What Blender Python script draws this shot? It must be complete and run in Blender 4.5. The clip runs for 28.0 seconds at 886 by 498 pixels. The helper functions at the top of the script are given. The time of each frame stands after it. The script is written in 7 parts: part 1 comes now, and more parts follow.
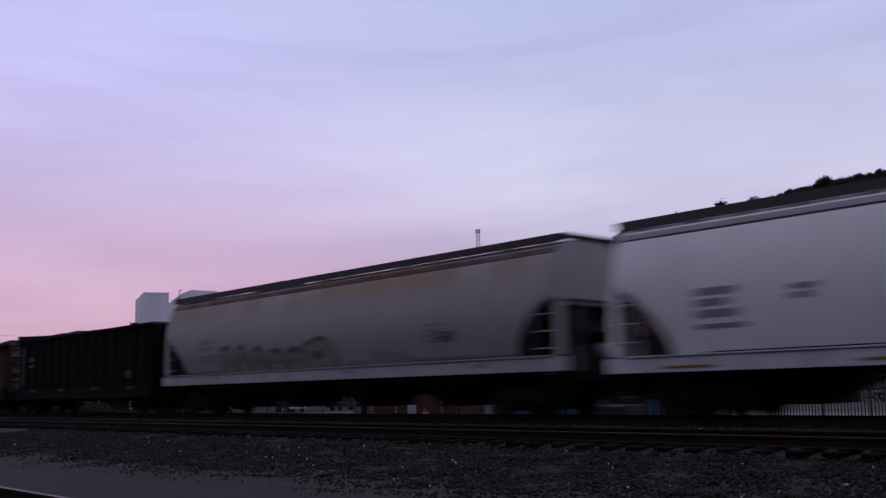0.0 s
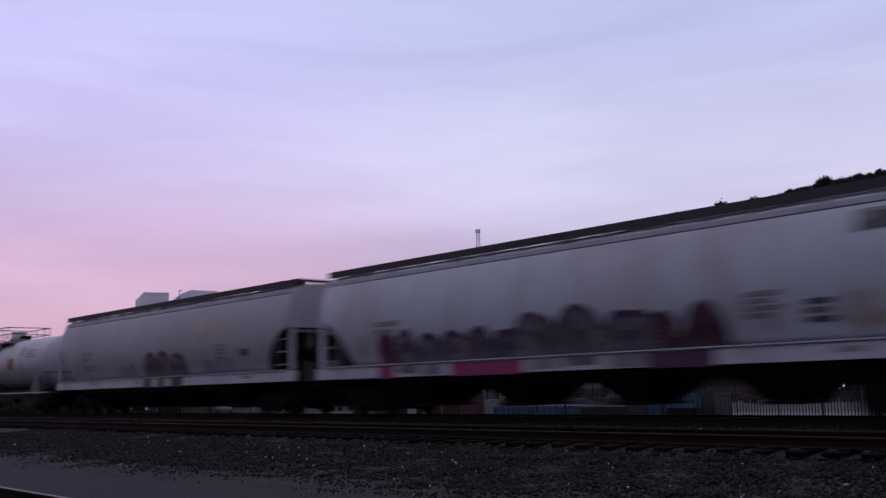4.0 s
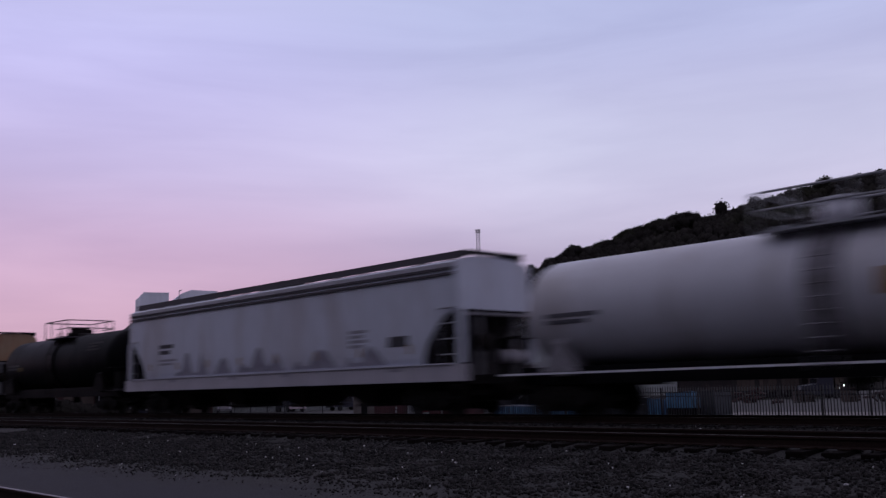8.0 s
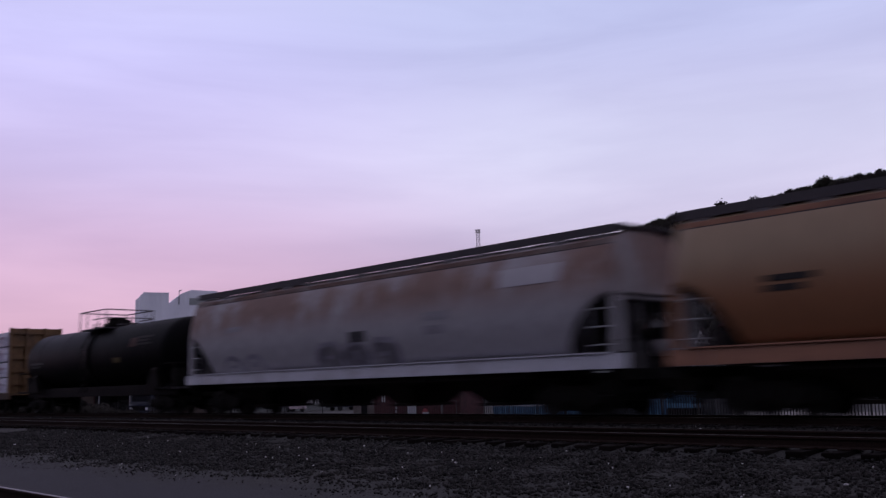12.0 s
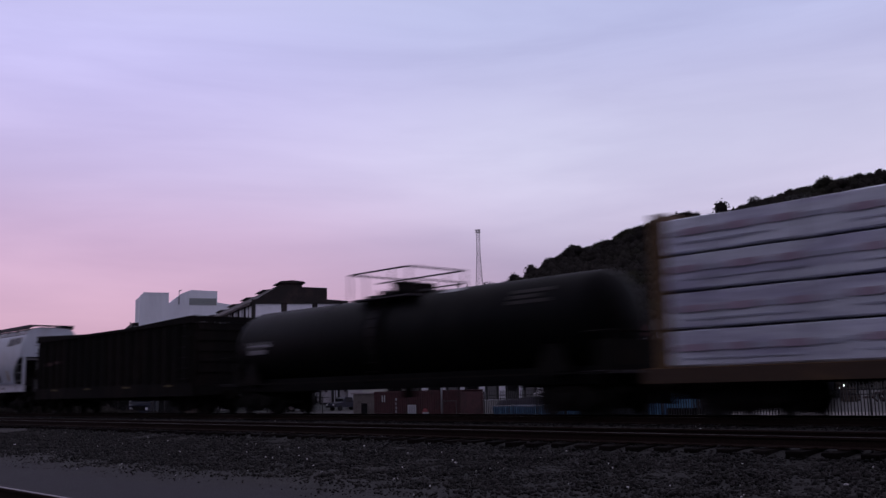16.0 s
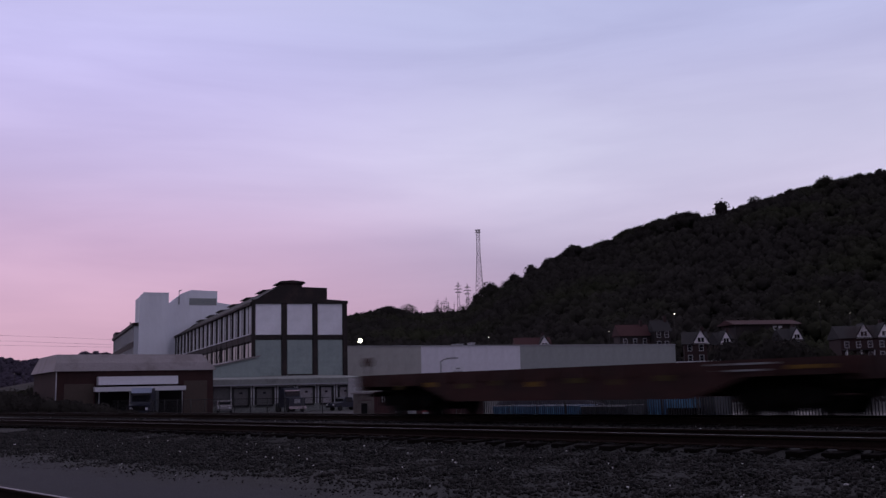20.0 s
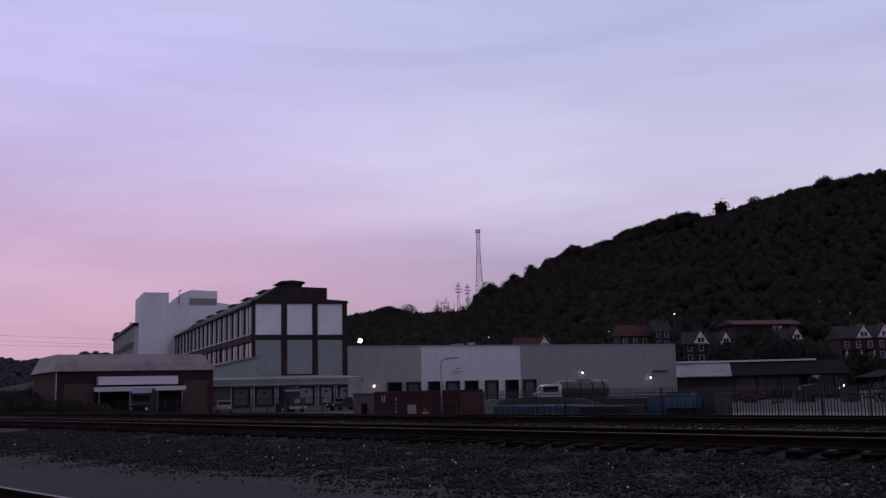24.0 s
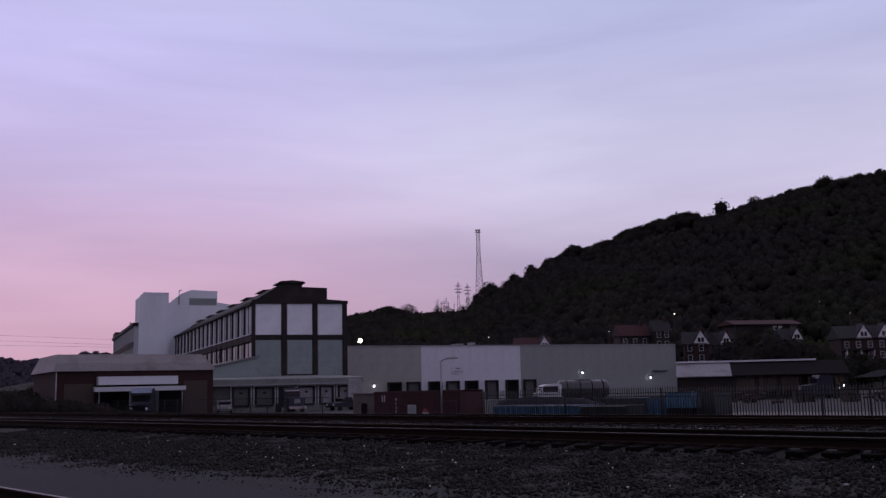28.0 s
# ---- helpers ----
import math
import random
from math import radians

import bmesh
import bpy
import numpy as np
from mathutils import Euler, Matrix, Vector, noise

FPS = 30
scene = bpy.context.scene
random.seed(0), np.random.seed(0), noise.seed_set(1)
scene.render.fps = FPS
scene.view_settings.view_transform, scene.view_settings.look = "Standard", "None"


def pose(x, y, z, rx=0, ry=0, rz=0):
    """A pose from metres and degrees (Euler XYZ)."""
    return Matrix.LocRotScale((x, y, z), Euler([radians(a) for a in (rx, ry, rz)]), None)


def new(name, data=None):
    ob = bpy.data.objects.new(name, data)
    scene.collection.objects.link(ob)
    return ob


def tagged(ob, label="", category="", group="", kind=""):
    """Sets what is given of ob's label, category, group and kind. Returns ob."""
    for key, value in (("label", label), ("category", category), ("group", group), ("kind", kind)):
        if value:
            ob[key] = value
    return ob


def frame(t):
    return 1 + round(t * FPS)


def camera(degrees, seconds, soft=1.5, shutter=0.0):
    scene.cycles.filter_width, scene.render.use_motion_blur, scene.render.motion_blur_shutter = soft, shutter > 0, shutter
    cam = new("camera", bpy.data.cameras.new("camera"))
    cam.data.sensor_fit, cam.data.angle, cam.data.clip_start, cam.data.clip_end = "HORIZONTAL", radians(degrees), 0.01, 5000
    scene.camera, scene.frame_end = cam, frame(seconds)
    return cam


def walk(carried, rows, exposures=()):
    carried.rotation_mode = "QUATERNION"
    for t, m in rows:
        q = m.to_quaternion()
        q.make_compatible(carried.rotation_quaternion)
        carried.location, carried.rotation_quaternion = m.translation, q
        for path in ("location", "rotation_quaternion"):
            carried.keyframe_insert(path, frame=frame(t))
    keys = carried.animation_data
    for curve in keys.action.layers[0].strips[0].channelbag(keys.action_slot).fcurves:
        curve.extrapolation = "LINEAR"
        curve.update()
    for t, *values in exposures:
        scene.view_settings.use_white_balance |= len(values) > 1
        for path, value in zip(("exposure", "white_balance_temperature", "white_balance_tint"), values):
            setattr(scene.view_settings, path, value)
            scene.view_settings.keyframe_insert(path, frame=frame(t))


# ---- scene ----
# A freight train passes a river-valley mill yard at dusk. x runs along the tracks
# (the way the train goes), y away from the camera, z up.
cam = camera(49.5, 28.0, soft=1.45, shutter=1.0)
EYE = pose(0, 0, 1.31, 98.26, 1.39, 47.23)
walk(cam, [(0.0, EYE), (28.0, EYE)], exposures=[
    (0.0, 0.06, 6290, 5), (1.0, 0.15, 6290, 5), (2.0, 0.16, 6290, 5), (3.0, 0.18, 6290, 6), (4.0, 0.15, 6290, 6), (5.5, 0.08, 6320, 6),
    (7.0, 0.0, 6340, 6), (8.0, 0.03, 6340, 6), (9.0, 0.08, 6340, 6), (10.0, 0.13, 6340, 7), (11.0, 0.18, 6370, 7), (12.0, 0.18, 6370, 7),
    (13.0, 0.17, 6370, 7), (14.5, 0.10, 6380, 7), (16.0, 0.06, 6390, 8), (17.0, 0.16, 6390, 8), (18.0, 0.13, 6390, 8), (19.0, 0.06, 6410, 9),
    (20.0, 0.02, 6440, 9), (21.0, 0.0, 6440, 9), (24.0, 0.0, 6440, 9), (28.0, 0.0, 6440, 9)])

SPEED = 17.25          # m/s
TRAIN_Y = 20.6         # centre line of the train's track
NEAR_Y = 14.12         # centre line of the empty track in front of it
FRONT_Y = 3.63         # centre line of the track at the camera's feet
RAIL_Z = 0.50
YARD_Z = -1.30
SITE = pose(0, 0, 0, 0, 0, 70)    # grid of the mill yard


# ---------------------------------------------------------------- sky and light
def make_world():
    world = bpy.data.worlds.new("dusk_sky")
    scene.world = world
    world.use_nodes = True
    nt = world.node_tree
    nt.nodes.clear()
    n = nt.nodes.new

    def link(a, b):
        nt.links.new(a, b)

    tc = n("ShaderNodeTexCoord")
    sep = n("ShaderNodeSeparateXYZ")
    link(tc.outputs["Generated"], sep.inputs[0])

    def dot(vec):
        d = n("ShaderNodeVectorMath")
        d.operation = "DOT_PRODUCT"
        link(tc.outputs["Generated"], d.inputs[0])
        d.inputs[1].default_value = vec
        return d.outputs["Value"]

    def ramp(value, stops, low, high):
        m = n("ShaderNodeMapRange")
        link(value, m.inputs[0])
        m.inputs[1].default_value, m.inputs[2].default_value = low, high
        r = n("ShaderNodeValToRGB")
        r.color_ramp.interpolation = "B_SPLINE" if len(stops) > 2 else "EASE"
        els = r.color_ramp.elements
        while len(els) < len(stops):
            els.new(0.5)
        for e, (p, c) in zip(els, stops):
            e.position, e.color = p, (*c, 1)
        link(m.outputs[0], r.inputs[0])
        return r.outputs[0]

    def mix(kind, fac, a, b):
        m = n("ShaderNodeMix")
        m.data_type, m.blend_type = "RGBA", kind
        if isinstance(fac, float):
            m.inputs[0].default_value = fac
        else:
            link(fac, m.inputs[0])
        for s, v in ((m.inputs[6], a), (m.inputs[7], b)):
            if isinstance(v, tuple):
                s.default_value = (*v, 1)
            else:
                link(v, s)
        return m.outputs[2]

    # height above the horizon: mauve haze, lavender, blue grey
    cool = ramp(sep.outputs["Z"], SKY_COOL, 0.0, 0.5)
    warm = ramp(sep.outputs["Z"], SKY_WARM, 0.0, 0.5)
    glow = n("ShaderNodeMapRange")
    glow.interpolation_type = "SMOOTHSTEP"
    link(dot((-0.972, 0.234, 0.0)), glow.inputs[0])
    glow.inputs[1].default_value, glow.inputs[2].default_value = 0.78, 1.0
    base = mix("MIX", glow.outputs[0], cool, warm)
    # long thin cloud streaks, seen flat over the horizon
    mp = n("ShaderNodeMapping")
    mp.inputs["Rotation"].default_value = (radians(2.0), radians(-2.5), 0)
    mp.inputs["Scale"].default_value = (1.3, 1.3, 8.0)
    link(tc.outputs["Generated"], mp.inputs[0])
    cl = n("ShaderNodeTexNoise")
    cl.inputs["Scale"].default_value, cl.inputs["Detail"].default_value = 1.9, 7.0
    cl.inputs["Roughness"].default_value, cl.inputs["Distortion"].default_value = 0.52, 0.35
    link(mp.outputs[0], cl.inputs[0])
    streak = ramp(cl.outputs[0], [(0.0, (0.90, 0.898, 0.925)), (1.0, (1.065, 1.065, 1.055))], 0.28, 0.72)
    base = mix("MULTIPLY", 1.0, base, streak)
    # the western sky is bright, the sky behind the camera already dark
    east = n("ShaderNodeMapRange")
    east.interpolation_type = "SMOOTHSTEP"
    link(dot((-0.72, 0.67, 0.0)), east.inputs[0])
    east.inputs[1].default_value, east.inputs[2].default_value = -0.7, 0.75
    east.inputs[3].default_value, east.inputs[4].default_value = 0.68, 1.0
    high = n("ShaderNodeMapRange")
    high.interpolation_type = "SMOOTHSTEP"
    link(sep.outputs["Z"], high.inputs[0])
    high.inputs[1].default_value, high.inputs[2].default_value = 0.40, 0.95
    high.inputs[3].default_value, high.inputs[4].default_value = 1.0, 0.80
    both = n("ShaderNodeMath")
    both.operation = "MULTIPLY"
    link(east.outputs[0], both.inputs[0])
    link(high.outputs[0], both.inputs[1])
    bg = n("ShaderNodeBackground")
    link(base, bg.inputs["Color"])
    link(both.outputs[0], bg.inputs["Strength"])
    out = n("ShaderNodeOutputWorld")
    link(bg.outputs[0], out.inputs[0])


SKY_COOL = [(0.0, (0.37, 0.255, 0.36)), (0.15, (0.385, 0.285, 0.415)), (0.27, (0.46, 0.39, 0.55)), (0.37, (0.63, 0.57, 0.765)), (0.48, (0.665, 0.645, 0.845)),
            (0.62, (0.48, 0.462, 0.70)), (0.80, (0.505, 0.545, 0.83)), (1.0, (0.60, 0.53, 0.69))]
SKY_WARM = [(0.0, (0.585, 0.335, 0.43)), (0.12, (0.645, 0.40, 0.528)), (0.22, (0.664, 0.428, 0.59)), (0.33, (0.625, 0.44, 0.645)),
            (0.44, (0.61, 0.505, 0.765)), (0.60, (0.575, 0.512, 0.86)), (0.75, (0.615, 0.575, 0.95)), (1.0, (0.62, 0.54, 0.72))]
make_world()


# ---------------------------------------------------------------- materials
def shade(name, col, rough=0.75, metal=0.0, grain=14.0, amount=0.22, stain=None, stain_at=0.55, stain_scale=0.7,
          stain_from=None, stretch=(1, 1, 1), bump=0.15, bump_scale=40.0, pieces=0.0, spec=0.4, glow=0.0):
    """Base colour with grain, larger stains of a second colour, and fine relief."""
    m = bpy.data.materials.new(name)
    m.use_nodes = True
    nt = m.node_tree
    n, link = nt.nodes.new, nt.links.new
    bsdf = nt.nodes["Principled BSDF"]
    bsdf.inputs["Roughness"].default_value, bsdf.inputs["Metallic"].default_value = rough, metal
    bsdf.inputs["Specular IOR Level"].default_value = spec
    tc = n("ShaderNodeTexCoord")
    mp = n("ShaderNodeMapping")
    mp.inputs["Scale"].default_value = stretch
    link(tc.outputs["Object"], mp.inputs[0])
    fine = n("ShaderNodeTexNoise")
    fine.inputs["Scale"].default_value, fine.inputs["Detail"].default_value = grain, 5
    link(mp.outputs[0], fine.inputs[0])
    r = n("ShaderNodeMapRange")
    link(fine.outputs[0], r.inputs[0])
    r.inputs[1].default_value, r.inputs[2].default_value = 0.25, 0.75
    r.inputs[3].default_value, r.inputs[4].default_value = 1 - amount, 1 + amount
    colour = n("ShaderNodeRGB")
    colour.outputs[0].default_value = (*col, 1)
    now = colour.outputs[0]
    if stain:
        big = n("ShaderNodeTexNoise")
        big.inputs["Scale"].default_value, big.inputs["Detail"].default_value = stain_scale, 6
        big.inputs["Roughness"].default_value = 0.65
        link(mp.outputs[0], big.inputs[0])
        f = n("ShaderNodeMapRange")
        f.interpolation_type = "SMOOTHSTEP"
        link(big.outputs[0], f.inputs[0])
        f.inputs[1].default_value, f.inputs[2].default_value = stain_at - 0.10, stain_at + 0.14
        fac = f.outputs[0]
        if stain_from:      # rust and dust that wash down from the eaves
            sep = n("ShaderNodeSeparateXYZ")
            link(tc.outputs["Object"], sep.inputs[0])
            up = n("ShaderNodeMapRange")
            up.interpolation_type = "SMOOTHSTEP"
            link(sep.outputs["Z"], up.inputs[0])
            up.inputs[1].default_value, up.inputs[2].default_value = stain_from
            mul = n("ShaderNodeMath")
            mul.operation = "MULTIPLY"
            link(fac, mul.inputs[0])
            link(up.outputs[0], mul.inputs[1])
            fac = mul.outputs[0]
        mx = n("ShaderNodeMix")
        mx.data_type = "RGBA"
        link(fac, mx.inputs[0])
        link(now, mx.inputs[6])
        mx.inputs[7].default_value = (*stain, 1)
        now = mx.outputs[2]
    sc = n("ShaderNodeVectorMath")
    sc.operation = "SCALE"
    link(now, sc.inputs[0])
    link(r.outputs[0], sc.inputs["Scale"])
    now = sc.outputs[0]
    if pieces:
        info = n("ShaderNodeObjectInfo")
        pr = n("ShaderNodeMapRange")
        link(info.outputs["Random"], pr.inputs[0])
        pr.inputs[3].default_value, pr.inputs[4].default_value = 1 - pieces, 1 + pieces
        s2 = n("ShaderNodeVectorMath")
        s2.operation = "SCALE"
        link(now, s2.inputs[0])
        link(pr.outputs[0], s2.inputs["Scale"])
        now = s2.outputs[0]
    link(now, bsdf.inputs["Base Color"])
    if bump:
        bn = n("ShaderNodeTexNoise")
        bn.inputs["Scale"].default_value, bn.inputs["Detail"].default_value = bump_scale, 4
        link(mp.outputs[0], bn.inputs[0])
        bp = n("ShaderNodeBump")
        bp.inputs["Strength"].default_value, bp.inputs["Distance"].default_value = bump, 0.02
        link(bn.outputs[0], bp.inputs["Height"])
        link(bp.outputs[0], bsdf.inputs["Normal"])
    if glow:
        bsdf.inputs["Emission Color"].default_value = (*col, 1)
        bsdf.inputs["Emission Strength"].default_value = glow
    return m


def island_tint(m, low, high):
    """Varies a joined mass piece by piece."""
    nt = m.node_tree
    n, link = nt.nodes.new, nt.links.new
    bsdf = nt.nodes["Principled BSDF"]
    before = bsdf.inputs["Base Color"].links[0].from_socket
    g = n("ShaderNodeNewGeometry")
    r = n("ShaderNodeMapRange")
    link(g.outputs["Random Per Island"], r.inputs[0])
    r.inputs[3].default_value, r.inputs[4].default_value = low, high
    s = n("ShaderNodeVectorMath")
    s.operation = "SCALE"
    link(before, s.inputs[0])
    link(r.outputs[0], s.inputs["Scale"])
    link(s.outputs[0], bsdf.inputs["Base Color"])
    return m


def let_through(m, share):
    """Thin leaves let part of the light through."""
    nt = m.node_tree
    n, link = nt.nodes.new, nt.links.new
    bsdf = nt.nodes["Principled BSDF"]
    tr = n("ShaderNodeBsdfTranslucent")
    link(bsdf.inputs["Base Color"].links[0].from_socket, tr.inputs["Color"])
    mx = n("ShaderNodeMixShader")
    mx.inputs[0].default_value = share
    link(bsdf.outputs[0], mx.inputs[1])
    link(tr.outputs[0], mx.inputs[2])
    link(mx.outputs[0], nt.nodes["Material Output"].inputs["Surface"])
    return m


STREAK = (1.0, 1.0, 0.22)      # stains that run down a side
M = {}
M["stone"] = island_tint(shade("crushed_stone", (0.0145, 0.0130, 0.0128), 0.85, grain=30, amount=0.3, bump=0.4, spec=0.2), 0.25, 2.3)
M["pale_stone"] = island_tint(shade("pale_limestone_chips", (0.55, 0.52, 0.54), 0.4, grain=30, amount=0.3, bump=0.3), 0.4, 1.4)
M["yard"] = shade("yard_asphalt", (0.040, 0.037, 0.038), 0.9, grain=3, amount=0.25, stain=(0.06, 0.056, 0.058), stain_scale=0.05, bump=0.4)
M["pale_yard"] = shade("pale_concrete_apron", (0.1794, 0.1599, 0.156), 0.9, grain=2, amount=0.3, stain=(0.0702, 0.0624, 0.06084), stain_scale=0.2, bump=0.3)
M["field"] = shade("rough_grass", (0.035, 0.038, 0.024), 0.95, grain=4, amount=0.4, stain=(0.05, 0.042, 0.03), stain_scale=0.03, bump=0.6, bump_scale=3)
M["tie"] = shade("creosoted_sleeper", (0.009, 0.007, 0.0065), 0.95, grain=30, amount=0.4, stretch=(1, 0.1, 1), bump=0.5, pieces=0.4, spec=0.05)
M["rail"] = shade("rusty_rail_web", (0.020, 0.012, 0.010), 0.9, grain=30, amount=0.35, spec=0.1)
# rail head with the sky's gleam; rail_unlit below is its ungleaming copy
M["railtop_gleam"] = shade("gleaming_rail_head", (0.108, 0.102, 0.105), 0.42, 1.0, grain=60, amount=0.1, bump=0.03, stretch=(0.05, 1, 1))
# grime of the car ends, with the shade of their openings in the colour
M["grime_shade"] = shade("grimy_shaded_car_end", (0.030, 0.027, 0.028), 0.85, grain=8, amount=0.4, stain=(0.05, 0.042, 0.042), spec=0.15)
M["post_grey"] = shade("grimy_grey_post", (0.20, 0.19, 0.21), 0.75, grain=8, amount=0.3, stain=(0.11, 0.10, 0.105), stain_scale=1.5)
M["post_dim"] = shade("grimy_end_post", (0.135, 0.13, 0.14), 0.8, grain=8, amount=0.3, stain=(0.08, 0.072, 0.075), stain_scale=1.5)
M["rail_unlit"] = shade("unlit_rail_head", (0.03, 0.024, 0.0228), 0.6, 0.6, grain=40, amount=0.2, bump=0.03)
M["bright_white"] = shade("clean_white_paint", (0.82, 0.83, 0.85), 0.35, grain=5, amount=0.06, stain=(0.74, 0.75, 0.78), stain_at=0.58, stain_scale=0.5, stretch=STREAK, bump=0.04)
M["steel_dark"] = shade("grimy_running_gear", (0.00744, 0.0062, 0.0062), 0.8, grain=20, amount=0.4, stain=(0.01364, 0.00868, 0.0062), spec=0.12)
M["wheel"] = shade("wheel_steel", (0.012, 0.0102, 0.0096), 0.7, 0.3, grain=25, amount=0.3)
M["grille"] = shade("roofwalk_grating", (0.060, 0.052, 0.060), 0.75, grain=30, amount=0.25)
M["white_grey"] = shade("weathered_white_paint", (0.545, 0.565, 0.645), 0.50, grain=5, amount=0.10, stain=(0.45, 0.44, 0.48), stain_at=0.56, stain_scale=0.55, stretch=STREAK, bump=0.05)
M["pale_grey"] = shade("pale_grey_paint", (0.41, 0.39, 0.43), 0.50, grain=5, amount=0.10, stain=(0.36, 0.34, 0.37), stain_at=0.54, stain_scale=0.6, stretch=STREAK, bump=0.05)
M["dust_grey"] = shade("grey_paint_with_rusty_eaves", (0.36, 0.345, 0.365), 0.6, grain=5, amount=0.12, stain=(0.30, 0.215, 0.155), stain_at=0.46, stain_from=(3.2, 4.25), stain_scale=0.5, stretch=STREAK, bump=0.06)
M["rust_white"] = shade("rust_streaked_white_paint", (0.37, 0.355, 0.385), 0.65, grain=6, amount=0.14, stain=(0.205, 0.125, 0.105), stain_at=0.40, stain_from=(2.55, 3.75), stain_scale=0.6, stretch=(0.8, 1, 0.5), bump=0.08)
M["orange"] = shade("faded_orange_paint", (0.2565, 0.1142, 0.05614), 0.5, grain=5, amount=0.12, stain=(0.286, 0.198, 0.1232), stain_at=0.36, stain_from=(2.4, 3.8), stain_scale=0.5, stretch=STREAK, bump=0.06)
M["orange_sill"] = shade("faded_orange_sill", (0.34, 0.165, 0.105), 0.6, grain=7, amount=0.18, stain=(0.22, 0.11, 0.08), bump=0.05)
M["rust_eave"] = shade("rusty_eave_paint", (0.165, 0.100, 0.085), 0.7, grain=5, amount=0.25, stain=(0.28, 0.24, 0.23), stain_scale=1.0, bump=0.06)
M["sill_white"] = shade("white_sill_paint", (0.57, 0.57, 0.64), 0.5, grain=7, amount=0.12, stain=(0.44, 0.43, 0.47), stain_scale=1.2, bump=0.04)
M["tank_white"] = shade("white_tank_paint", (0.4743, 0.4743, 0.5162), 0.40, grain=5, amount=0.08, stain=(0.3534, 0.3301, 0.3395), stain_at=0.58, stain_scale=0.6, stretch=STREAK, bump=0.03)
M["tank_black"] = shade("black_tank_paint", (0.0031, 0.0031, 0.0040), 0.55, grain=6, amount=0.25, stain=(0.0072, 0.0068, 0.0072), stain_scale=0.7, stretch=STREAK, bump=0.03, spec=0.05)
M["gon_black"] = shade("black_gondola_paint", (0.0088, 0.0072, 0.0077), 0.85, grain=6, amount=0.35, stain=(0.015, 0.011, 0.010), stain_scale=0.8, stretch=STREAK, bump=0.1, spec=0.06)
M["coal"] = shade("black_coal", (0.0035, 0.0033, 0.0036), 0.9, grain=9, amount=0.5, bump=0.8, bump_scale=9, spec=0.1)
M["gon_brown"] = shade("brown_black_gondola_paint", (0.00756, 0.00648, 0.00648), 0.85, grain=6, amount=0.35, stain=(0.01575, 0.01125, 0.0105), stain_scale=0.8, stretch=STREAK, bump=0.1, spec=0.08)
M["end_red"] = shade("oxide_red_car_end", (0.032, 0.017, 0.017), 0.7, grain=6, amount=0.3, stain=(0.05, 0.026, 0.024), stain_scale=1.2, bump=0.1)
M["flat_red"] = shade("rusty_red_flatcar_paint", (0.048, 0.0155, 0.0135), 0.8, grain=7, amount=0.35, stain=(0.026, 0.012, 0.011), stain_scale=0.9, bump=0.15)
M["bulk_brown"] = shade("ochre_bulkhead_paint", (0.15, 0.085, 0.038), 0.7, grain=6, amount=0.25, stain=(0.10, 0.06, 0.035), bump=0.1)
M["wrap_print"] = shade("faded_red_print", (0.37, 0.28, 0.36), 0.5, grain=4, amount=0.4, bump=0.1)
M["wrap_band"] = shade("faded_blue_grey_print", (0.37, 0.37, 0.47), 0.5, grain=3, amount=0.5, stain=(0.50, 0.50, 0.60), stain_scale=1.1, bump=0.1)
M["wrap"] = shade("white_lumber_wrap", (0.63, 0.64, 0.74), 0.42, grain=3, amount=0.16, stain=(0.42, 0.40, 0.54), stain_at=0.52, stain_scale=0.9, stretch=(0.5, 1, 2.6), bump=0.6, bump_scale=4, pieces=0.10)
M["strap"] = shade("dark_strap", (0.02, 0.02, 0.022), 0.6)
M["tag_purple"] = shade("purple_spray_paint", (0.075, 0.030, 0.085), 0.55, grain=3, amount=0.3, stain=(0.10, 0.09, 0.12), stain_scale=1.4)
M["tag_magenta"] = shade("magenta_spray_paint", (0.30, 0.045, 0.16), 0.55, grain=3, amount=0.2)
M["tag_grey"] = shade("grey_spray_paint", (0.12, 0.11, 0.135), 0.6, grain=3, amount=0.3, stain=(0.22, 0.21, 0.23), stain_scale=1.2)
M["tag_faint"] = shade("faded_spray_paint", (0.30, 0.285, 0.315), 0.6, grain=3, amount=0.25, stain=(0.40, 0.385, 0.42), stain_scale=1.2)
M["tag_maroon"] = shade("maroon_spray_paint", (0.085, 0.035, 0.055), 0.55, grain=3, amount=0.3)
M["tag_smoke"] = shade("smoky_spray_paint", (0.27, 0.26, 0.31), 0.6, grain=3, amount=0.3, stain=(0.19, 0.18, 0.225), stain_scale=1.6)
M["tag_moss"] = shade("pale_moss_spray_paint", (0.275, 0.275, 0.235), 0.6, grain=3, amount=0.2, stain=(0.22, 0.22, 0.19), stain_scale=1.0)
M["cream_patch"] = shade("faded_cream_paint", (0.45, 0.40, 0.38), 0.6, grain=5, amount=0.15, stain=(0.42, 0.35, 0.29), stain_scale=2.0)
M["peeled"] = shade("peeled_pinkish_paint", (0.20, 0.14, 0.14), 0.7, grain=4, amount=0.4, stain=(0.07, 0.035, 0.03), stain_scale=2.2)
M["bulk_dark"] = shade("grimy_brown_sill", (0.052, 0.030, 0.020), 0.8, grain=6, amount=0.3, stain=(0.10, 0.055, 0.025), stain_at=0.62, stain_scale=1.0)
M["tag_olive"] = shade("olive_spray_paint", (0.115, 0.115, 0.095), 0.6, grain=3, amount=0.3)
M["ink"] = shade("black_stencil_paint", (0.035, 0.034, 0.040), 0.6, amount=0.2)
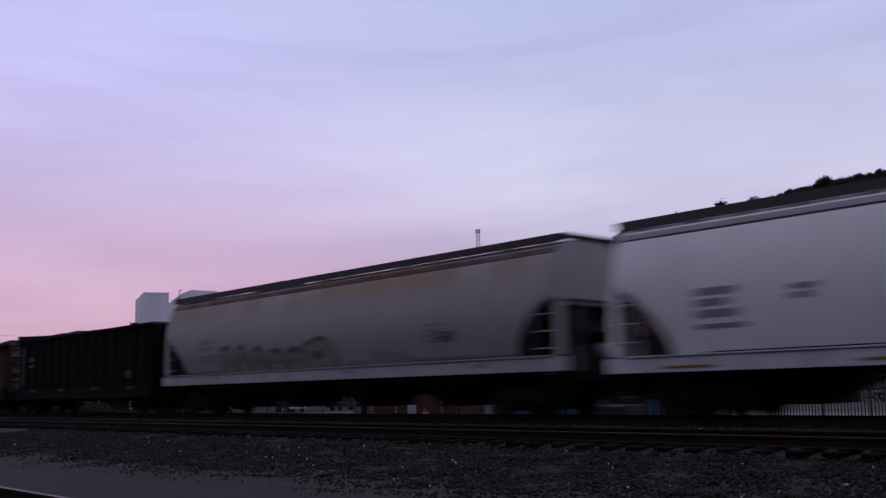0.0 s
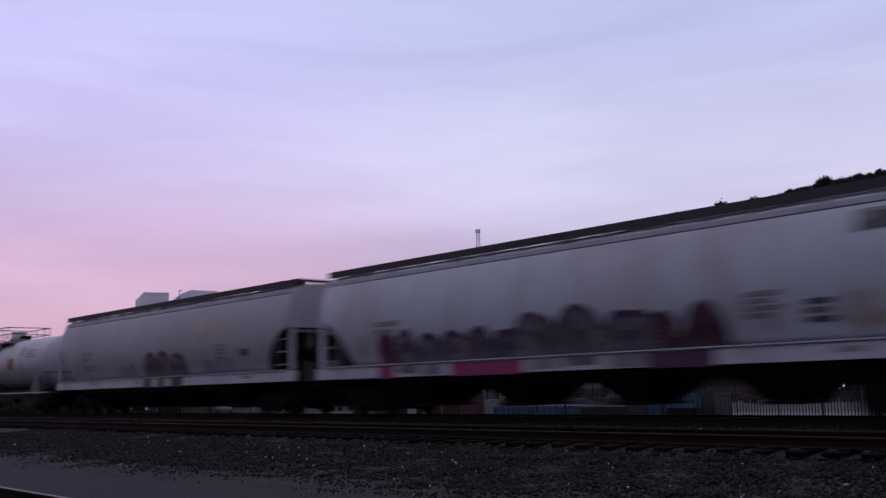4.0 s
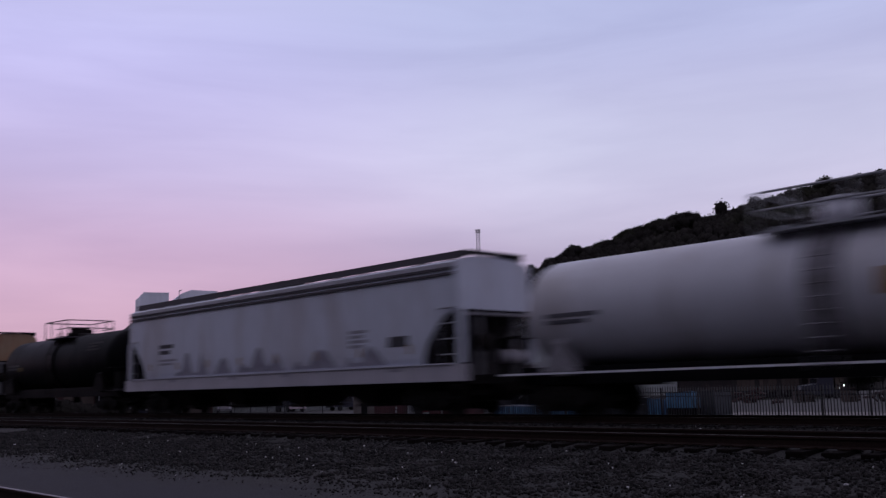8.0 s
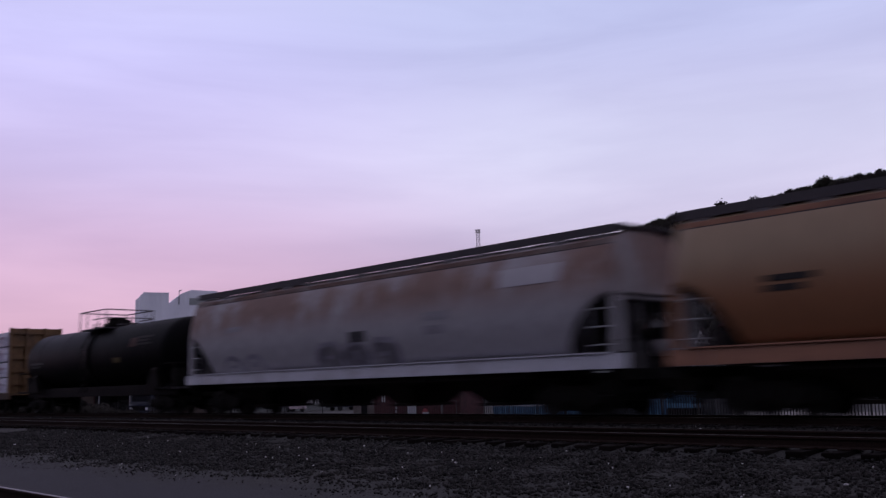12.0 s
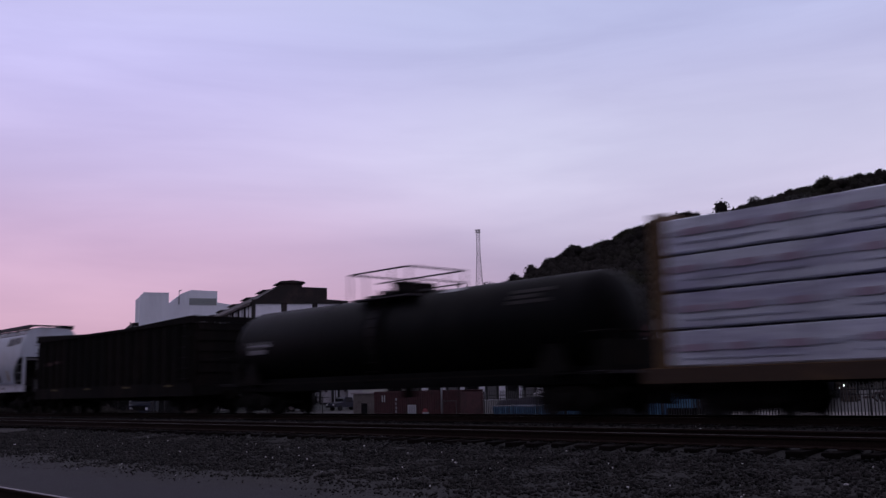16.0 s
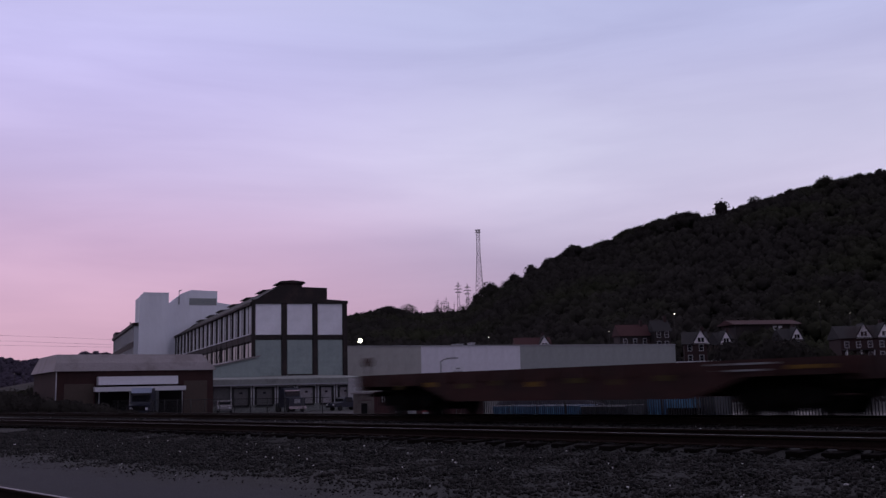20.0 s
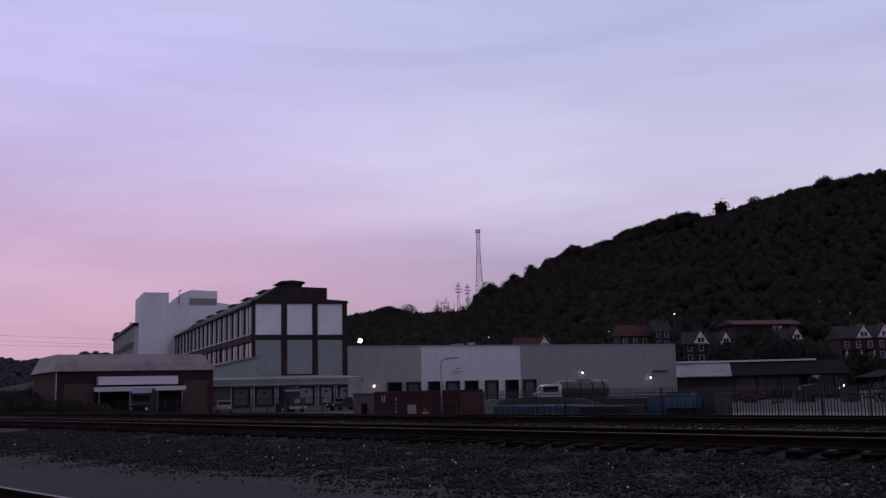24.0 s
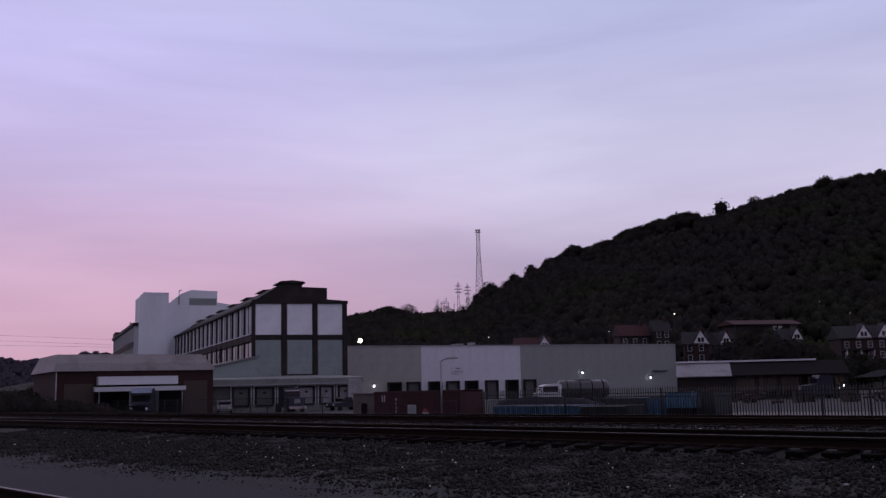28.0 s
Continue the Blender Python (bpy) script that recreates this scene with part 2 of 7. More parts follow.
M["ink_mid"] = shade("worn_stencil_paint", (0.085, 0.082, 0.095), 0.6, amount=0.3)
M["ink_soft"] = shade("faded_stencil_paint", (0.26, 0.25, 0.28), 0.6, amount=0.25)
M["yellow"] = shade("yellow_reflector", (0.20, 0.105, 0.012), 0.55, amount=0.2)
M["yellow_faded"] = shade("faded_amber_reflector", (0.36, 0.26, 0.17), 0.6, amount=0.2)
M["tank_yellow"] = shade("worn_yellow_stencil", (0.075, 0.052, 0.012), 0.7, amount=0.25)
M["dull_white"] = shade("dull_white_stencil", (0.051, 0.051, 0.054), 0.7, amount=0.3)
M["placard"] = shade("white_stencil_paint", (0.34, 0.34, 0.36), 0.6, amount=0.2)
M["concrete"] = shade("pale_concrete", (0.34, 0.33, 0.345), 0.9, grain=3, amount=0.18, stain=(0.19, 0.18, 0.19), stain_scale=0.2)
M["shed_pale"] = shade("dull_pale_roof_sheet", (0.25, 0.24, 0.265), 0.85, grain=3, amount=0.18, stain=(0.16, 0.15, 0.165), stain_scale=0.3)
M["mill_white"] = shade("white_mill_panel", (0.84, 0.83, 0.90), 0.8, grain=2, amount=0.06, stain=(0.74, 0.73, 0.79), stain_scale=0.25, bump=0.03)
M["mill_green"] = shade("grey_green_mill_panel", (0.275, 0.325, 0.32), 0.8, grain=2, amount=0.08, stain=(0.22, 0.27, 0.27), stain_scale=0.3, bump=0.03)
M["mill_dark"] = shade("brown_black_steel_cladding", (0.01612, 0.01116, 0.01178), 0.75, grain=4, amount=0.25, stain=(0.04, 0.025, 0.024), stain_scale=0.4)
M["mill_pale"] = shade("pale_grey_window_panel", (0.53, 0.54, 0.575), 0.75, grain=3, amount=0.10, stain=(0.42, 0.42, 0.44), stain_scale=0.4, pieces=0.08)
M["mill_cream"] = shade("cream_window_panel", (0.62, 0.56, 0.54), 0.75, grain=3, amount=0.14, stain=(0.44, 0.38, 0.35), stain_scale=0.4, pieces=0.1)
M["tower_white"] = shade("white_tower_cladding", (0.80, 0.81, 0.88), 0.8, grain=1, amount=0.05, stain=(0.68, 0.69, 0.76), stain_scale=0.12, stretch=STREAK, bump=0.03)
M["tower_grey"] = shade("grey_louvre", (0.33, 0.35, 0.35), 0.7, grain=4, amount=0.15)
M["brick"] = shade("dark_red_brick", (0.03844, 0.01488, 0.01426), 0.88, grain=9, amount=0.3, stain=(0.02604, 0.01116, 0.01116), stain_scale=0.5, bump=0.25)
M["brick_house"] = shade("house_brick", (0.03, 0.0144, 0.015), 0.88, grain=9, amount=0.3, bump=0.2)
M["metal_roof"] = shade("pale_metal_roof", (0.2281, 0.2012, 0.2147), 0.6, 0.0, grain=5, amount=0.12, stain=(0.161, 0.1342, 0.1409), stain_scale=0.3)
M["wh_tan"] = shade("tan_warehouse_panel", (0.3404, 0.3358, 0.322), 0.8, grain=1, amount=0.07, stain=(0.368, 0.3542, 0.345), stain_scale=0.1)
M["wh_white"] = shade("white_warehouse_panel", (0.66, 0.64, 0.71), 0.8, grain=1, amount=0.06, stain=(0.60, 0.58, 0.645), stain_scale=0.1)
M["wh_grey"] = shade("grey_warehouse_panel", (0.2838, 0.2967, 0.2967), 0.8, grain=1, amount=0.07, stain=(0.2494, 0.2623, 0.2623), stain_scale=0.1)
M["door_pale"] = shade("pale_dock_door", (0.27, 0.25, 0.27), 0.7, grain=4, amount=0.2, stain=(0.18, 0.165, 0.18), stain_scale=0.8)
M["canopy"] = shade("grey_green_canopy", (0.20, 0.21, 0.205), 0.8, grain=3, amount=0.15, stain=(0.15, 0.155, 0.15), stain_scale=0.4)
M["door_grey"] = shade("dock_door", (0.10, 0.095, 0.10), 0.7, grain=4, amount=0.2)
M["rubber"] = shade("black_rubber", (0.012, 0.012, 0.012), 0.85, amount=0.2)
# near-black for old roofs and doors, and for painted shade in openings
M["shadow_in"] = shade("black_surface_and_shade", (0.010, 0.009, 0.010), 0.9, amount=0.2, spec=0.08)
M["white_trim"] = shade("white_trim_paint", (0.62, 0.61, 0.66), 0.6, grain=4, amount=0.08)
M["trim_dim"] = shade("dull_white_window_paint", (0.38, 0.37, 0.40), 0.7, grain=4, amount=0.1)
M["cont_red"] = shade("maroon_container_steel", (0.0504, 0.0144, 0.01728), 0.7, grain=5, amount=0.25, stain=(0.03024, 0.0108, 0.01152), stain_scale=0.8)
M["emblem_red"] = shade("faded_red_emblem", (0.22, 0.04, 0.05), 0.6, grain=6, amount=0.3)
M["hut_tan"] = shade("grimy_tan_hut_paint", (0.125, 0.105, 0.10), 0.85, grain=4, amount=0.2, stain=(0.07, 0.055, 0.052), stain_scale=0.8)
M["bin_blue"] = shade("blue_bin_paint", (0.045, 0.13, 0.25), 0.6, grain=5, amount=0.25, stain=(0.05, 0.10, 0.17), stain_scale=1.0)
M["bin_bright"] = shade("bright_blue_bin_paint", (0.085, 0.22, 0.37), 0.55, grain=5, amount=0.25, stain=(0.06, 0.14, 0.24), stain_scale=1.2)
M["tarp"] = shade("dark_purple_tarpaulin", (0.022, 0.018, 0.030), 0.9, grain=6, amount=0.2, bump=0.3, bump_scale=3, spec=0.1)
M["bin_dark"] = shade("dark_bin_paint", (0.022, 0.026, 0.034), 0.7, grain=5, amount=0.3)
M["fence"] = shade("black_steel_fence", (0.014, 0.013, 0.014), 0.6, amount=0.2)
M["galv"] = shade("galvanised_steel", (0.30, 0.30, 0.32), 0.5, 0.5, grain=8, amount=0.15)
M["truck_white"] = shade("white_truck_paint", (0.62, 0.61, 0.64), 0.35, grain=4, amount=0.05)
M["truck_pale"] = shade("pale_blue_truck_paint", (0.42, 0.47, 0.62), 0.4, grain=4, amount=0.08)
M["tank_steel"] = shade("dull_tanker_steel", (0.078, 0.075, 0.081), 0.30, 0.75, grain=5, amount=0.2)
M["truck_blue"] = shade("dark_blue_truck_paint", (0.0096, 0.0114, 0.0252), 0.35, amount=0.1)
M["glass"] = shade("dark_window_glass", (0.015, 0.016, 0.020), 0.08, 0.0, amount=0.05, bump=0, spec=0.6)
M["chrome"] = shade("chrome", (0.62, 0.61, 0.63), 0.15, 1.0, amount=0.05, bump=0)
M["wood_grey"] = shade("weathered_board", (0.0675, 0.0495, 0.0423), 0.85, grain=12, amount=0.3, pieces=0.25)
M["roof_dark"] = shade("dark_shingle", (0.0221, 0.02015, 0.02275), 0.9, grain=8, amount=0.3)
M["roof_red"] = shade("red_roof", (0.0465, 0.01425, 0.0165), 0.85, grain=4, amount=0.2)
M["siding"] = shade("white_siding", (0.663, 0.629, 0.663), 0.75, grain=4, amount=0.1)
M["leaf"] = let_through(island_tint(shade("dull_autumn_leaves", (0.038, 0.0345, 0.0325), 0.9, grain=0.05, amount=0.12, stain=(0.040, 0.042, 0.027), stain_at=0.55, stain_scale=0.012, bump=0, spec=0.0), 0.84, 1.16), 0.35)
# some bluish haze of the distance is mixed into this leaf colour
M["leaf_far_haze"] = island_tint(shade("hazed_far_leaves", (0.052, 0.044, 0.062), 0.9, grain=0.2, amount=0.25, bump=0, spec=0.0), 0.85, 1.15)
M["hillside"] = shade("wooded_hillside_soil", (0.034, 0.030, 0.028), 0.95, grain=0.2, amount=0.4, bump=0.3, spec=0.1)
# paler and bluer than near soil: the air before the ridge, as colour
M["hill_far_haze"] = shade("hazed_far_ridge", (0.068, 0.060, 0.092), 0.95, grain=0.05, amount=0.25, bump=0.3, spec=0.0)
M["bark"] = shade("dark_bark", (0.03, 0.026, 0.024), 0.9, grain=8, amount=0.3)
M["lattice"] = shade("mast_steel", (0.075, 0.062, 0.068), 0.6, 0.3, amount=0.2)
M["lamp_warm"] = shade("warm_floodlight_glass", (1.0, 0.90, 0.72), 0.4, amount=0.0, bump=0, glow=10.0)
M["lamp_white"] = shade("white_floodlight_glass", (0.95, 0.96, 1.0), 0.4, amount=0.0, bump=0, glow=3.6)
M["lamp_far"] = shade("far_street_light", (1.0, 0.85, 0.68), 0.4, amount=0.0, bump=0, glow=4.0)


def track_side_ground():
    """Dark ballast that thins out into the pale compacted gravel of the track road."""
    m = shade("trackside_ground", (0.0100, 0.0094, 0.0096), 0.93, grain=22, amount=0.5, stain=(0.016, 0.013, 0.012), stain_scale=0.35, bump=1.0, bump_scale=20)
    nt = m.node_tree
    n, link = nt.nodes.new, nt.links.new
    bsdf = nt.nodes["Principled BSDF"]
    before = bsdf.inputs["Base Color"].links[0].from_socket
    tc = n("ShaderNodeTexCoord")
    d = n("ShaderNodeVectorMath")
    d.operation = "DOT_PRODUCT"
    d.inputs[1].default_value = (0.0, 1.0, 0.0)
    link(tc.outputs["Object"], d.inputs[0])
    patch = n("ShaderNodeTexNoise")
    patch.inputs["Scale"].default_value, patch.inputs["Detail"].default_value = 0.9, 7
    patch.inputs["Roughness"].default_value = 0.7
    link(tc.outputs["Object"], patch.inputs[0])
    add = n("ShaderNodeMath")
    add.operation = "MULTIPLY_ADD"
    link(patch.outputs[0], add.inputs[0])
    add.inputs[1].default_value = 3.4
    link(d.outputs["Value"], add.inputs[2])
    f = n("ShaderNodeMapRange")
    f.interpolation_type = "SMOOTHSTEP"
    link(add.outputs[0], f.inputs[0])
    f.inputs[1].default_value, f.inputs[2].default_value = 8.0, 9.9
    grit = n("ShaderNodeTexNoise")
    grit.inputs["Scale"].default_value, grit.inputs["Detail"].default_value = 4.5, 10
    grit.inputs["Roughness"].default_value = 0.72
    link(tc.outputs["Object"], grit.inputs[0])
    road = n("ShaderNodeValToRGB")
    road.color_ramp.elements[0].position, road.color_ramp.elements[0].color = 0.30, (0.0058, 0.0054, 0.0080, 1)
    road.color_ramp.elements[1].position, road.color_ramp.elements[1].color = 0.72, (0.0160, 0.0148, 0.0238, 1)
    link(grit.outputs[0], road.inputs[0])
    mx = n("ShaderNodeMix")
    mx.data_type = "RGBA"
    link(f.outputs[0], mx.inputs[0])
    link(road.outputs[0], mx.inputs[6])
    link(before, mx.inputs[7])
    link(mx.outputs[2], bsdf.inputs["Base Color"])
    return m


M["trackside"] = track_side_ground()


# ---------------------------------------------------------------- building tools
def box(bm, x0, x1, y0, y1, z0, z1):
    v = [bm.verts.new((x, y, z)) for z in (z0, z1) for x, y in ((x0, y0), (x1, y0), (x1, y1), (x0, y1))]
    for f in ((3, 2, 1, 0), (4, 5, 6, 7), (0, 1, 5, 4), (1, 2, 6, 5), (2, 3, 7, 6), (3, 0, 4, 7)):
        bm.faces.new([v[i] for i in f])
    return v


def tube(bm, a, b, r, seg=8, r2=None, caps=True, smooth=True):
    """A rod or cone from point a to point b."""
    a, b = Vector(a), Vector(b)
    w = (b - a).normalized()
    u = w.orthogonal().normalized()
    s = w.cross(u)
    r2 = r if r2 is None else r2
    ring = []
    for p, rr in ((a, r), (b, r2)):
        ring.append([bm.verts.new(p + (u * math.cos(q) + s * math.sin(q)) * rr) for q in (math.tau * i / seg for i in range(seg))])
    for i in range(seg):
        j = (i + 1) % seg
        bm.faces.new((ring[0][i], ring[0][j], ring[1][j], ring[1][i])).smooth = smooth
    if caps:
        bm.faces.new(ring[0][::-1])
        bm.faces.new(ring[1])


def lathe_x(bm, rows, seg=28, y=0.0, z=0.0):
    """A body of revolution about a line along x: rows of (x, radius)."""
    rings = []
    for x, r in rows:
        rings.append([bm.verts.new((x, y + r * math.sin(q), z + r * math.cos(q))) for q in (math.tau * i / seg for i in range(seg))])
    for a, b in zip(rings, rings[1:]):
        for i in range(seg):
            j = (i + 1) % seg
            bm.faces.new((a[i], a[j], b[j], b[i])).smooth = True
    bm.faces.new(rings[0][::-1])
    bm.faces.new(rings[-1])


def prism(bm, outline, x0, x1):
    """An outline of (y, z) drawn out along x."""
    a = [bm.verts.new((x0, y, z)) for y, z in outline]
    b = [bm.verts.new((x1, y, z)) for y, z in outline]
    k = len(outline)
    for i in range(k):
        j = (i + 1) % k
        bm.faces.new((a[i], a[j], b[j], b[i]))
    bm.faces.new(a[::-1])
    bm.faces.new(b)


def prism_y(bm, outline, y0, y1):
    """An outline of (x, z) drawn out along y."""
    a = [bm.verts.new((x, y0, z)) for x, z in outline]
    b = [bm.verts.new((x, y1, z)) for x, z in outline]
    k = len(outline)
    for i in range(k):
        j = (i + 1) % k
        bm.faces.new((a[i], a[j], b[j], b[i]))
    bm.faces.new(a[::-1])
    bm.faces.new(b)


def to_mesh(name, bm, material):
    bmesh.ops.recalc_face_normals(bm, faces=bm.faces)
    me = bpy.data.meshes.new(name)
    bm.to_mesh(me)
    bm.free()
    me.materials.append(material)
    return me


def part(name, shape, material, parent, label="", at=None):
    """Links a bmesh, or a mesh that is shared, as one part under a thing."""
    me = shape if isinstance(shape, bpy.types.Mesh) else to_mesh(name, shape, material)
    ob = new(name, me)
    ob.parent = parent
    if at is not None:
        ob.matrix_basis = at
    if label:
        ob["label"] = label
    return ob


def thing(name, m, label, category, group="", kind=""):
    ob = new(name)
    ob.empty_display_size = 0.2
    ob.matrix_basis = m
    return tagged(ob, label, category, group, kind)


def boxes(*dims):
    bm = bmesh.new()
    for d in dims:
        box(bm, *d)
    return bm


def rods(*ends, seg=6):
    bm = bmesh.new()
    for a, b, r in ends:
        tube(bm, a, b, r, seg)
    return bm


def mesh_from(name, verts, faces, material):
    me = bpy.data.meshes.new(name)
    me.from_pydata(verts, [], faces)
    me.materials.append(material)
    me.update()
    return me


# ---------------------------------------------------------------- ground, hill and woods
VIEW = pose(0, 0, 0, 0, 0, 47.02)      # x to the right, y straight ahead of the camera


def ground_height(y):
    for (y0, z0), (y1, z1) in zip(GROUND, GROUND[1:]):
        if y <= y1:
            return z0 + (z1 - z0) * (y - y0) / (y1 - y0)
    return YARD_Z


GROUND = [(-4000, 0.0), (7.0, 0.0), (9.2, 0.02), (12.55, 0.19), (13.0, 0.275), (13.45, 0.31), (23.0, 0.31), (26.5, YARD_Z), (4000, YARD_Z)]


def make_ground():
    xs = [-4000, -1500, -600, -300, -180, -120, -90] + [-70 + i for i in range(80)] + [15, 40, 100, 300, 1000, 4000]
    ys = [-4000, -1000, -200, -40, -10, 0, 2, 4.5, 6] + [7 + 0.4 * i for i in range(42)] + [24, 25, 26.5, 30, 45, 75, 110, 160, 220, 320, 600, 1500, 4000]
    verts, faces, kinds = [], [], []
    for y in ys:
        for x in xs:
            lump = 0.0
            if 6.5 < y < 23.5 and -70 <= x <= 9:
                lump = 0.05 * noise.noise((x * 0.7, y * 1.1, 3.0)) + 0.025 * noise.noise((x * 2.3, y * 2.7, 9.0))
            verts.append((x, y, ground_height(y) + lump))
    k = len(xs)
    for j in range(len(ys) - 1):
        for i in range(k - 1):
            a = j * k + i
            faces.append((a, a + 1, a + 1 + k, a + k))
            mid = (ys[j] + ys[j + 1]) / 2
            kinds.append(0 if mid < 26 else (1 if mid < 300 else 2))
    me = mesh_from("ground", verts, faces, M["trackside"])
    for m in (M["yard"], M["field"]):
        me.materials.append(m)
    me.polygons.foreach_set("material_index", kinds)
    me.polygons.foreach_set("use_smooth", [True] * len(faces))
    tagged(new("ground", me), "dark ballast, gravel track road and asphalt yard ground", "ground", kind="structure")
    # pale concrete apron behind the fence
    bm = boxes((-46, 30, 53.5, 74, YARD_Z - 0.3, YARD_Z + 0.05))
    tagged(new("pavement_apron", to_mesh("pavement_apron", bm, M["pale_yard"])), "pale worn concrete apron in the yard", "pavement", kind="structure")


def ridge(u):
    rise = 45 + (118 * (1 - math.exp(-(u - 10) / 210)) if u > 10 else 0)
    rise += 3.6 * math.exp(-((u - 55) / 38) ** 2)
    fade = min(1, max(0, (u + 215) / 110))
    return rise * fade * fade * (3 - 2 * fade)


def hill_height(u, w):
    t = (w - 215) / 385
    if t <= 0:
        return YARD_Z - 0.5
    r = ridge(u) + 3.0 * noise.noise((u * 0.013, w * 0.013, 2.0))
    if t <= 1:
        return YARD_Z - 0.5 + r * (t ** 1.2) * (1.0 + 0.25 * t * (1 - t))
    return YARD_Z - 0.5 + r * max(0.0, 1 - ((t - 1) * 0.9) ** 2)


def make_hill():
    us = [-260 + 16 * i for i in range(80)]
    ws = [215 + 12 * i for i in range(56)]
    verts = [(u, w, hill_height(u, w)) for w in ws for u in us]
    k = len(us)
    faces = [(j * k + i, j * k + i + 1, j * k + i + 1 + k, j * k + i + k) for j in range(len(ws) - 1) for i in range(k - 1)]
    me = mesh_from("hill", verts, faces, M["hillside"])
    me.polygons.foreach_set("use_smooth", [True] * len(faces))
    ob = new("hill", me)
    ob.matrix_basis = VIEW
    tagged(ob, "steep dark hillside under autumn woods", "hill", kind="structure")


def lump_shape():
    """A small ball whose points are shifted to make the inner mass of a crown."""
    bm = bmesh.new()
    bmesh.ops.create_icosphere(bm, subdivisions=1, radius=1.0)
    bm.verts.ensure_lookup_table()
    pts = np.array([v.co[:] for v in bm.verts])
    tris = np.array([[v.index for v in f.verts] for f in bm.faces])
    bm.free()
    return pts, tris


LUMP, LUMP_FACES = lump_shape()


def crown_mesh(name, spots, material, seed, density, core=0.84, leaf=(0.07, 0.15)):
    """Crowns of an uneven inner leaf mass under many loose leaf sprays, joined: spots of (x, y, z, radius, height)."""
    rng = np.random.default_rng(seed)
    spots = np.array(spots, float)
    k = len(spots)
    mid = spots[:, :3] + np.stack([0 * spots[:, 3], 0 * spots[:, 3], spots[:, 4] * 0.58], 1)
    wide = np.stack([spots[:, 3], spots[:, 3], spots[:, 4] * 0.42], 1)
    counts = np.maximum(8, density * rng.uniform(0.8, 1.25, k)).astype(int)
    of = np.repeat(np.arange(k), counts)
    n = len(of)
    way = rng.normal(size=(n, 3))
    way /= np.linalg.norm(way, axis=1)[:, None]
    lobe = 1 + 0.13 * np.sin(3 * np.arctan2(way[:, 1:2], way[:, :1]) + 5.0 * of[:, None]) * np.sin(2.3 * of[:, None] + 4 * way[:, 2:])
    low = 0.80 if core else 0.25
    reach = rng.uniform(low, 1.0, (n, 1)) ** (1.0 if core else 0.6) * lobe
    at = way * reach * wide[of] + mid[of]
    face = way * 0.8 + rng.normal(0, 0.45, (n, 3))
    face /= np.linalg.norm(face, axis=1)[:, None]
    side = np.cross(face, rng.normal(size=(n, 3)))
    side /= np.linalg.norm(side, axis=1)[:, None]
    up = np.cross(face, side)
    size = spots[of, 3:4] * rng.uniform(*leaf, (n, 1))
    corners = np.array([(-1, -0.6), (0.7, -1), (1, 0.5), (-0.5, 1)])[None] * rng.uniform(0.6, 1.15, (n, 4, 2))
    leaves = (at[:, None] + size[:, None] * (side[:, None] * corners[..., :1] + up[:, None] * corners[..., 1:])).reshape(-1, 3)
    verts, loops = leaves, np.arange(4 * n)
    starts, flat = np.arange(0, 4 * n, 4), np.zeros(n, bool)
    if core:
        p = len(LUMP)
        ways = np.broadcast_to(LUMP[None], (k, p, 3))
        bulge = 1 + 0.13 * np.sin(3 * np.arctan2(ways[..., 1], ways[..., 0]) + 5.0 * np.arange(k)[:, None]) * np.sin(2.3 * np.arange(k)[:, None] + 4 * ways[..., 2])
        bulge = bulge[..., None] * rng.normal(core, 0.06, (k, p, 1))
        inner = (mid[:, None] + ways * bulge * wide[:, None]).reshape(-1, 3)
        tri = (LUMP_FACES[None] + p * np.arange(k)[:, None, None] + len(leaves)).reshape(-1)
        verts = np.concatenate([leaves, inner])
        starts = np.concatenate([starts, 4 * n + np.arange(0, len(tri), 3)])
        loops = np.concatenate([loops, tri])
        flat = np.concatenate([flat, np.ones(len(tri) // 3, bool)])
    me = bpy.data.meshes.new(name)
    me.vertices.add(len(verts))
    me.vertices.foreach_set("co", verts.ravel())
    me.loops.add(len(loops))
    me.loops.foreach_set("vertex_index", loops.astype(np.int32))
    me.polygons.add(len(starts))
    me.polygons.foreach_set("loop_start", starts.astype(np.int32))
    me.polygons.foreach_set("use_smooth", flat)
    me.update(calc_edges=True)
    me.materials.append(material)
    return me


def woods(name, spots, material, label, seed, density=70, matrix=None, core=0.84, leaf=(0.07, 0.15)):
    ob = new(name, crown_mesh(name, spots, material, seed, density, core, leaf))
    if matrix is not None:
        ob.matrix_basis = matrix
    return tagged(ob, label, "trees", kind="stuff")


# tree tops along the crest, as (place along the ridge, height)
SKYLINE = [(-70, 46), (-51, 49.4), (-36, 52.4), (-28, 51.5), (-16, 47.5), (-6, 49.5), (4, 48), (16, 51), (21, 60), (28, 65.5), (33, 63), (35, 60.5),
           (43, 70), (48.5, 67), (54, 75.2), (60, 74), (65, 79.5), (71, 81.5), (78, 86), (83, 87), (88, 85.5), (99, 90.2), (105, 90.6), (112, 96.8),
           (121, 98.6), (130, 101.8), (150, 107), (158, 105.5), (165, 102.8), (169, 105), (182, 108.2), (192, 112.5), (198, 114.4), (205, 113.6), (213, 117.6), (220, 120.6),
           (233, 121.8), (237, 125.5), (245, 125.6), (248, 123.6), (262, 128), (275, 130.2), (300, 134), (400, 148)]


def skyline(u):
    for (a, p), (b, q) in zip(SKYLINE, SKYLINE[1:]):
        if u <= b:
            return p + (q - p) * (u - a) / (b - a)
    return SKYLINE[-1][1]


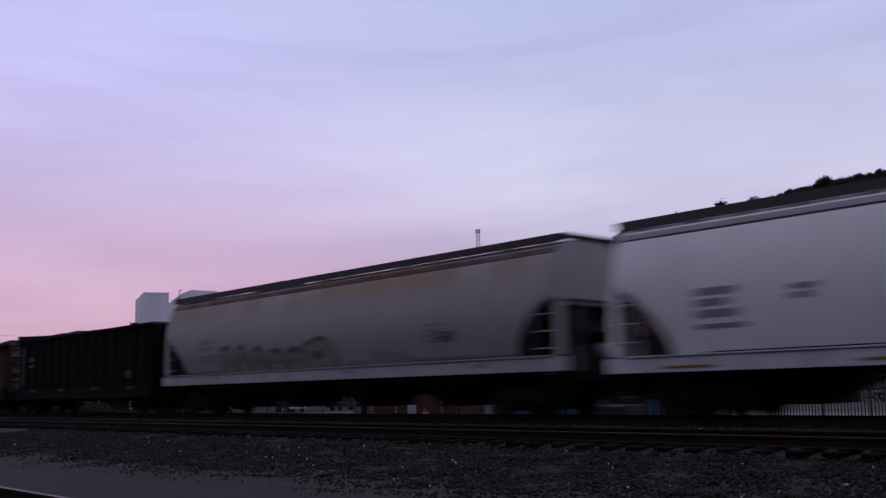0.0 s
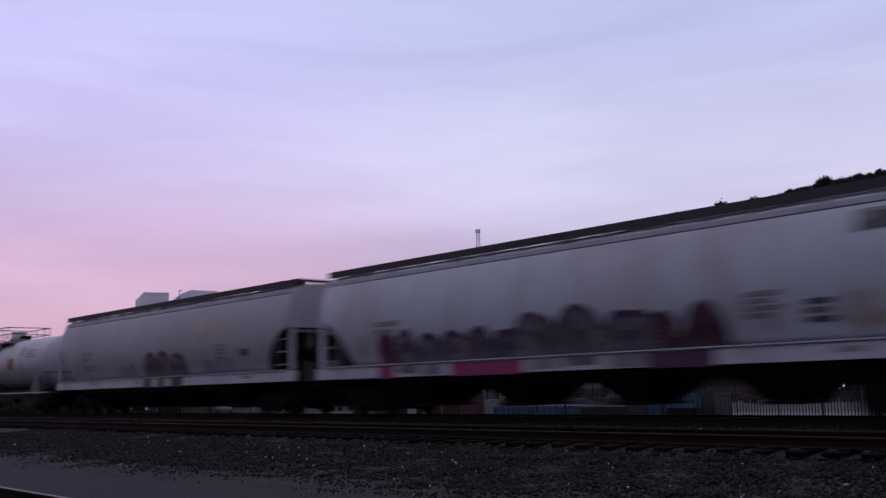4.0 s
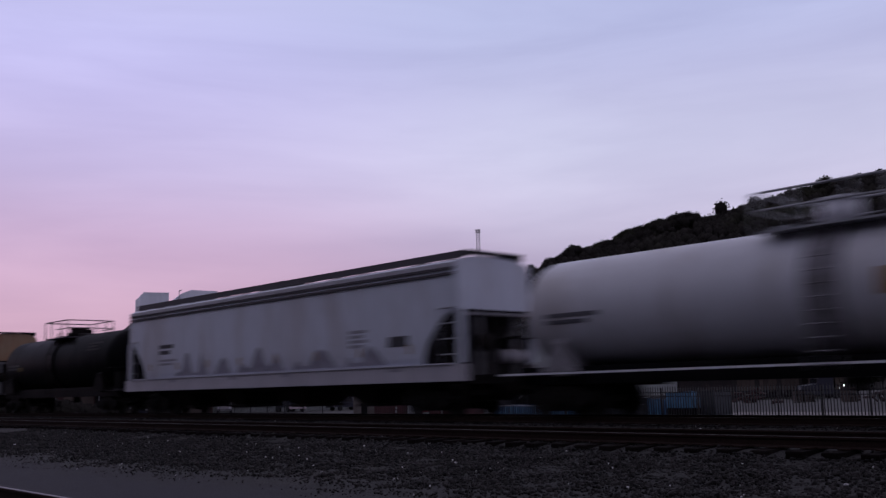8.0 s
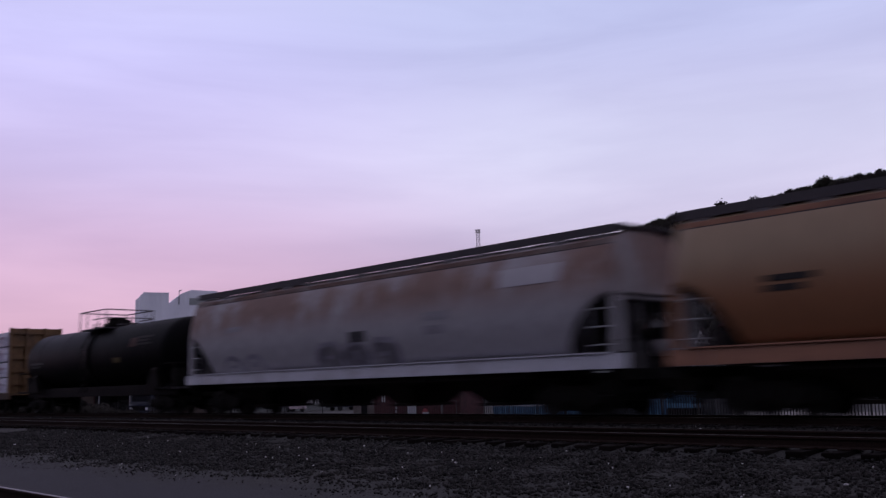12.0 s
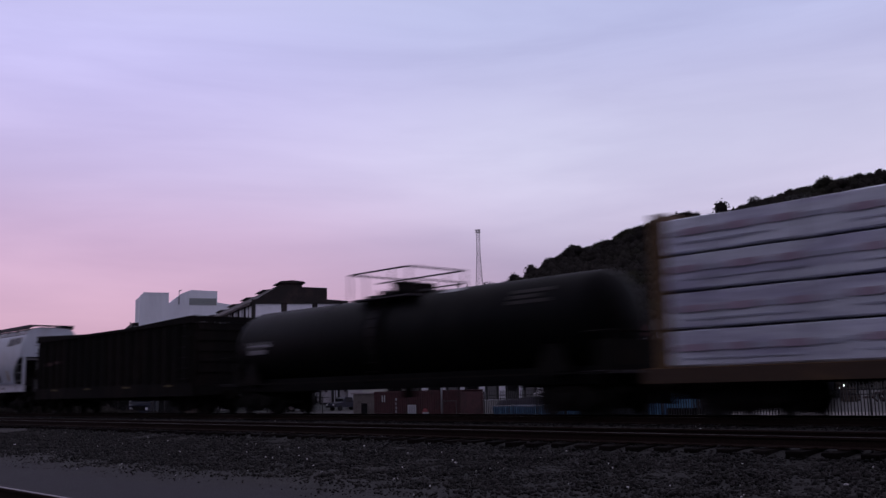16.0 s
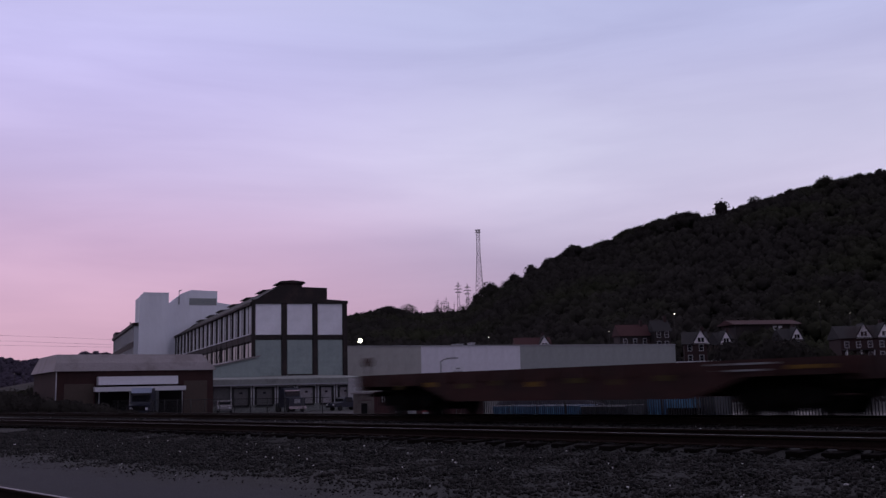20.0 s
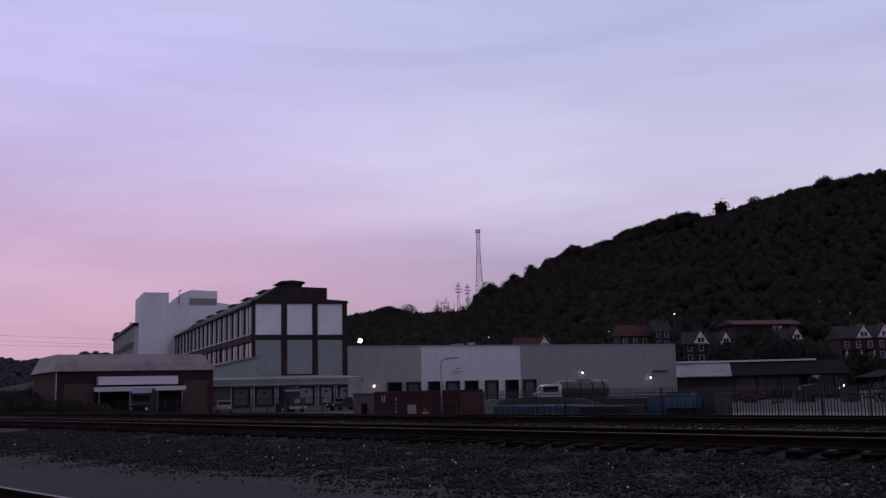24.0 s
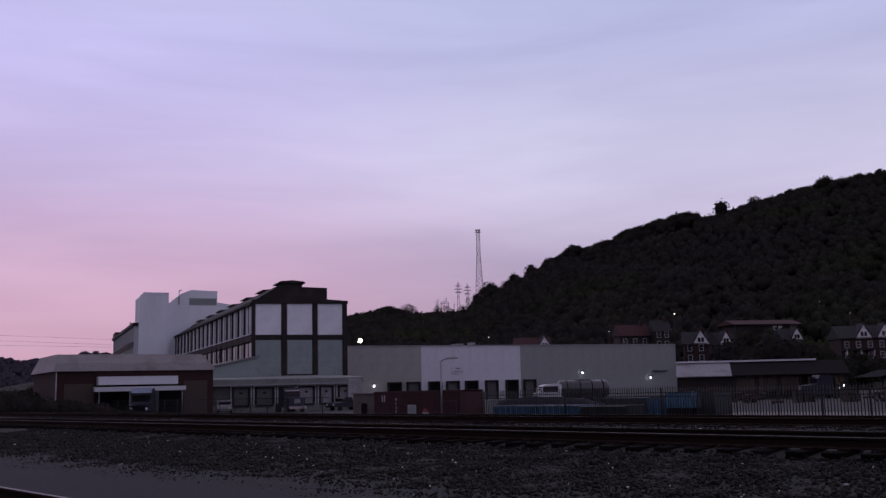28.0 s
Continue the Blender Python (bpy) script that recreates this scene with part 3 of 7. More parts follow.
def make_woods():
    rng = np.random.default_rng(7)
    slope, crest = [], []
    for i in range(13000):
        u, w = rng.uniform(-250, 360), rng.uniform(224, 570)
        if u > 0.6 * w + 20 or (w < 300 and u > 40 and rng.random() < 0.45) or u < -0.28 * w or (w < 262 and (u > 94 or 54 < u < 70)):
            continue
        r = rng.uniform(1.7, 3.6)
        slope.append((u, w, hill_height(u, w) - 1.5, r, 2.2 + r * rng.uniform(1.4, 2.2)))
    # the crest: full crowns up to the skyline, smaller ones between and before them
    u = -66.0
    while u < 395:
        r = rng.uniform(2.0, 3.6)
        h = r * rng.uniform(2.0, 2.6)
        crest.append((u, 592 + rng.uniform(-3, 3), skyline(u) - h + rng.uniform(-0.9, 0.35), r, h))
        u += r * rng.uniform(0.55, 0.85)
    for i in range(430):
        u, w = rng.uniform(-165, 400), rng.uniform(566, 588)
        r = rng.uniform(2.6, 4.6)
        h = r * rng.uniform(1.8, 2.4)
        crest.append((u, w, (skyline(u) if u > -68 else hill_height(u, w) + 6) - h - rng.uniform(2.0, 6.5), r, h))
    for i in range(420):
        u, w = rng.uniform(-60, 390), rng.uniform(560, 582)
        r = rng.uniform(2.8, 4.6)
        crest.append((u, w, skyline(u) - 2 * r - rng.uniform(5.5, 11), r, 2 * r))
    # a few round trees that stand out of the rest
    for u, top, r, h in ((-34, 53.0, 4.2, 8), (28.5, 66.4, 5.4, 15), (43.5, 71.0, 4.0, 9), (54.4, 76.2, 4.8, 10), (66, 80.6, 4.2, 9), (81, 88.0, 5.2, 9), (150, 107.6, 6.6, 14), (174.5, 114.2, 5.4, 14), (241, 128.0, 5.2, 10), (262, 129, 4.4, 8)):
        crest.append((u, 592, top - h, r, h))
    woods("hillside_woods", slope, M["leaf"], "dense dark autumn woods on the hillside", 11, 38, VIEW, leaf=(0.10, 0.20))
    woods("ridge_woods", crest, M["leaf"], "uneven line of trees along the ridge", 12, 230, VIEW, leaf=(0.06, 0.13))
    # thin, half bare crowns that the sky shows through
    bare = [(u, 590, top - h, r, h) for u, top, r, h in ((-22.5, 53.8, 4.6, 8), (-19, 51.6, 3.0, 6), (37.5, 66.4, 3.6, 8), (195, 115.6, 4.6, 6), (204, 115.0, 4.0, 5), (158, 106.9, 3.4, 5), (251, 126.4, 4.2, 6), (256, 127.2, 3.4, 6), (90, 87.0, 3.2, 5), (11, 52.5, 3.0, 7), (15, 57.5, 2.8, 10), (18.5, 56, 2.6, 9), (4, 50.5, 2.6, 5), (-4, 52, 3.2, 6), (1, 52.5, 2.6, 6))]
    woods("thin_trees", bare, M["bark"], "thin half-bare trees along the ridge", 14, 420, VIEW, core=0, leaf=(0.04, 0.08))
    low = []
    for i in range(34):
        u, w = rng.uniform(61, 84), rng.uniform(204, 226)
        low.append((u, w, YARD_Z - 0.5, rng.uniform(2.6, 4.2), rng.uniform(8.5, 13)))
    for i in range(16):
        u, w = rng.uniform(84, 97), rng.uniform(214, 232)
        low.append((u, w, YARD_Z - 0.5, rng.uniform(2.4, 3.6), rng.uniform(7, 9.5)))
    for i in range(14):
        low.append((rng.uniform(50, 62), 258 + 3 * rng.random(), hill_height(56, 260) - 1.0, rng.uniform(1.6, 2.6), rng.uniform(4.0, 6.5)))
    for i in range(14):
        u = rng.uniform(84, 104)
        low.append((u, 280, hill_height(u, 280) - 1.0, rng.uniform(2.0, 3.0), rng.uniform(6.0, 9.0)))
    woods("garden_trees", low, M["leaf"], "dark trees between the houses and the yard", 13, 330, VIEW)
    # thin bare stems and twigs that stand out of the crest
    bm = bmesh.new()
    for i in range(110):
        u, w = rng.uniform(-66, 390), rng.uniform(585, 600)
        z = skyline(u) - 7
        h = rng.uniform(6, 8.5)
        for j in range(4):
            lean = Vector((rng.normal(0, 1.3), rng.normal(0, 1.0), 0))
            tube(bm, (u, w, z + h * 0.3), Vector((u, w, z + h * rng.uniform(0.8, 1.05))) + lean, 0.08, 3, 0.02, caps=False)
        tube(bm, (u, w, z - 1), (u, w, z + h * 0.6), 0.18, 4, 0.1, caps=False)
    ob = new("ridge_stems", to_mesh("ridge_stems", bm, M["bark"]))
    ob.matrix_basis = VIEW
    tagged(ob, "bare stems and twigs along the ridge", "trees", kind="stuff")


def make_far_ridge():
    us = [-1500 + 30 * i for i in range(75)]

    def crest(u):
        return 56 + 9.5 * math.exp(-((u + 548) / 46) ** 2) + 5 * math.exp(-((u + 720) / 50) ** 2) + 2 * noise.noise((u * 0.03, 8.0, 0.0))
    verts, faces = [], []
    for u in us:
        c = crest(u)
        verts += [(u, 1150, YARD_Z - 0.5), (u, 1350, c * 0.62), (u, 1500, c), (u, 1700, c * 0.4)]
    for i in range(len(us) - 1):
        for j in range(3):
            a = i * 4 + j
            faces.append((a, a + 4, a + 5, a + 1))
    me = mesh_from("backdrop_ridge", verts, faces, M["hill_far_haze"])
    ob = new("backdrop_ridge", me)
    ob.matrix_basis = VIEW
    tagged(ob, "far wooded ridge across the valley", "hill", kind="structure")
    rng = np.random.default_rng(21)
    spots = []
    for i in range(1800):
        u = rng.uniform(-800, -420)
        k = rng.random()
        spots.append((u, 1500 - 320 * k, crest(u) * (1 - 0.80 * k) - 3, rng.uniform(3.5, 6.5), rng.uniform(7, 12)))
    woods("far_woods", spots, M["leaf_far_haze"], "far woods on the ridge across the valley", 22, 34, VIEW)
    bank = []
    for i in range(240):
        w = rng.uniform(150, 260)
        bank.append((rng.uniform(-0.52, -0.39) * w, w, YARD_Z - 1, rng.uniform(1.6, 2.8), rng.uniform(3.0, 6.2)))
    woods("river_bank_trees", bank, M["leaf"], "low dark trees along the far side of the tracks", 23, 120, VIEW)


def unseen_sky_block():
    """An unseen slope added behind the tracks to block low sky light; it closes the place."""
    verts, faces = [], []
    k = 40
    for i in range(k + 1):
        a = radians(200 + 140 * i / k)
        for r, z in ((120, -1), (165, 44), (235, 92), (330, 60)):
            verts.append((r * math.cos(a), r * math.sin(a), z + 6 * noise.noise((a * 3, z * 0.1, 1.0))))
    for i in range(k):
        for j in range(3):
            q = i * 4 + j
            faces.append((q, q + 4, q + 5, q + 1))
    me = mesh_from("backdrop_sky_block", verts, faces, M["hillside"])
    tagged(new("backdrop_sky_block", me), "unseen added slope that blocks low sky light behind the tracks", "hill", kind="structure")


make_ground()
unseen_sky_block()
make_hill()
make_woods()
make_far_ridge()


# ---------------------------------------------------------------- tracks
def rail_profile():
    return [(-0.070, 0), (0.070, 0), (0.070, 0.014), (0.010, 0.030), (0.010, 0.118), (0.036, 0.128), (0.036, 0.150), (0.030, 0.158),
            (-0.030, 0.158), (-0.036, 0.150), (-0.036, 0.128), (-0.010, 0.118), (-0.010, 0.030), (-0.070, 0.014)]


def make_track(y, top, label, bright=0.0, x0=-420, x1=160):
    """Two rails, one worn head coloured with the sky's gleam, on sleepers that are added last."""
    base = top - 0.16
    t = thing("railway_track", pose(0, y, base), label, "track", "railway tracks", "structure")
    for side in (-0.753, 0.753):
        # the same steel throughout: colour alone puts the gleam on one rail
        head = M["railtop_gleam"] if side == bright else M["rail_unlit"]
        bm = bmesh.new()
        prism(bm, [(side + a, b) for a, b in rail_profile()], x0, x1)
        rail = part("rail", bm, M["rail"], t)
        bm = boxes((x0, x1, side - 0.027, side + 0.027, 0.1585, 0.1615))
        part("rail_head", bm, head, rail, "worn running surface in its gleaming colour" if side == bright else "worn running surface coloured without the gleam")
    return t


track_train = make_track(TRAIN_Y, RAIL_Z, "main line track on dark ballast under the train")
track_near = make_track(NEAR_Y, RAIL_Z, "empty main line track on dark sleepers", -0.753)
track_front = make_track(FRONT_Y, 0.20, "side track sunk in pale gravel", 0.753, -120, 60)


# ---------------------------------------------------------------- mill yard
def panel_mesh(w, h, d, material, name="panel", edge=0.06):
    """A panel with a narrow bevelled edge, its back at y = 0."""
    bm = bmesh.new()
    e = edge
    a = [bm.verts.new(p) for p in ((0, 0, 0), (w, 0, 0), (w, 0, h), (0, 0, h))]
    b = [bm.verts.new(p) for p in ((e, -d, e), (w - e, -d, e), (w - e, -d, h - e), (e, -d, h - e))]
    bm.faces.new(b)
    bm.faces.new(a[::-1])
    for i in range(4):
        j = (i + 1) % 4
        bm.faces.new((a[i], a[j], b[j], b[i]))
    return to_mesh(name, bm, material)


def make_mill():
    L, W = 104.0, 15.35
    g = -YARD_Z
    mill = thing("mill_building", SITE @ pose(30.75, 149.45, YARD_Z), "long dark steel-framed mill hall with white panelled front", "building")
    # core walls and roof
    part("wall", boxes((0.15, W - 0.15, 0.15, L, 0, 15.4 + g)), M["mill_dark"], mill)
    bm = bmesh.new()
    prism_y(bm, [(-0.25, 15.35 + g), (3.6, 17.6 + g), (3.9, 17.95 + g), (12.05, 17.80 + g), (12.05, 15.95 + g), (W + 0.2, 15.75 + g), (W + 0.2, 15.3 + g), (-0.25, 15.1 + g)], -0.2, L)
    part("roof", bm, M["mill_dark"], mill, "dark stepped roof with a raised middle")
    vent = None
    for i in range(7):
        y = 1.6 + 13.8 * i
        bm = boxes((5.2, 8.4, y, y + 4.2, 17.9 + g, 18.65 + g))
        v = part("roof_vent", bm, M["mill_dark"], mill)
        bm = bmesh.new()
        prism_y(bm, [(4.55, 18.65 + g), (4.9, 18.95 + g), (6.8, 19.12 + g), (8.6, 18.95 + g), (8.95, 18.65 + g)], y - 0.3, y + 4.5)
        part("vent_cap", bm, M["mill_dark"], v)
    # front: three bays in two tiers, framed
    upper = panel_mesh(4.12, 5.03, 0.10, M["mill_white"])
    lower = panel_mesh(4.12, 5.80, 0.10, M["mill_green"])
    for x in (0.53, 5.55, 10.52):
        part("front_panel", upper, None, mill, "white front panel", pose(x, 0.10, 10.26 + g))
        part("front_panel", lower, None, mill, "grey-green front panel", pose(x, 0.10, 3.70 + g))
    for x0, x1 in ((-0.05, 0.45), (4.72, 5.48), (9.74, 10.45), (14.72, W + 0.05)):
        part("column", boxes((x0, x1, -0.14, 0.15, 0, 15.35 + g)), M["mill_dark"], mill)
    for z0, z1 in ((9.60, 10.20), (15.32, 15.80)):
        part("girder", boxes((0, W, -0.10, 0.149, z0 + g, z1 + g)), M["mill_dark"], mill)
    part("girder", boxes((5.50, 9.72, -0.08, 0.149, 3.72 + g, 4.12 + g)), M["mill_dark"], mill)
    # long side: bays of cream panels
    up = panel_mesh(4.62, 4.5, 0.08, M["mill_pale"])
    lo = panel_mesh(4.62, 4.9, 0.08, M["mill_cream"])
    turn = pose(0, 0, 0, 0, 0, -90)
    for i in range(20):
        y = 0.45 + 5.18 * (i + 1)
        part("side_panel", up, None, mill, at=Matrix.Translation((0.15, y - 0.28, 10.45 + g)) @ turn)
        part("side_panel", lo, None, mill, at=Matrix.Translation((0.15, y - 0.28, 4.2 + g)) @ turn)
        part("pilaster", boxes((-0.18, 0.149, y - 0.26, y + 0.26, 0, 15.2 + g)), M["mill_dark"], mill)
        part("mullion", boxes((-0.02, 0.149, y - 2.9, y - 2.75, 4.2 + g, 15.0 + g)), M["mill_dark"], mill)
    part("girder", boxes((-0.12, 0.149, 0.2, L, 9.35 + g, 10.35 + g)), M["mill_dark"], mill)
    part("eave_board", boxes((-0.4, 0.1, -0.2, L, 15.0 + g, 15.36 + g)), M["mill_dark"], mill)
    part("drip_strip", boxes((-0.26, -0.121, 0.2, L, 10.36 + g, 10.48 + g)), M["white_trim"], mill, "pale drip strip over the girder")
    # a fire stair on the side
    stair = rods(((-1.2, 21, 3 + g), (-1.2, 21, 9.4 + g), 0.07), ((-1.2, 24.5, 3 + g), (-1.2, 24.5, 9.4 + g), 0.07), ((-1.2, 21, 3.4 + g), (-1.2, 24.5, 6.2 + g), 0.07),
                 ((-1.2, 24.5, 6.2 + g), (-1.2, 21, 9.0 + g), 0.07), ((-0.1, 21, 6.2 + g), (-1.2, 21, 6.2 + g), 0.07), ((-0.1, 24.5, 9.0 + g), (-1.2, 24.5, 9.0 + g), 0.07))
    part("fire_stair", stair, M["mill_dark"], mill)


def make_towers():
    g = -YARD_Z
    t = thing("white_tower", SITE @ pose(22.3, 238.0, YARD_Z), "plain white clad hoist tower behind the mill", "building")
    bm = bmesh.new()
    prism_y(bm, [(0, 0), (6.6, 0), (6.6, 25.6 + g), (0.9, 25.6 + g), (0, 24.9 + g)], 0, 12)
    part("wall", bm, M["tower_white"], t)
    part("coping", boxes((0.8, 6.7, -0.08, 12.05, 25.6 + g, 25.75 + g)), M["tower_white"], t)
    t2 = thing("white_tower", SITE @ pose(29.0, 239.0, YARD_Z), "white clad headhouse with a grey louvre band", "building")
    bm = bmesh.new()
    prism_y(bm, [(-0.1, 0), (18.5, 0), (18.5, 21.5 + g), (16.0, 23.0 + g), (11.6, 23.6 + g), (11.6, 26.4 + g), (5.2, 26.6 + g), (2.9, 25.6 + g), (-0.1, 23.2 + g)], 0, 16)
    part("wall", bm, M["tower_white"], t2)
    lv = part("louvre", boxes((4.9, 11.4, -0.06, 0.02, 22.9 + g, 24.6 + g)), M["tower_grey"], t2)
    for i in range(6):
        part("slat", boxes((4.95, 11.35, -0.14, -0.05, 22.98 + g + 0.27 * i, 23.06 + g + 0.27 * i)), M["tower_grey"], lv)
    part("pipe", rods(((2.4, -0.3, 23 + g), (2.4, -0.3, 26.3 + g), 0.10), ((2.4, -0.3, 26.3 + g), (3.0, -0.3, 26.5 + g), 0.10)), M["galv"], t2)
    w = thing("mill_wing", SITE @ pose(21.3, 241.0, YARD_Z), "older pale mill wing with dark girders and mullions", "building")
    part("wall", boxes((0, 9, 0, 66, 0, 17.9 + g)), M["mill_pale"], w)
    part("roof", boxes((-0.4, 9.2, -0.3, 66.3, 17.9 + g, 18.7 + g)), M["mill_dark"], w)
    part("penthouse", boxes((-0.2, 6, 55, 65.5, 18.7 + g, 19.9 + g)), M["mill_dark"], w)
    part("roof_hut", boxes((2, 7, 18, 44, 18.7 + g, 19.8 + g)), M["mill_pale"], w)
    for y, top in ((22, 20.4), (48, 20.0)):
        part("pipe", rods(((1.0, y, 18.7 + g), (1.0, y, top + g), 0.12)), M["mill_dark"], w)
    for z in (12.9, 7.2):
        part("girder", boxes((-0.12, 0.05, 0.2, 66, z + g, z + 1.35 + g)), M["mill_dark"], w)
    for i in range(22):
        part("mullion", boxes((-0.09, 0.04, 1.0 + 3.0 * i, 1.35 + 3.0 * i, 8.55 + g, 17.85 + g)), M["mill_dark"], w)


def make_dock():
    g = -YARD_Z
    d = thing("loading_dock", SITE @ pose(22.4, 134.0, YARD_Z), "low loading dock with white-framed doors before the mill", "building")
    part("wall", boxes((0, 19.4, 0.2, 15.2, 0, 3.2 + g)), M["door_grey"], d)
    bm = bmesh.new()
    prism(bm, [(-0.5, 2.35 + g), (-0.5, 3.2 + g), (0.1, 3.35 + g), (15.3, 3.9 + g), (15.3, 3.2 + g), (0.1, 2.35 + g)], -0.4, 21.2)
    part("canopy_roof", bm, M["canopy"], d, "grey-green sloping canopy roof")
    part("gutter", boxes((-0.4, 21.2, -0.62, -0.502, 2.32 + g, 2.48 + g)), M["galv"], d)
    part("plinth", boxes((-0.3, 20.5, -0.12, 0.2, 0, 1.0)), M["canopy"], d)
    x = 2.4
    for i in range(6):
        w = (2.6, 2.8, 2.2, 2.5, 2.2, 2.4)[i]
        ob = part("dock_door", boxes((x + 0.3, x + w - 0.3, 0.02, 0.199, 1.0, 1.95 + g)), M["door_pale"] if i > 1 else M["door_grey"], d)
        part("dock_shelter", boxes((x, x + 0.3, -0.25, 0.19, 1.0, 2.15 + g), (x + w - 0.3, x + w, -0.25, 0.19, 1.0, 2.15 + g), (x + 0.3, x + w - 0.3, -0.25, 0.19, 1.95 + g, 2.15 + g)), M["rubber"], ob)
        part("door_window", boxes((x + w * 0.5 - 0.2, x + w * 0.5 + 0.2, 0.0, 0.019, 1.2 + g, 1.45 + g)), M["glass"], ob)
        part("door_frame", boxes((x - 0.14, x - 0.002, -0.1, 0.19, 1.0, 2.3 + g), (x + w + 0.002, x + w + 0.14, -0.1, 0.19, 1.0, 2.3 + g), (x, x + w, -0.1, 0.19, 2.152 + g, 2.27 + g)), M["white_trim"], ob)
        part("dock_bumper", boxes((x + 0.2, x + w - 0.2, -0.3, 0.01, 0.75, 1.0)), M["rubber"], ob)
        x += w + 0.55
    part("end_wall", boxes((18.9, 21.0, -0.6, 3.2, 0, 3.1 + g)), M["concrete"], d)
    lean = thing("lean_to", SITE @ pose(20.8, 142, YARD_Z), "pale lean-to along the mill's long side", "building")
    bm = bmesh.new()
    prism_y(bm, [(0, 0), (9.6, 0), (9.6, 6.6 + g), (0, 4.6 + g)], 0, 40)
    part("wall", bm, M["mill_green"], lean)
    bm = bmesh.new()
    prism_y(bm, [(-0.4, 4.55 + g), (9.7, 6.65 + g), (9.7, 6.85 + g), (-0.4, 4.75 + g)], -0.3, 40.3)
    part("roof", bm, M["metal_roof"], lean)


def make_brick_shed():
    g = -YARD_Z
    W, D = 19.2, 15.3
    s = thing("brick_shed", VIEW @ pose(-46.4, 115, YARD_Z, 0, 0, 32), "low dark brick shed under a pale metal roof", "building")
    part("wall", boxes((0, W, 0, D, 0, 4.45 + g)), M["brick"], s)
    bm = bmesh.new()
    e, h0, h1 = 0.35, 4.42 + g, 6.5 + g
    lo = [bm.verts.new(p) for p in ((-e, -e, h0), (W + e, -e, h0), (W + e, D + e, h0), (-e, D + e, h0))]
    mid = [bm.verts.new(p) for p in ((0.0, 0.35, h0 + 1.0), (W - 0.4, 0.35, h0 + 1.0), (W - 0.4, D - 0.35, h0 + 1.0), (0.0, D - 0.35, h0 + 1.0))]
    hi = [bm.verts.new(p) for p in ((0.3, 1.6, h1), (W - 1.0, 1.6, h1), (W - 1.0, D - 2.2, h1), (0.3, D - 2.2, h1))]
    for a, b in ((lo, mid), (mid, hi)):
        for i in range(4):
            j = (i + 1) % 4
            bm.faces.new((a[i], a[j], b[j], b[i]))
    bm.faces.new(hi)
    bm.faces.new(lo[::-1])
    roof = part("roof", bm, M["metal_roof"], s, "pale metal roof with standing seams")
    for i in range(19):
        x = 0.6 + i
        part("seam", rods(((x, -e, h0 + 0.02), (x, 0.36, h0 + 1.02), 0.012), ((x, 0.36, h0 + 1.02), (x, 1.6, h1 + 0.02), 0.012), seg=4), M["metal_roof"], roof)
    part("awning", boxes((4.7, 14.3, -1.2, -0.02, 2.72 + g, 3.72 + g)), M["white_trim"], s, "long white sign board awning")
    part("awning_lip", boxes((4.1, 15.0, -2.2, -1.21, 1.92 + g, 2.46 + g)), M["white_trim"], s)
    for x in (4.6, 8.2, 11.6, 14.6):
        part("awning_post", rods(((x, -2.0, 0), (x, -2.0, 1.95 + g), 0.05)), M["galv"], s)
    part("roller_door", boxes((1.0, 4.4, -0.06, 0.05, 0, 2.9 + g)), M["wood_grey"], s)
    part("roller_door", boxes((15.4, 18.4, -0.06, 0.05, 0, 3.1 + g)), M["wood_grey"], s)
    # flat near-black sheet stands for the shaded inside of the shed
    part("opening_shade", boxes((4.6, 15.2, -0.05, 0.05, 0, 2.6 + g)), M["shadow_in"], s)
    part("downpipe", rods(((0.05, -0.12, 0.2), (0.05, -0.12, 4.4 + g), 0.07)), M["trim_dim"], s)


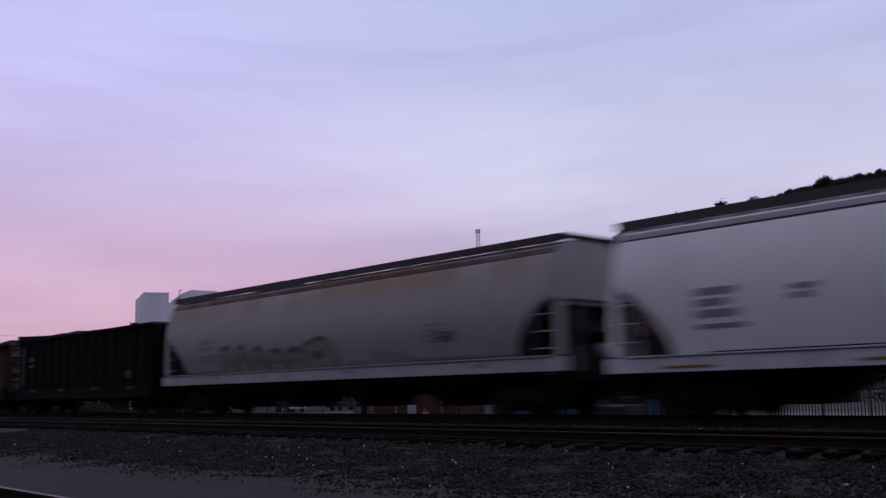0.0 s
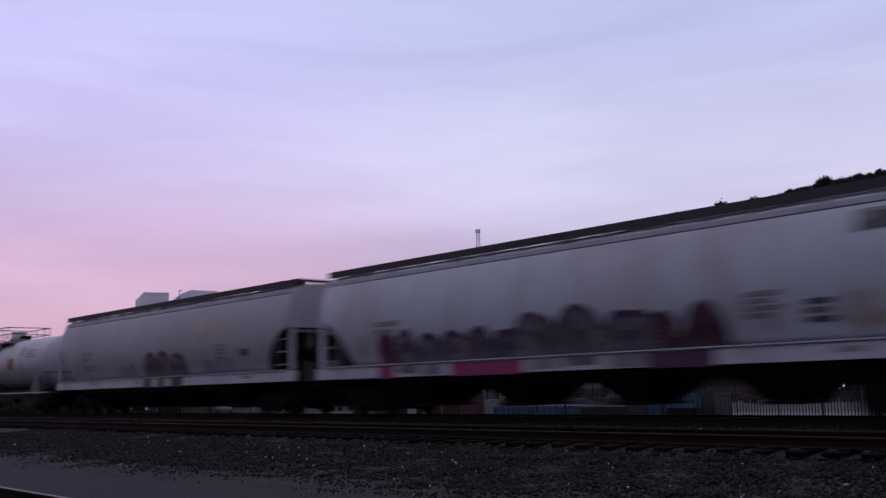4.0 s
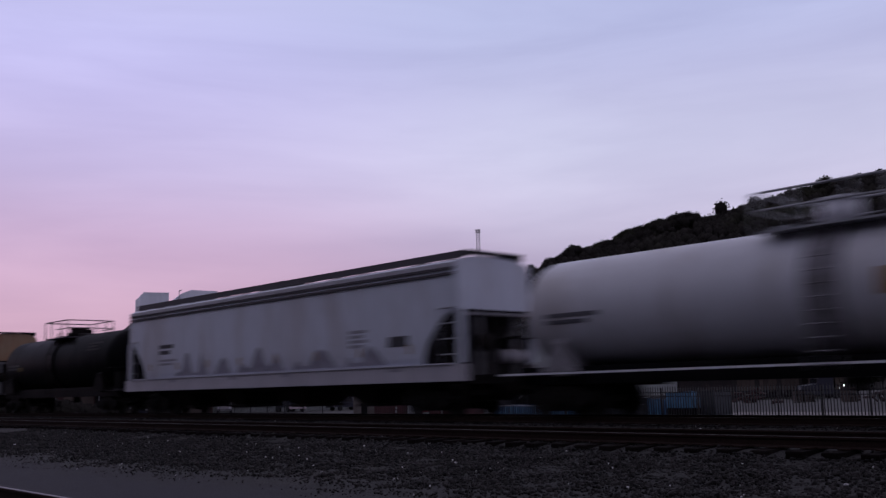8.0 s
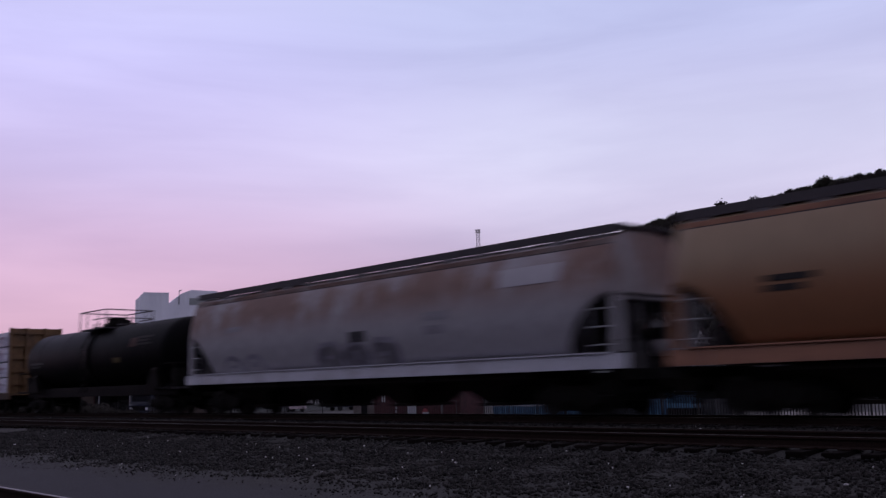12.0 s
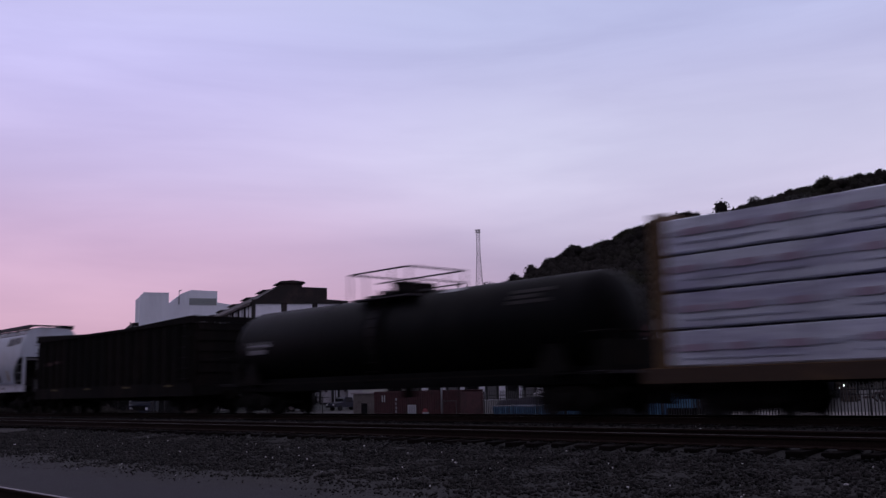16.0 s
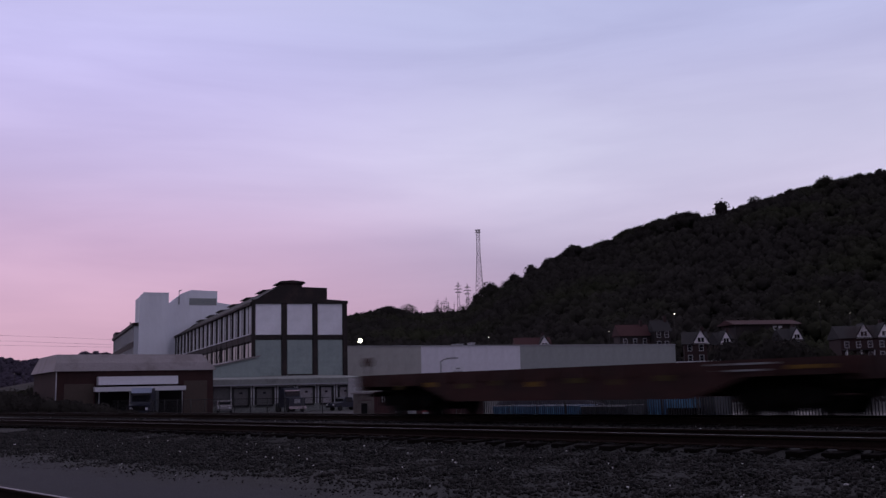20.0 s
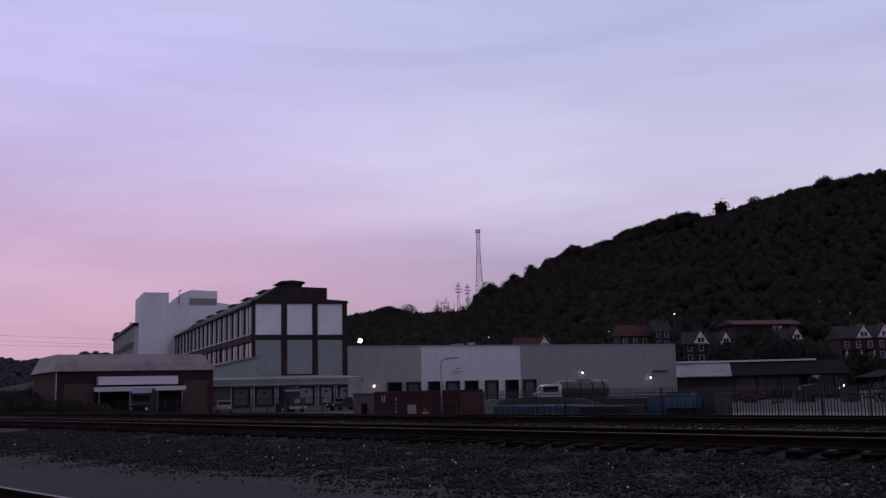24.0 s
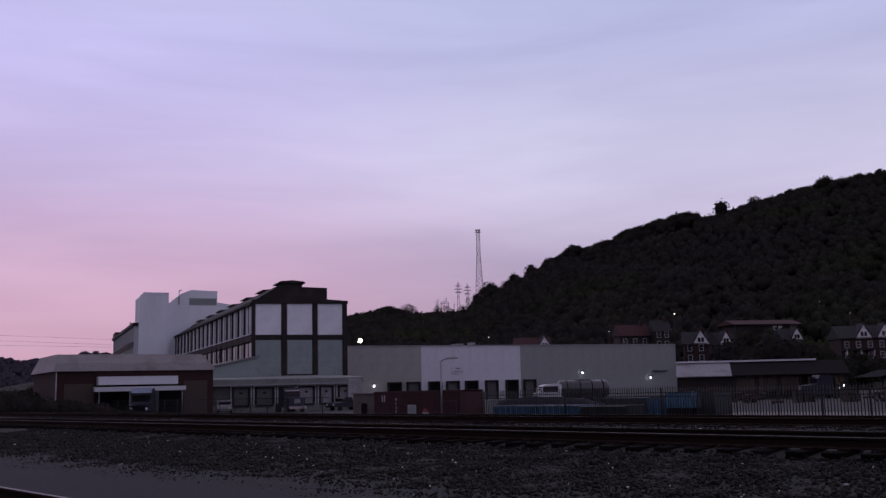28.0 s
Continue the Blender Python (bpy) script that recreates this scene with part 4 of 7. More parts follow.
def make_warehouse():
    g = -YARD_Z
    w = thing("warehouse", SITE @ pose(46.5, 182.07, YARD_Z), "long low warehouse with tan, white and grey panels", "building")
    part("wall", boxes((0, 87.5, 0.15, 45, 0, 9.9 + g)), M["wh_grey"], w)
    part("parapet", boxes((-0.1, 87.6, -0.08, 45.1, 9.9 + g, 10.08 + g)), M["galv"], w)
    x = 0.0
    for end, mname in ((25.3, "wh_tan"), (47.8, "wh_white"), (87.5, "wh_grey")):
        k = max(1, round((end - x) / 3.8))
        step = (end - x) / k
        me = panel_mesh(step - 0.002, 9.85 + g, 0.12, M[mname], "wall_panel", 0.003)
        for i in range(k):
            part("wall_panel", me, None, w, at=pose(x + step * i + 0.001, 0.15, 0))
        x = end
    for x, tall in ((18.3, 0), (22.3, 1), (27.0, 0), (30.9, 1), (35.1, 0), (39.7, 1), (44.4, 0), (48.6, 1)):
        # every second door is a flat sheet in the black interior-shade colour
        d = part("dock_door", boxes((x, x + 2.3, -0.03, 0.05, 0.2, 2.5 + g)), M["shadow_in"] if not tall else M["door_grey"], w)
        part("dock_shelter", boxes((x - 0.3, x, -0.55, 0.04, 0.1, 2.8 + g), (x + 2.3, x + 2.6, -0.55, 0.04, 0.1, 2.8 + g), (x, x + 2.3, -0.55, 0.04, 2.5 + g, 2.8 + g)), M["rubber"], d)
    part("door_hood", boxes((80.9, 84.8, -0.5, 0.02, 4.05 + g, 4.2 + g)), M["door_grey"], w)
    sign = part("sign", boxes((31.9, 34.7, -0.12, 0.0, 4.35 + g, 5.75 + g)), M["white_trim"], w, "white wall sign with plain bars")
    part("sign_bar", boxes((32.8, 33.8, -0.14, -0.121, 5.15 + g, 5.45 + g)), M["ink_soft"], sign)
    part("sign_bar", boxes((32.2, 34.4, -0.14, -0.121, 4.65 + g, 4.8 + g)), M["ink_soft"], sign)
    for x0, x1, h in ((35, 36.5, 0.45), (38.6, 39.2, 0.7), (56, 57.2, 0.3)):
        u = part("roof_unit", boxes((x0, x1, 4, 6.5, 10.0 + g, 10.0 + h + g)), M["galv"], w)
        part("roof_unit_cap", boxes((x0 - 0.15, x1 + 0.15, 3.9, 6.6, 10.0 + h + g, 10.12 + h + g)), M["galv"], u)


def wall_lamp(m, strong, label, size=0.22):
    lamp = thing("flood_light", m, label, "lamp", "yard lights")
    part("housing", boxes((-0.35, 0.35, -0.25, 0.25, 0.32, 0.48)), M["steel_dark"], lamp)
    bm = bmesh.new()
    bmesh.ops.create_icosphere(bm, subdivisions=2, radius=0.36 if strong else size)
    part("lens", bm, M["lamp_warm"] if strong else M["lamp_white"], lamp, "glowing lens")
    part("bracket", rods(((0, 0.25, 0.4), (0, 0.9, 0.4), 0.05)), M["steel_dark"], lamp)
    return lamp


make_mill()
make_towers()
make_dock()
make_brick_shed()
make_warehouse()
wall_lamp(SITE @ pose(48.6, 150.2, 9.35), True, "glaring warm floodlight on the mill's corner")
wall_lamp(SITE @ pose(61.4, 181.2, 2.1), False, "small white floodlight on the warehouse wall")
wall_lamp(SITE @ pose(108.8, 181.2, 3.95), False, "small white floodlight on the warehouse wall")
wall_lamp(SITE @ pose(126.3, 181.2, 2.6), False, "small white floodlight on the warehouse wall")


def make_low_shed():
    g = -YARD_Z
    s = thing("storage_shed", VIEW @ pose(32.0, 135, YARD_Z), "long low storage shed, half pale and half dark roofed", "building")

    def skewed(bm):
        """The shed stands askew: its ends run back to the right."""
        for v in bm.verts:
            v.co.x += 0.25 * (v.co.y + 0.5)
        return bm
    slope = [(-0.5, 2.0 + g), (-0.5, 2.12 + g), (4.6, 4.05 + g), (9.7, 2.12 + g), (9.7, 2.0 + g), (4.6, 3.9 + g)]
    bm = bmesh.new()
    prism(bm, slope, -0.1, 7.6)
    part("roof", skewed(bm), M["shed_pale"], s, "pale ribbed metal roof")
    bm = bmesh.new()
    prism(bm, slope, 7.62, 24.0)
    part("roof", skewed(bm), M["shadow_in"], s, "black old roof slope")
    part("ridge_cap", skewed(boxes((-0.1, 20.0, 4.2, 5.0, 4.06 + g, 4.30 + g))), M["white_trim"], s, "pale ridge strip")
    part("wall", skewed(boxes((0.1, 7.5, 0.1, 9.2, 0, 2.0 + g))), M["mill_dark"], s)
    part("back_wall", skewed(boxes((7.5, 23.0, 8.8, 9.2, 0, 2.0 + g))), M["mill_dark"], s)
    # ragged boards hang over the open bays, with posts between
    rng = random.Random(31)
    for i in range(26):
        if i in (15, 16, 22):
            continue
        low = 1.15 + rng.uniform(-0.15, 0.25)
        part("board", boxes((7.8 + 0.62 * i, 8.36 + 0.62 * i, 0.1 + 0.04 * (i % 2), 0.17 + 0.04 * (i % 2), low, 2.0 + g - 0.1 * ((i * 7) % 3))), M["wood_grey"] if i % 5 else M["bark"], s)
    for i in range(6):
        part("shed_post", boxes((7.7 + 3.2 * i, 7.9 + 3.2 * i, 0.22, 0.42, 0, 2.0 + g)), M["bark"], s)
    part("floor_slab", skewed(boxes((7.6, 23.6, 0.3, 8.7, 0, 0.08))), M["field"], s)
    for i in range(9):
        part("roof_rib", skewed(rods(((0.4 + 0.85 * i, -0.5, 2.14 + g), (0.4 + 0.85 * i, 4.55, 4.07 + g), 0.010), seg=4)), M["shed_pale"], s)


def pallet_stack(m, n, label):
    t = thing("pallet_stack", m, label, "pallets", "yard clutter")
    rng = random.Random(n * 7)
    for i in range(n):
        z = 0.15 * i
        dx, dy = rng.uniform(-0.06, 0.06), rng.uniform(-0.06, 0.06)
        bm = boxes(*[(dx - 0.6, dx + 0.6, dy - 0.5 + 0.2 * k, dy - 0.38 + 0.2 * k, z + 0.11, z + 0.135) for k in range(6)],
                   *[(dx - 0.6 + 0.55 * k, dx - 0.5 + 0.55 * k, dy - 0.5, dy + 0.62, z, z + 0.108) for k in range(3)])
        part("pallet", bm, M["wood_grey"], t)


def scrap_heap(m, w, h, key, label, seed):
    t = thing("scrap_heap", m, label, "heap", "yard clutter")
    rng = np.random.default_rng(seed)
    for i in range(26):
        a = rng.uniform(-1, 1)
        x, y = w * a, rng.uniform(-0.8, 0.8)
        z = h * (1 - a * a) * rng.uniform(0.1, 1.0)
        s = rng.uniform(0.15, 0.45)
        bm = bmesh.new()
        box(bm, -s * 1.6, s * 1.6, -s * 0.5, s * 0.5, -s * 0.3, s * 0.3)
        bmesh.ops.rotate(bm, verts=bm.verts, cent=(0, 0, 0), matrix=Euler(rng.uniform(-0.6, 0.6, 3)).to_matrix())
        bmesh.ops.translate(bm, verts=bm.verts, vec=(x, y, z + 0.2))
        part("scrap_piece", bm, M[key], t)


def mesh_fence():
    """Dark chain-link fence on steel posts along the track, before the sheds."""
    f = thing("chain_fence", pose(-158.0, 51.0, YARD_Z), "dark chain-link fence with steel posts", "fence")
    post = to_mesh("post", rods(((0, 0, 0), (0, 0, 2.15), 0.045)), M["fence"])
    for i in range(30):
        part("post", post, None, f, at=pose(3.0 * i, 0, 0))
    for z in (0.1, 2.08):
        part("rail", rods(((0, 0, z), (88, 0, z), 0.025)), M["fence"], f)
    bm = bmesh.new()
    for i in range(440):
        for s in (1, -1):
            x = 0.2 * i
            tube(bm, (x, 0, 0.1), (x + s * 1.9, 0, 2.06), 0.006, 3, caps=False)
    tagged(part("wire_mesh", bm, M["fence"], f), kind="stuff")


def shipping_container(m, L, H, W, material, label, doors=True):
    c = thing("shipping_container", m, label, "container")
    part("frame", boxes((0, L, 0, 0.12, 0, 0.16), (0, L, 0, 0.12, H - 0.14, H), (0, 0.14, 0, 0.12, 0.16, H - 0.14), (L - 0.14, L, 0, 0.12, 0.16, H - 0.14),
                        (0, L, W - 0.12, W, 0, 0.16), (0, L, W - 0.12, W, H - 0.14, H), (0, 0.14, W - 0.12, W, 0.16, H - 0.14), (L - 0.14, L, W - 0.12, W, 0.16, H - 0.14)), material, c)
    part("roof", boxes((0.05, L - 0.05, 0.1, W - 0.1, H - 0.05, H - 0.005)), material, c)
    part("floor", boxes((0.05, L - 0.05, 0.1, W - 0.1, 0.02, 0.15)), material, c)
    for y in (0.05, W - 0.05):
        bm = bmesh.new()
        k = int((L - 0.28) / 0.28)
        step = (L - 0.28) / k
        line = []
        for i in range(k):
            x = 0.14 + step * i
            line += [(x, y - 0.02), (x + step * 0.3, y - 0.02), (x + step * 0.5, y + 0.03), (x + step * 0.8, y + 0.03)]
        line.append((L - 0.14, y - 0.02))
        lo = [bm.verts.new((a, b, 0.16)) for a, b in line]
        hi = [bm.verts.new((a, b, H - 0.14)) for a, b in line]
        for i in range(len(line) - 1):
            bm.faces.new((lo[i], lo[i + 1], hi[i + 1], hi[i]))
        part("corrugated_side", bm, material, c)
    for x in (0.03, L - 0.08):
        part("end_panel", boxes((x, x + 0.05, 0.12, W - 0.12, 0.16, H - 0.14)), material, c)
    return c


def make_yard_things():
    c = shipping_container(pose(-64.9, 52.0, YARD_Z), 10.7, 2.48, 2.44, M["cont_red"], "maroon steel shipping container with pale notices")
    part("notice", boxes((4.4, 5.45, -0.035, -0.022, 0.28, 1.36)), M["placard"], c, "pale notice plate with plain bars")
    for i in range(4):
        part("notice_bar", boxes((4.55 + 0.22 * i, 4.67 + 0.22 * i, -0.04, -0.036, 0.36, 1.24)), M["ink_soft"], c)
    for x in (1.05, 1.35):
        part("lettering", boxes((x, x + 0.16, -0.035, -0.022, 1.6, 2.15)), M["placard"], c, "faded white stencil bars")
    for z, w in ((0.35, 0.22), (0.7, 0.14), (1.0, 0.2), (1.35, 0.12), (1.7, 0.2)):
        part("lettering", boxes((2.85, 2.85 + w, -0.035, -0.022, z, z + 0.2)), M["ink_soft"], c)
    bm = bmesh.new()
    tube(bm, (6.55, -0.036, 0.72), (6.55, -0.022, 0.72), 0.36, 14)
    part("emblem", bm, M["emblem_red"], c, "faded red round emblem")
    part("lettering", boxes((6.25, 7.0, -0.04, -0.036, 0.62, 0.76)), M["placard"], c)
    for x0, x1, z0, z1 in ((8.6, 10.2, 1.62, 1.66), (8.6, 8.64, 0.5, 1.62), (10.16, 10.2, 0.5, 1.62)):
        part("door_line", boxes((x0, x1, -0.035, -0.022, z0, z1)), M["ink_mid"], c)
    s = thing("yard_hut", pose(-68.6, 52.6, YARD_Z), "small pale hut with a dark door", "hut")
    part("wall", boxes((0, 3.2, 0, 2.4, 0, 2.3)), M["hut_tan"], s)
    part("roof", boxes((-0.15, 3.35, -0.15, 2.55, 2.3, 2.42)), M["metal_roof"], s)
    part("door", boxes((1.2, 2.0, -0.04, 0.02, 0.05, 1.5)), M["shadow_in"], s)
    # blue and dark waste bins
    for x0, x1, y, h, stand, key, lab in ((-52.4, -43.95, 53.6, 1.20, 0.0, "bin_blue", "long blue steel skip with a glint-white rim"), (-43.7, -39.9, 53.6, 1.15, 0.0, "bin_dark", "long dark steel skip with a glint-white rim"),
                                          (-46.5, -42.3, 59.8, 1.60, 0.0, "bin_dark", "dark flat skip with a glint-white rim"), (-38.1, -37.0, 53.6, 1.58, 0.4, "bin_blue", "small blue waste bin"),
                                          (-36.5, -34.6, 53.4, 2.0, 1.0, "bin_bright", "bright blue waste bin on a dark stand"), (-34.0, -33.0, 53.4, 2.07, 0.3, "bin_dark", "dark waste bin")):
        b = thing("waste_bin", pose(x0, y, YARD_Z), lab + " in the yard", "bin", "yard bins")
        L, f = x1 - x0, max(0.12, stand)
        bm = bmesh.new()
        prism(bm, [(0.15, f), (2.0, f), (2.15, h), (2.05, h), (1.9, f + 0.1), (0.25, f + 0.1), (0.1, h), (0, h)], 0.0, L)
        part("body", bm, M[key], b)
        # long skips: white paint on the rim stands for its reflected sky
        part("rim", boxes((-0.03, L + 0.03, -0.05, 0.05, h - 0.03, h + 0.02), (-0.03, L + 0.03, 2.1, 2.2, h - 0.03, h + 0.02)), M["white_trim"] if L > 3 else M[key], b)
        for i in range(max(2, int(L / 0.6))):
            part("rib", boxes((0.1 + 0.6 * i, 0.2 + 0.6 * i, -0.02, 0.12, f + 0.02, h - 0.1)), M["bin_bright"] if key == "bin_blue" else M[key], b)
        part("end_wall", boxes((0.0, 0.06, 0.12, 2.02, f + 0.02, h - 0.05), (L - 0.06, L, 0.12, 2.02, f + 0.02, h - 0.05)), M[key], b)
        part("skid", boxes((0.05, L - 0.05, 0.02, 0.5, 0, f), (0.05, L - 0.05, 1.6, 2.1, 0, f)), M["shadow_in"], b)
        if stand > 0.5:
            part("plinth_rail", boxes((-0.2, L + 0.2, -0.1, 0.0, 0.5, 0.56)), M["galv"], b)
    # dark tarpaulined load behind the long skip
    tp = thing("covered_load", pose(-55.0, 56.5, YARD_Z), "long load under a dark purple tarpaulin", "load")
    bm = bmesh.new()
    rows = []
    for i in range(13):
        x = 0.85 * i
        top = 1.78 - 0.012 * (i - 5) ** 2 + 0.05 * math.sin(2.1 * i)
        rows.append([bm.verts.new((x, y, z)) for y, z in ((0, 0), (0.05, top * 0.7), (0.5, top), (1.5, top), (1.95, top * 0.7), (2.0, 0))])
    for a, b in zip(rows, rows[1:]):
        for q in range(5):
            bm.faces.new((a[q], a[q + 1], b[q + 1], b[q])).smooth = True
    bm.faces.new(rows[0])
    bm.faces.new(rows[-1][::-1])
    part("tarpaulin", bm, M["tarp"], tp)
    for i in range(5):
        part("lashing", rods(((1.0 + 2.0 * i, -0.02, 0.1), (1.0 + 2.0 * i, 0.03, 1.0), 0.03)), M["strap"], tp)
    # street lamp
    lp = thing("street_lamp", pose(-55.97, 51.6, YARD_Z), "grey steel street lamp with one long arm", "lamp")
    part("pole", rods(((0, 0, 0), (0, 0, 4.75), 0.075), seg=8), M["galv"], lp)
    part("arm", rods(((0, 0, 4.7), (0.35, 0, 4.86), 0.05), ((0.35, 0, 4.86), (1.1, 0, 4.92), 0.045)), M["galv"], lp)
    part("head", boxes((0.75, 1.85, -0.14, 0.14, 4.86, 4.98)), M["galv"], lp)
    part("base", boxes((-0.2, 0.2, -0.2, 0.2, 0, 0.12)), M["concrete"], lp)


def steel_fence():
    f = thing("steel_fence", pose(-50.9, 51.2, YARD_Z), "black steel picket fence along the yard", "fence")
    L = 42.0
    for z in (0.25, 1.75, 2.0):
        part("rail", boxes((0, L, -0.02, 0.02, z, z + 0.05)), M["fence"], f)
    post = to_mesh("post", boxes((-0.03, 0.03, -0.03, 0.03, 0, 2.32)), M["fence"])
    bm = bmesh.new()
    tube(bm, (0, 0, 0.1), (0, 0, 2.3), 0.031, 4)
    tube(bm, (0, 0, 2.3), (0, 0, 2.42), 0.026, 4, 0.002)
    picket = to_mesh("picket", bm, M["fence"])
    for i in range(17):
        part("post", post, None, f, at=pose(2.6 * i, 0, 0))
    for i in range(230):
        part("picket", picket, None, f, at=pose(0.09 + 0.182 * i, -0.03, 0))


def wheel_mesh(r, w, material):
    bm = bmesh.new()
    rows = [(-w / 2, r * 0.55), (-w / 2, r * 0.93), (-w * 0.38, r), (w * 0.38, r), (w / 2, r * 0.93), (w / 2, r * 0.55)]
    lathe_x(bm, rows, 18)
    bmesh.ops.rotate(bm, verts=bm.verts, cent=(0, 0, 0), matrix=Matrix.Rotation(radians(90), 3, "Z"))
    return to_mesh("wheel", bm, material)


TYRE = wheel_mesh(0.5, 0.28, M["rubber"])
CAR_TYRE = wheel_mesh(0.36, 0.24, M["rubber"])


def tanker_truck(m):
    t = thing("tanker_truck", m, "white-cabbed tanker truck with a dull steel tank", "truck")
    bm = bmesh.new()
    prism_y(bm, [(0.1, 0.55), (3.2, 0.55), (3.2, 2.72), (2.7, 2.86), (1.5, 2.80), (0.95, 2.68), (0.45, 1.88), (0.15, 1.72)], -1.15, 1.15)
    cab = part("cab", bm, M["truck_white"], t)
    part("windscreen", rods(((0.62, -0.98, 2.20), (0.62, 0.98, 2.20), 0.12), ((0.78, -0.98, 2.44), (0.78, 0.98, 2.44), 0.12)), M["glass"], cab)
    part("side_window", boxes((0.85, 2.75, -1.17, -1.151, 1.86, 2.56)), M["glass"], cab)
    part("grille", boxes((0.04, 0.099, -0.7, 0.7, 0.7, 1.5)), M["chrome"], cab)
    part("bumper", boxes((-0.1, 0.098, -1.2, 1.2, 0.4, 0.68)), M["chrome"], cab)
    part("chassis", boxes((0.3, 9.4, -0.5, 0.5, 0.62, 0.98)), M["steel_dark"], t)
    bm = bmesh.new()
    lathe_x(bm, [(2.95, 0.55), (3.05, 0.92), (3.3, 1.10), (8.9, 1.10), (9.2, 0.92), (9.3, 0.55)], 24, 0, 2.12)
    tank = part("tank", bm, M["tank_steel"], t)
    for x in (3.9, 5.5, 7.0, 8.4):
        bm = bmesh.new()
        lathe_x(bm, [(x, 1.06), (x, 1.13), (x + 0.12, 1.13), (x + 0.12, 1.06)], 24, 0, 2.12)
        part("band", bm, M["steel_dark"], tank)
    part("catwalk", boxes((5.2, 7.0, -0.25, 0.25, 3.24, 3.28), (5.3, 5.4, -0.2, 0.2, 3.18, 3.24), (6.8, 6.9, -0.2, 0.2, 3.18, 3.24)), M["steel_dark"], tank)
    part("manhole", rods(((6.1, 0, 3.15), (6.1, 0, 3.30), 0.3), seg=14), M["tank_steel"], tank)
    for x in (1.1, 3.4, 4.6, 7.6, 8.8):
        for y in (-1.0, 1.0):
            part("wheel", TYRE, None, t, at=pose(x, y, 0.5))


def pickup(m, material, label):
    t = thing("pickup_truck", m, label, "vehicle", "parked vehicles")
    bm = bmesh.new()
    prism_y(bm, [(0, 0.45), (5.2, 0.45), (5.2, 1.05), (3.2, 1.08), (2.9, 1.75), (1.75, 1.78), (1.35, 1.12), (0.1, 1.0)], -0.95, 0.95)
    body = part("body", bm, material, t)
    part("windscreen", boxes((1.4, 1.55, -0.8, 0.8, 1.2, 1.6)), M["glass"], body)
    part("side_window", boxes((1.8, 2.85, -0.97, -0.951, 1.15, 1.65)), M["glass"], body)
    part("bumper", boxes((-0.12, -0.002, -0.9, 0.9, 0.42, 0.66)), M["chrome"], body)
    part("headlight", boxes((-0.05, -0.003, -0.85, -0.55, 0.72, 0.92)), M["white_trim"], body)
    part("headlight", boxes((-0.05, -0.003, 0.55, 0.85, 0.72, 0.92)), M["white_trim"], body)
    for x in (0.95, 4.1):
        for y in (-0.86, 0.86):
            part("wheel", CAR_TYRE, None, t, at=pose(x, y, 0.36))


def delivery_truck(m):
    """Its nose points to the tracks."""
    t = thing("delivery_truck", m, "dark blue truck with a pale roof fairing under the shed awning", "truck", "parked vehicles")
    bm = bmesh.new()
    prism(bm, [(0.0, 0.55), (0.0, 1.55), (0.9, 1.75), (1.3, 2.55), (1.5, 3.35), (2.2, 3.5), (3.2, 3.5), (3.2, 0.55)], -1.15, 1.15)
    cab = part("cab", bm, M["truck_blue"], t)
    part("roof_fairing", boxes((-1.12, 1.12, 1.2, 2.4, 2.95, 3.52)), M["truck_pale"], cab, "pale blue roof fairing")
    part("windscreen", boxes((-1.0, 1.0, 0.98, 1.25, 1.95, 2.6)), M["glass"], cab)
    part("grille", boxes((-0.75, 0.75, -0.04, -0.002, 0.95, 1.5)), M["shadow_in"], cab)
    part("bumper", boxes((-1.2, 1.2, -0.2, -0.042, 0.4, 0.7)), M["chrome"], cab)
    part("visor", boxes((-1.05, 1.05, 0.8, 1.3, 2.7, 2.8)), M["chrome"], cab)
    for x in (-1.0, 0.72):
        part("headlight", boxes((x, x + 0.28, -0.06, -0.003, 1.0, 1.28)), M["white_trim"], cab)
    part("box_body", boxes((-1.2, 1.2, 3.3, 5.4, 0.8, 3.2)), M["bin_dark"], t)
    for y in (0.8, 4.6):
        for x in (-0.98, 0.98):
            part("wheel", TYRE, None, t, at=pose(x, y, 0.5, 0, 0, 90))


def semi_tractor(m):
    t = thing("semi_tractor", m, "dark road tractor with a chrome nose", "truck", "parked vehicles")
    bm = bmesh.new()
    prism_y(bm, [(0, 0.6), (5.6, 0.6), (5.6, 1.2), (4.2, 1.2), (4.1, 3.1), (2.4, 3.2), (1.9, 2.0), (0.1, 1.8)], -1.1, 1.1)
    body = part("cab", bm, M["truck_blue"], t)
    part("grille", boxes((-0.06, -0.002, -0.4, 0.4, 1.2, 1.7)), M["galv"], body)
    part("bumper", boxes((-0.25, -0.062, -1.15, 1.15, 0.45, 0.8)), M["chrome"], body)
    part("visor", boxes((1.85, 2.2, -1.05, 1.05, 2.75, 2.9)), M["chrome"], body)
    part("windscreen", boxes((1.9, 2.1, -0.95, 0.95, 2.1, 2.7)), M["glass"], body)
    for x in (0.9, 4.4, 5.3):
        for y in (-0.98, 0.98):
            part("wheel", TYRE, None, t, at=pose(x, y, 0.5))


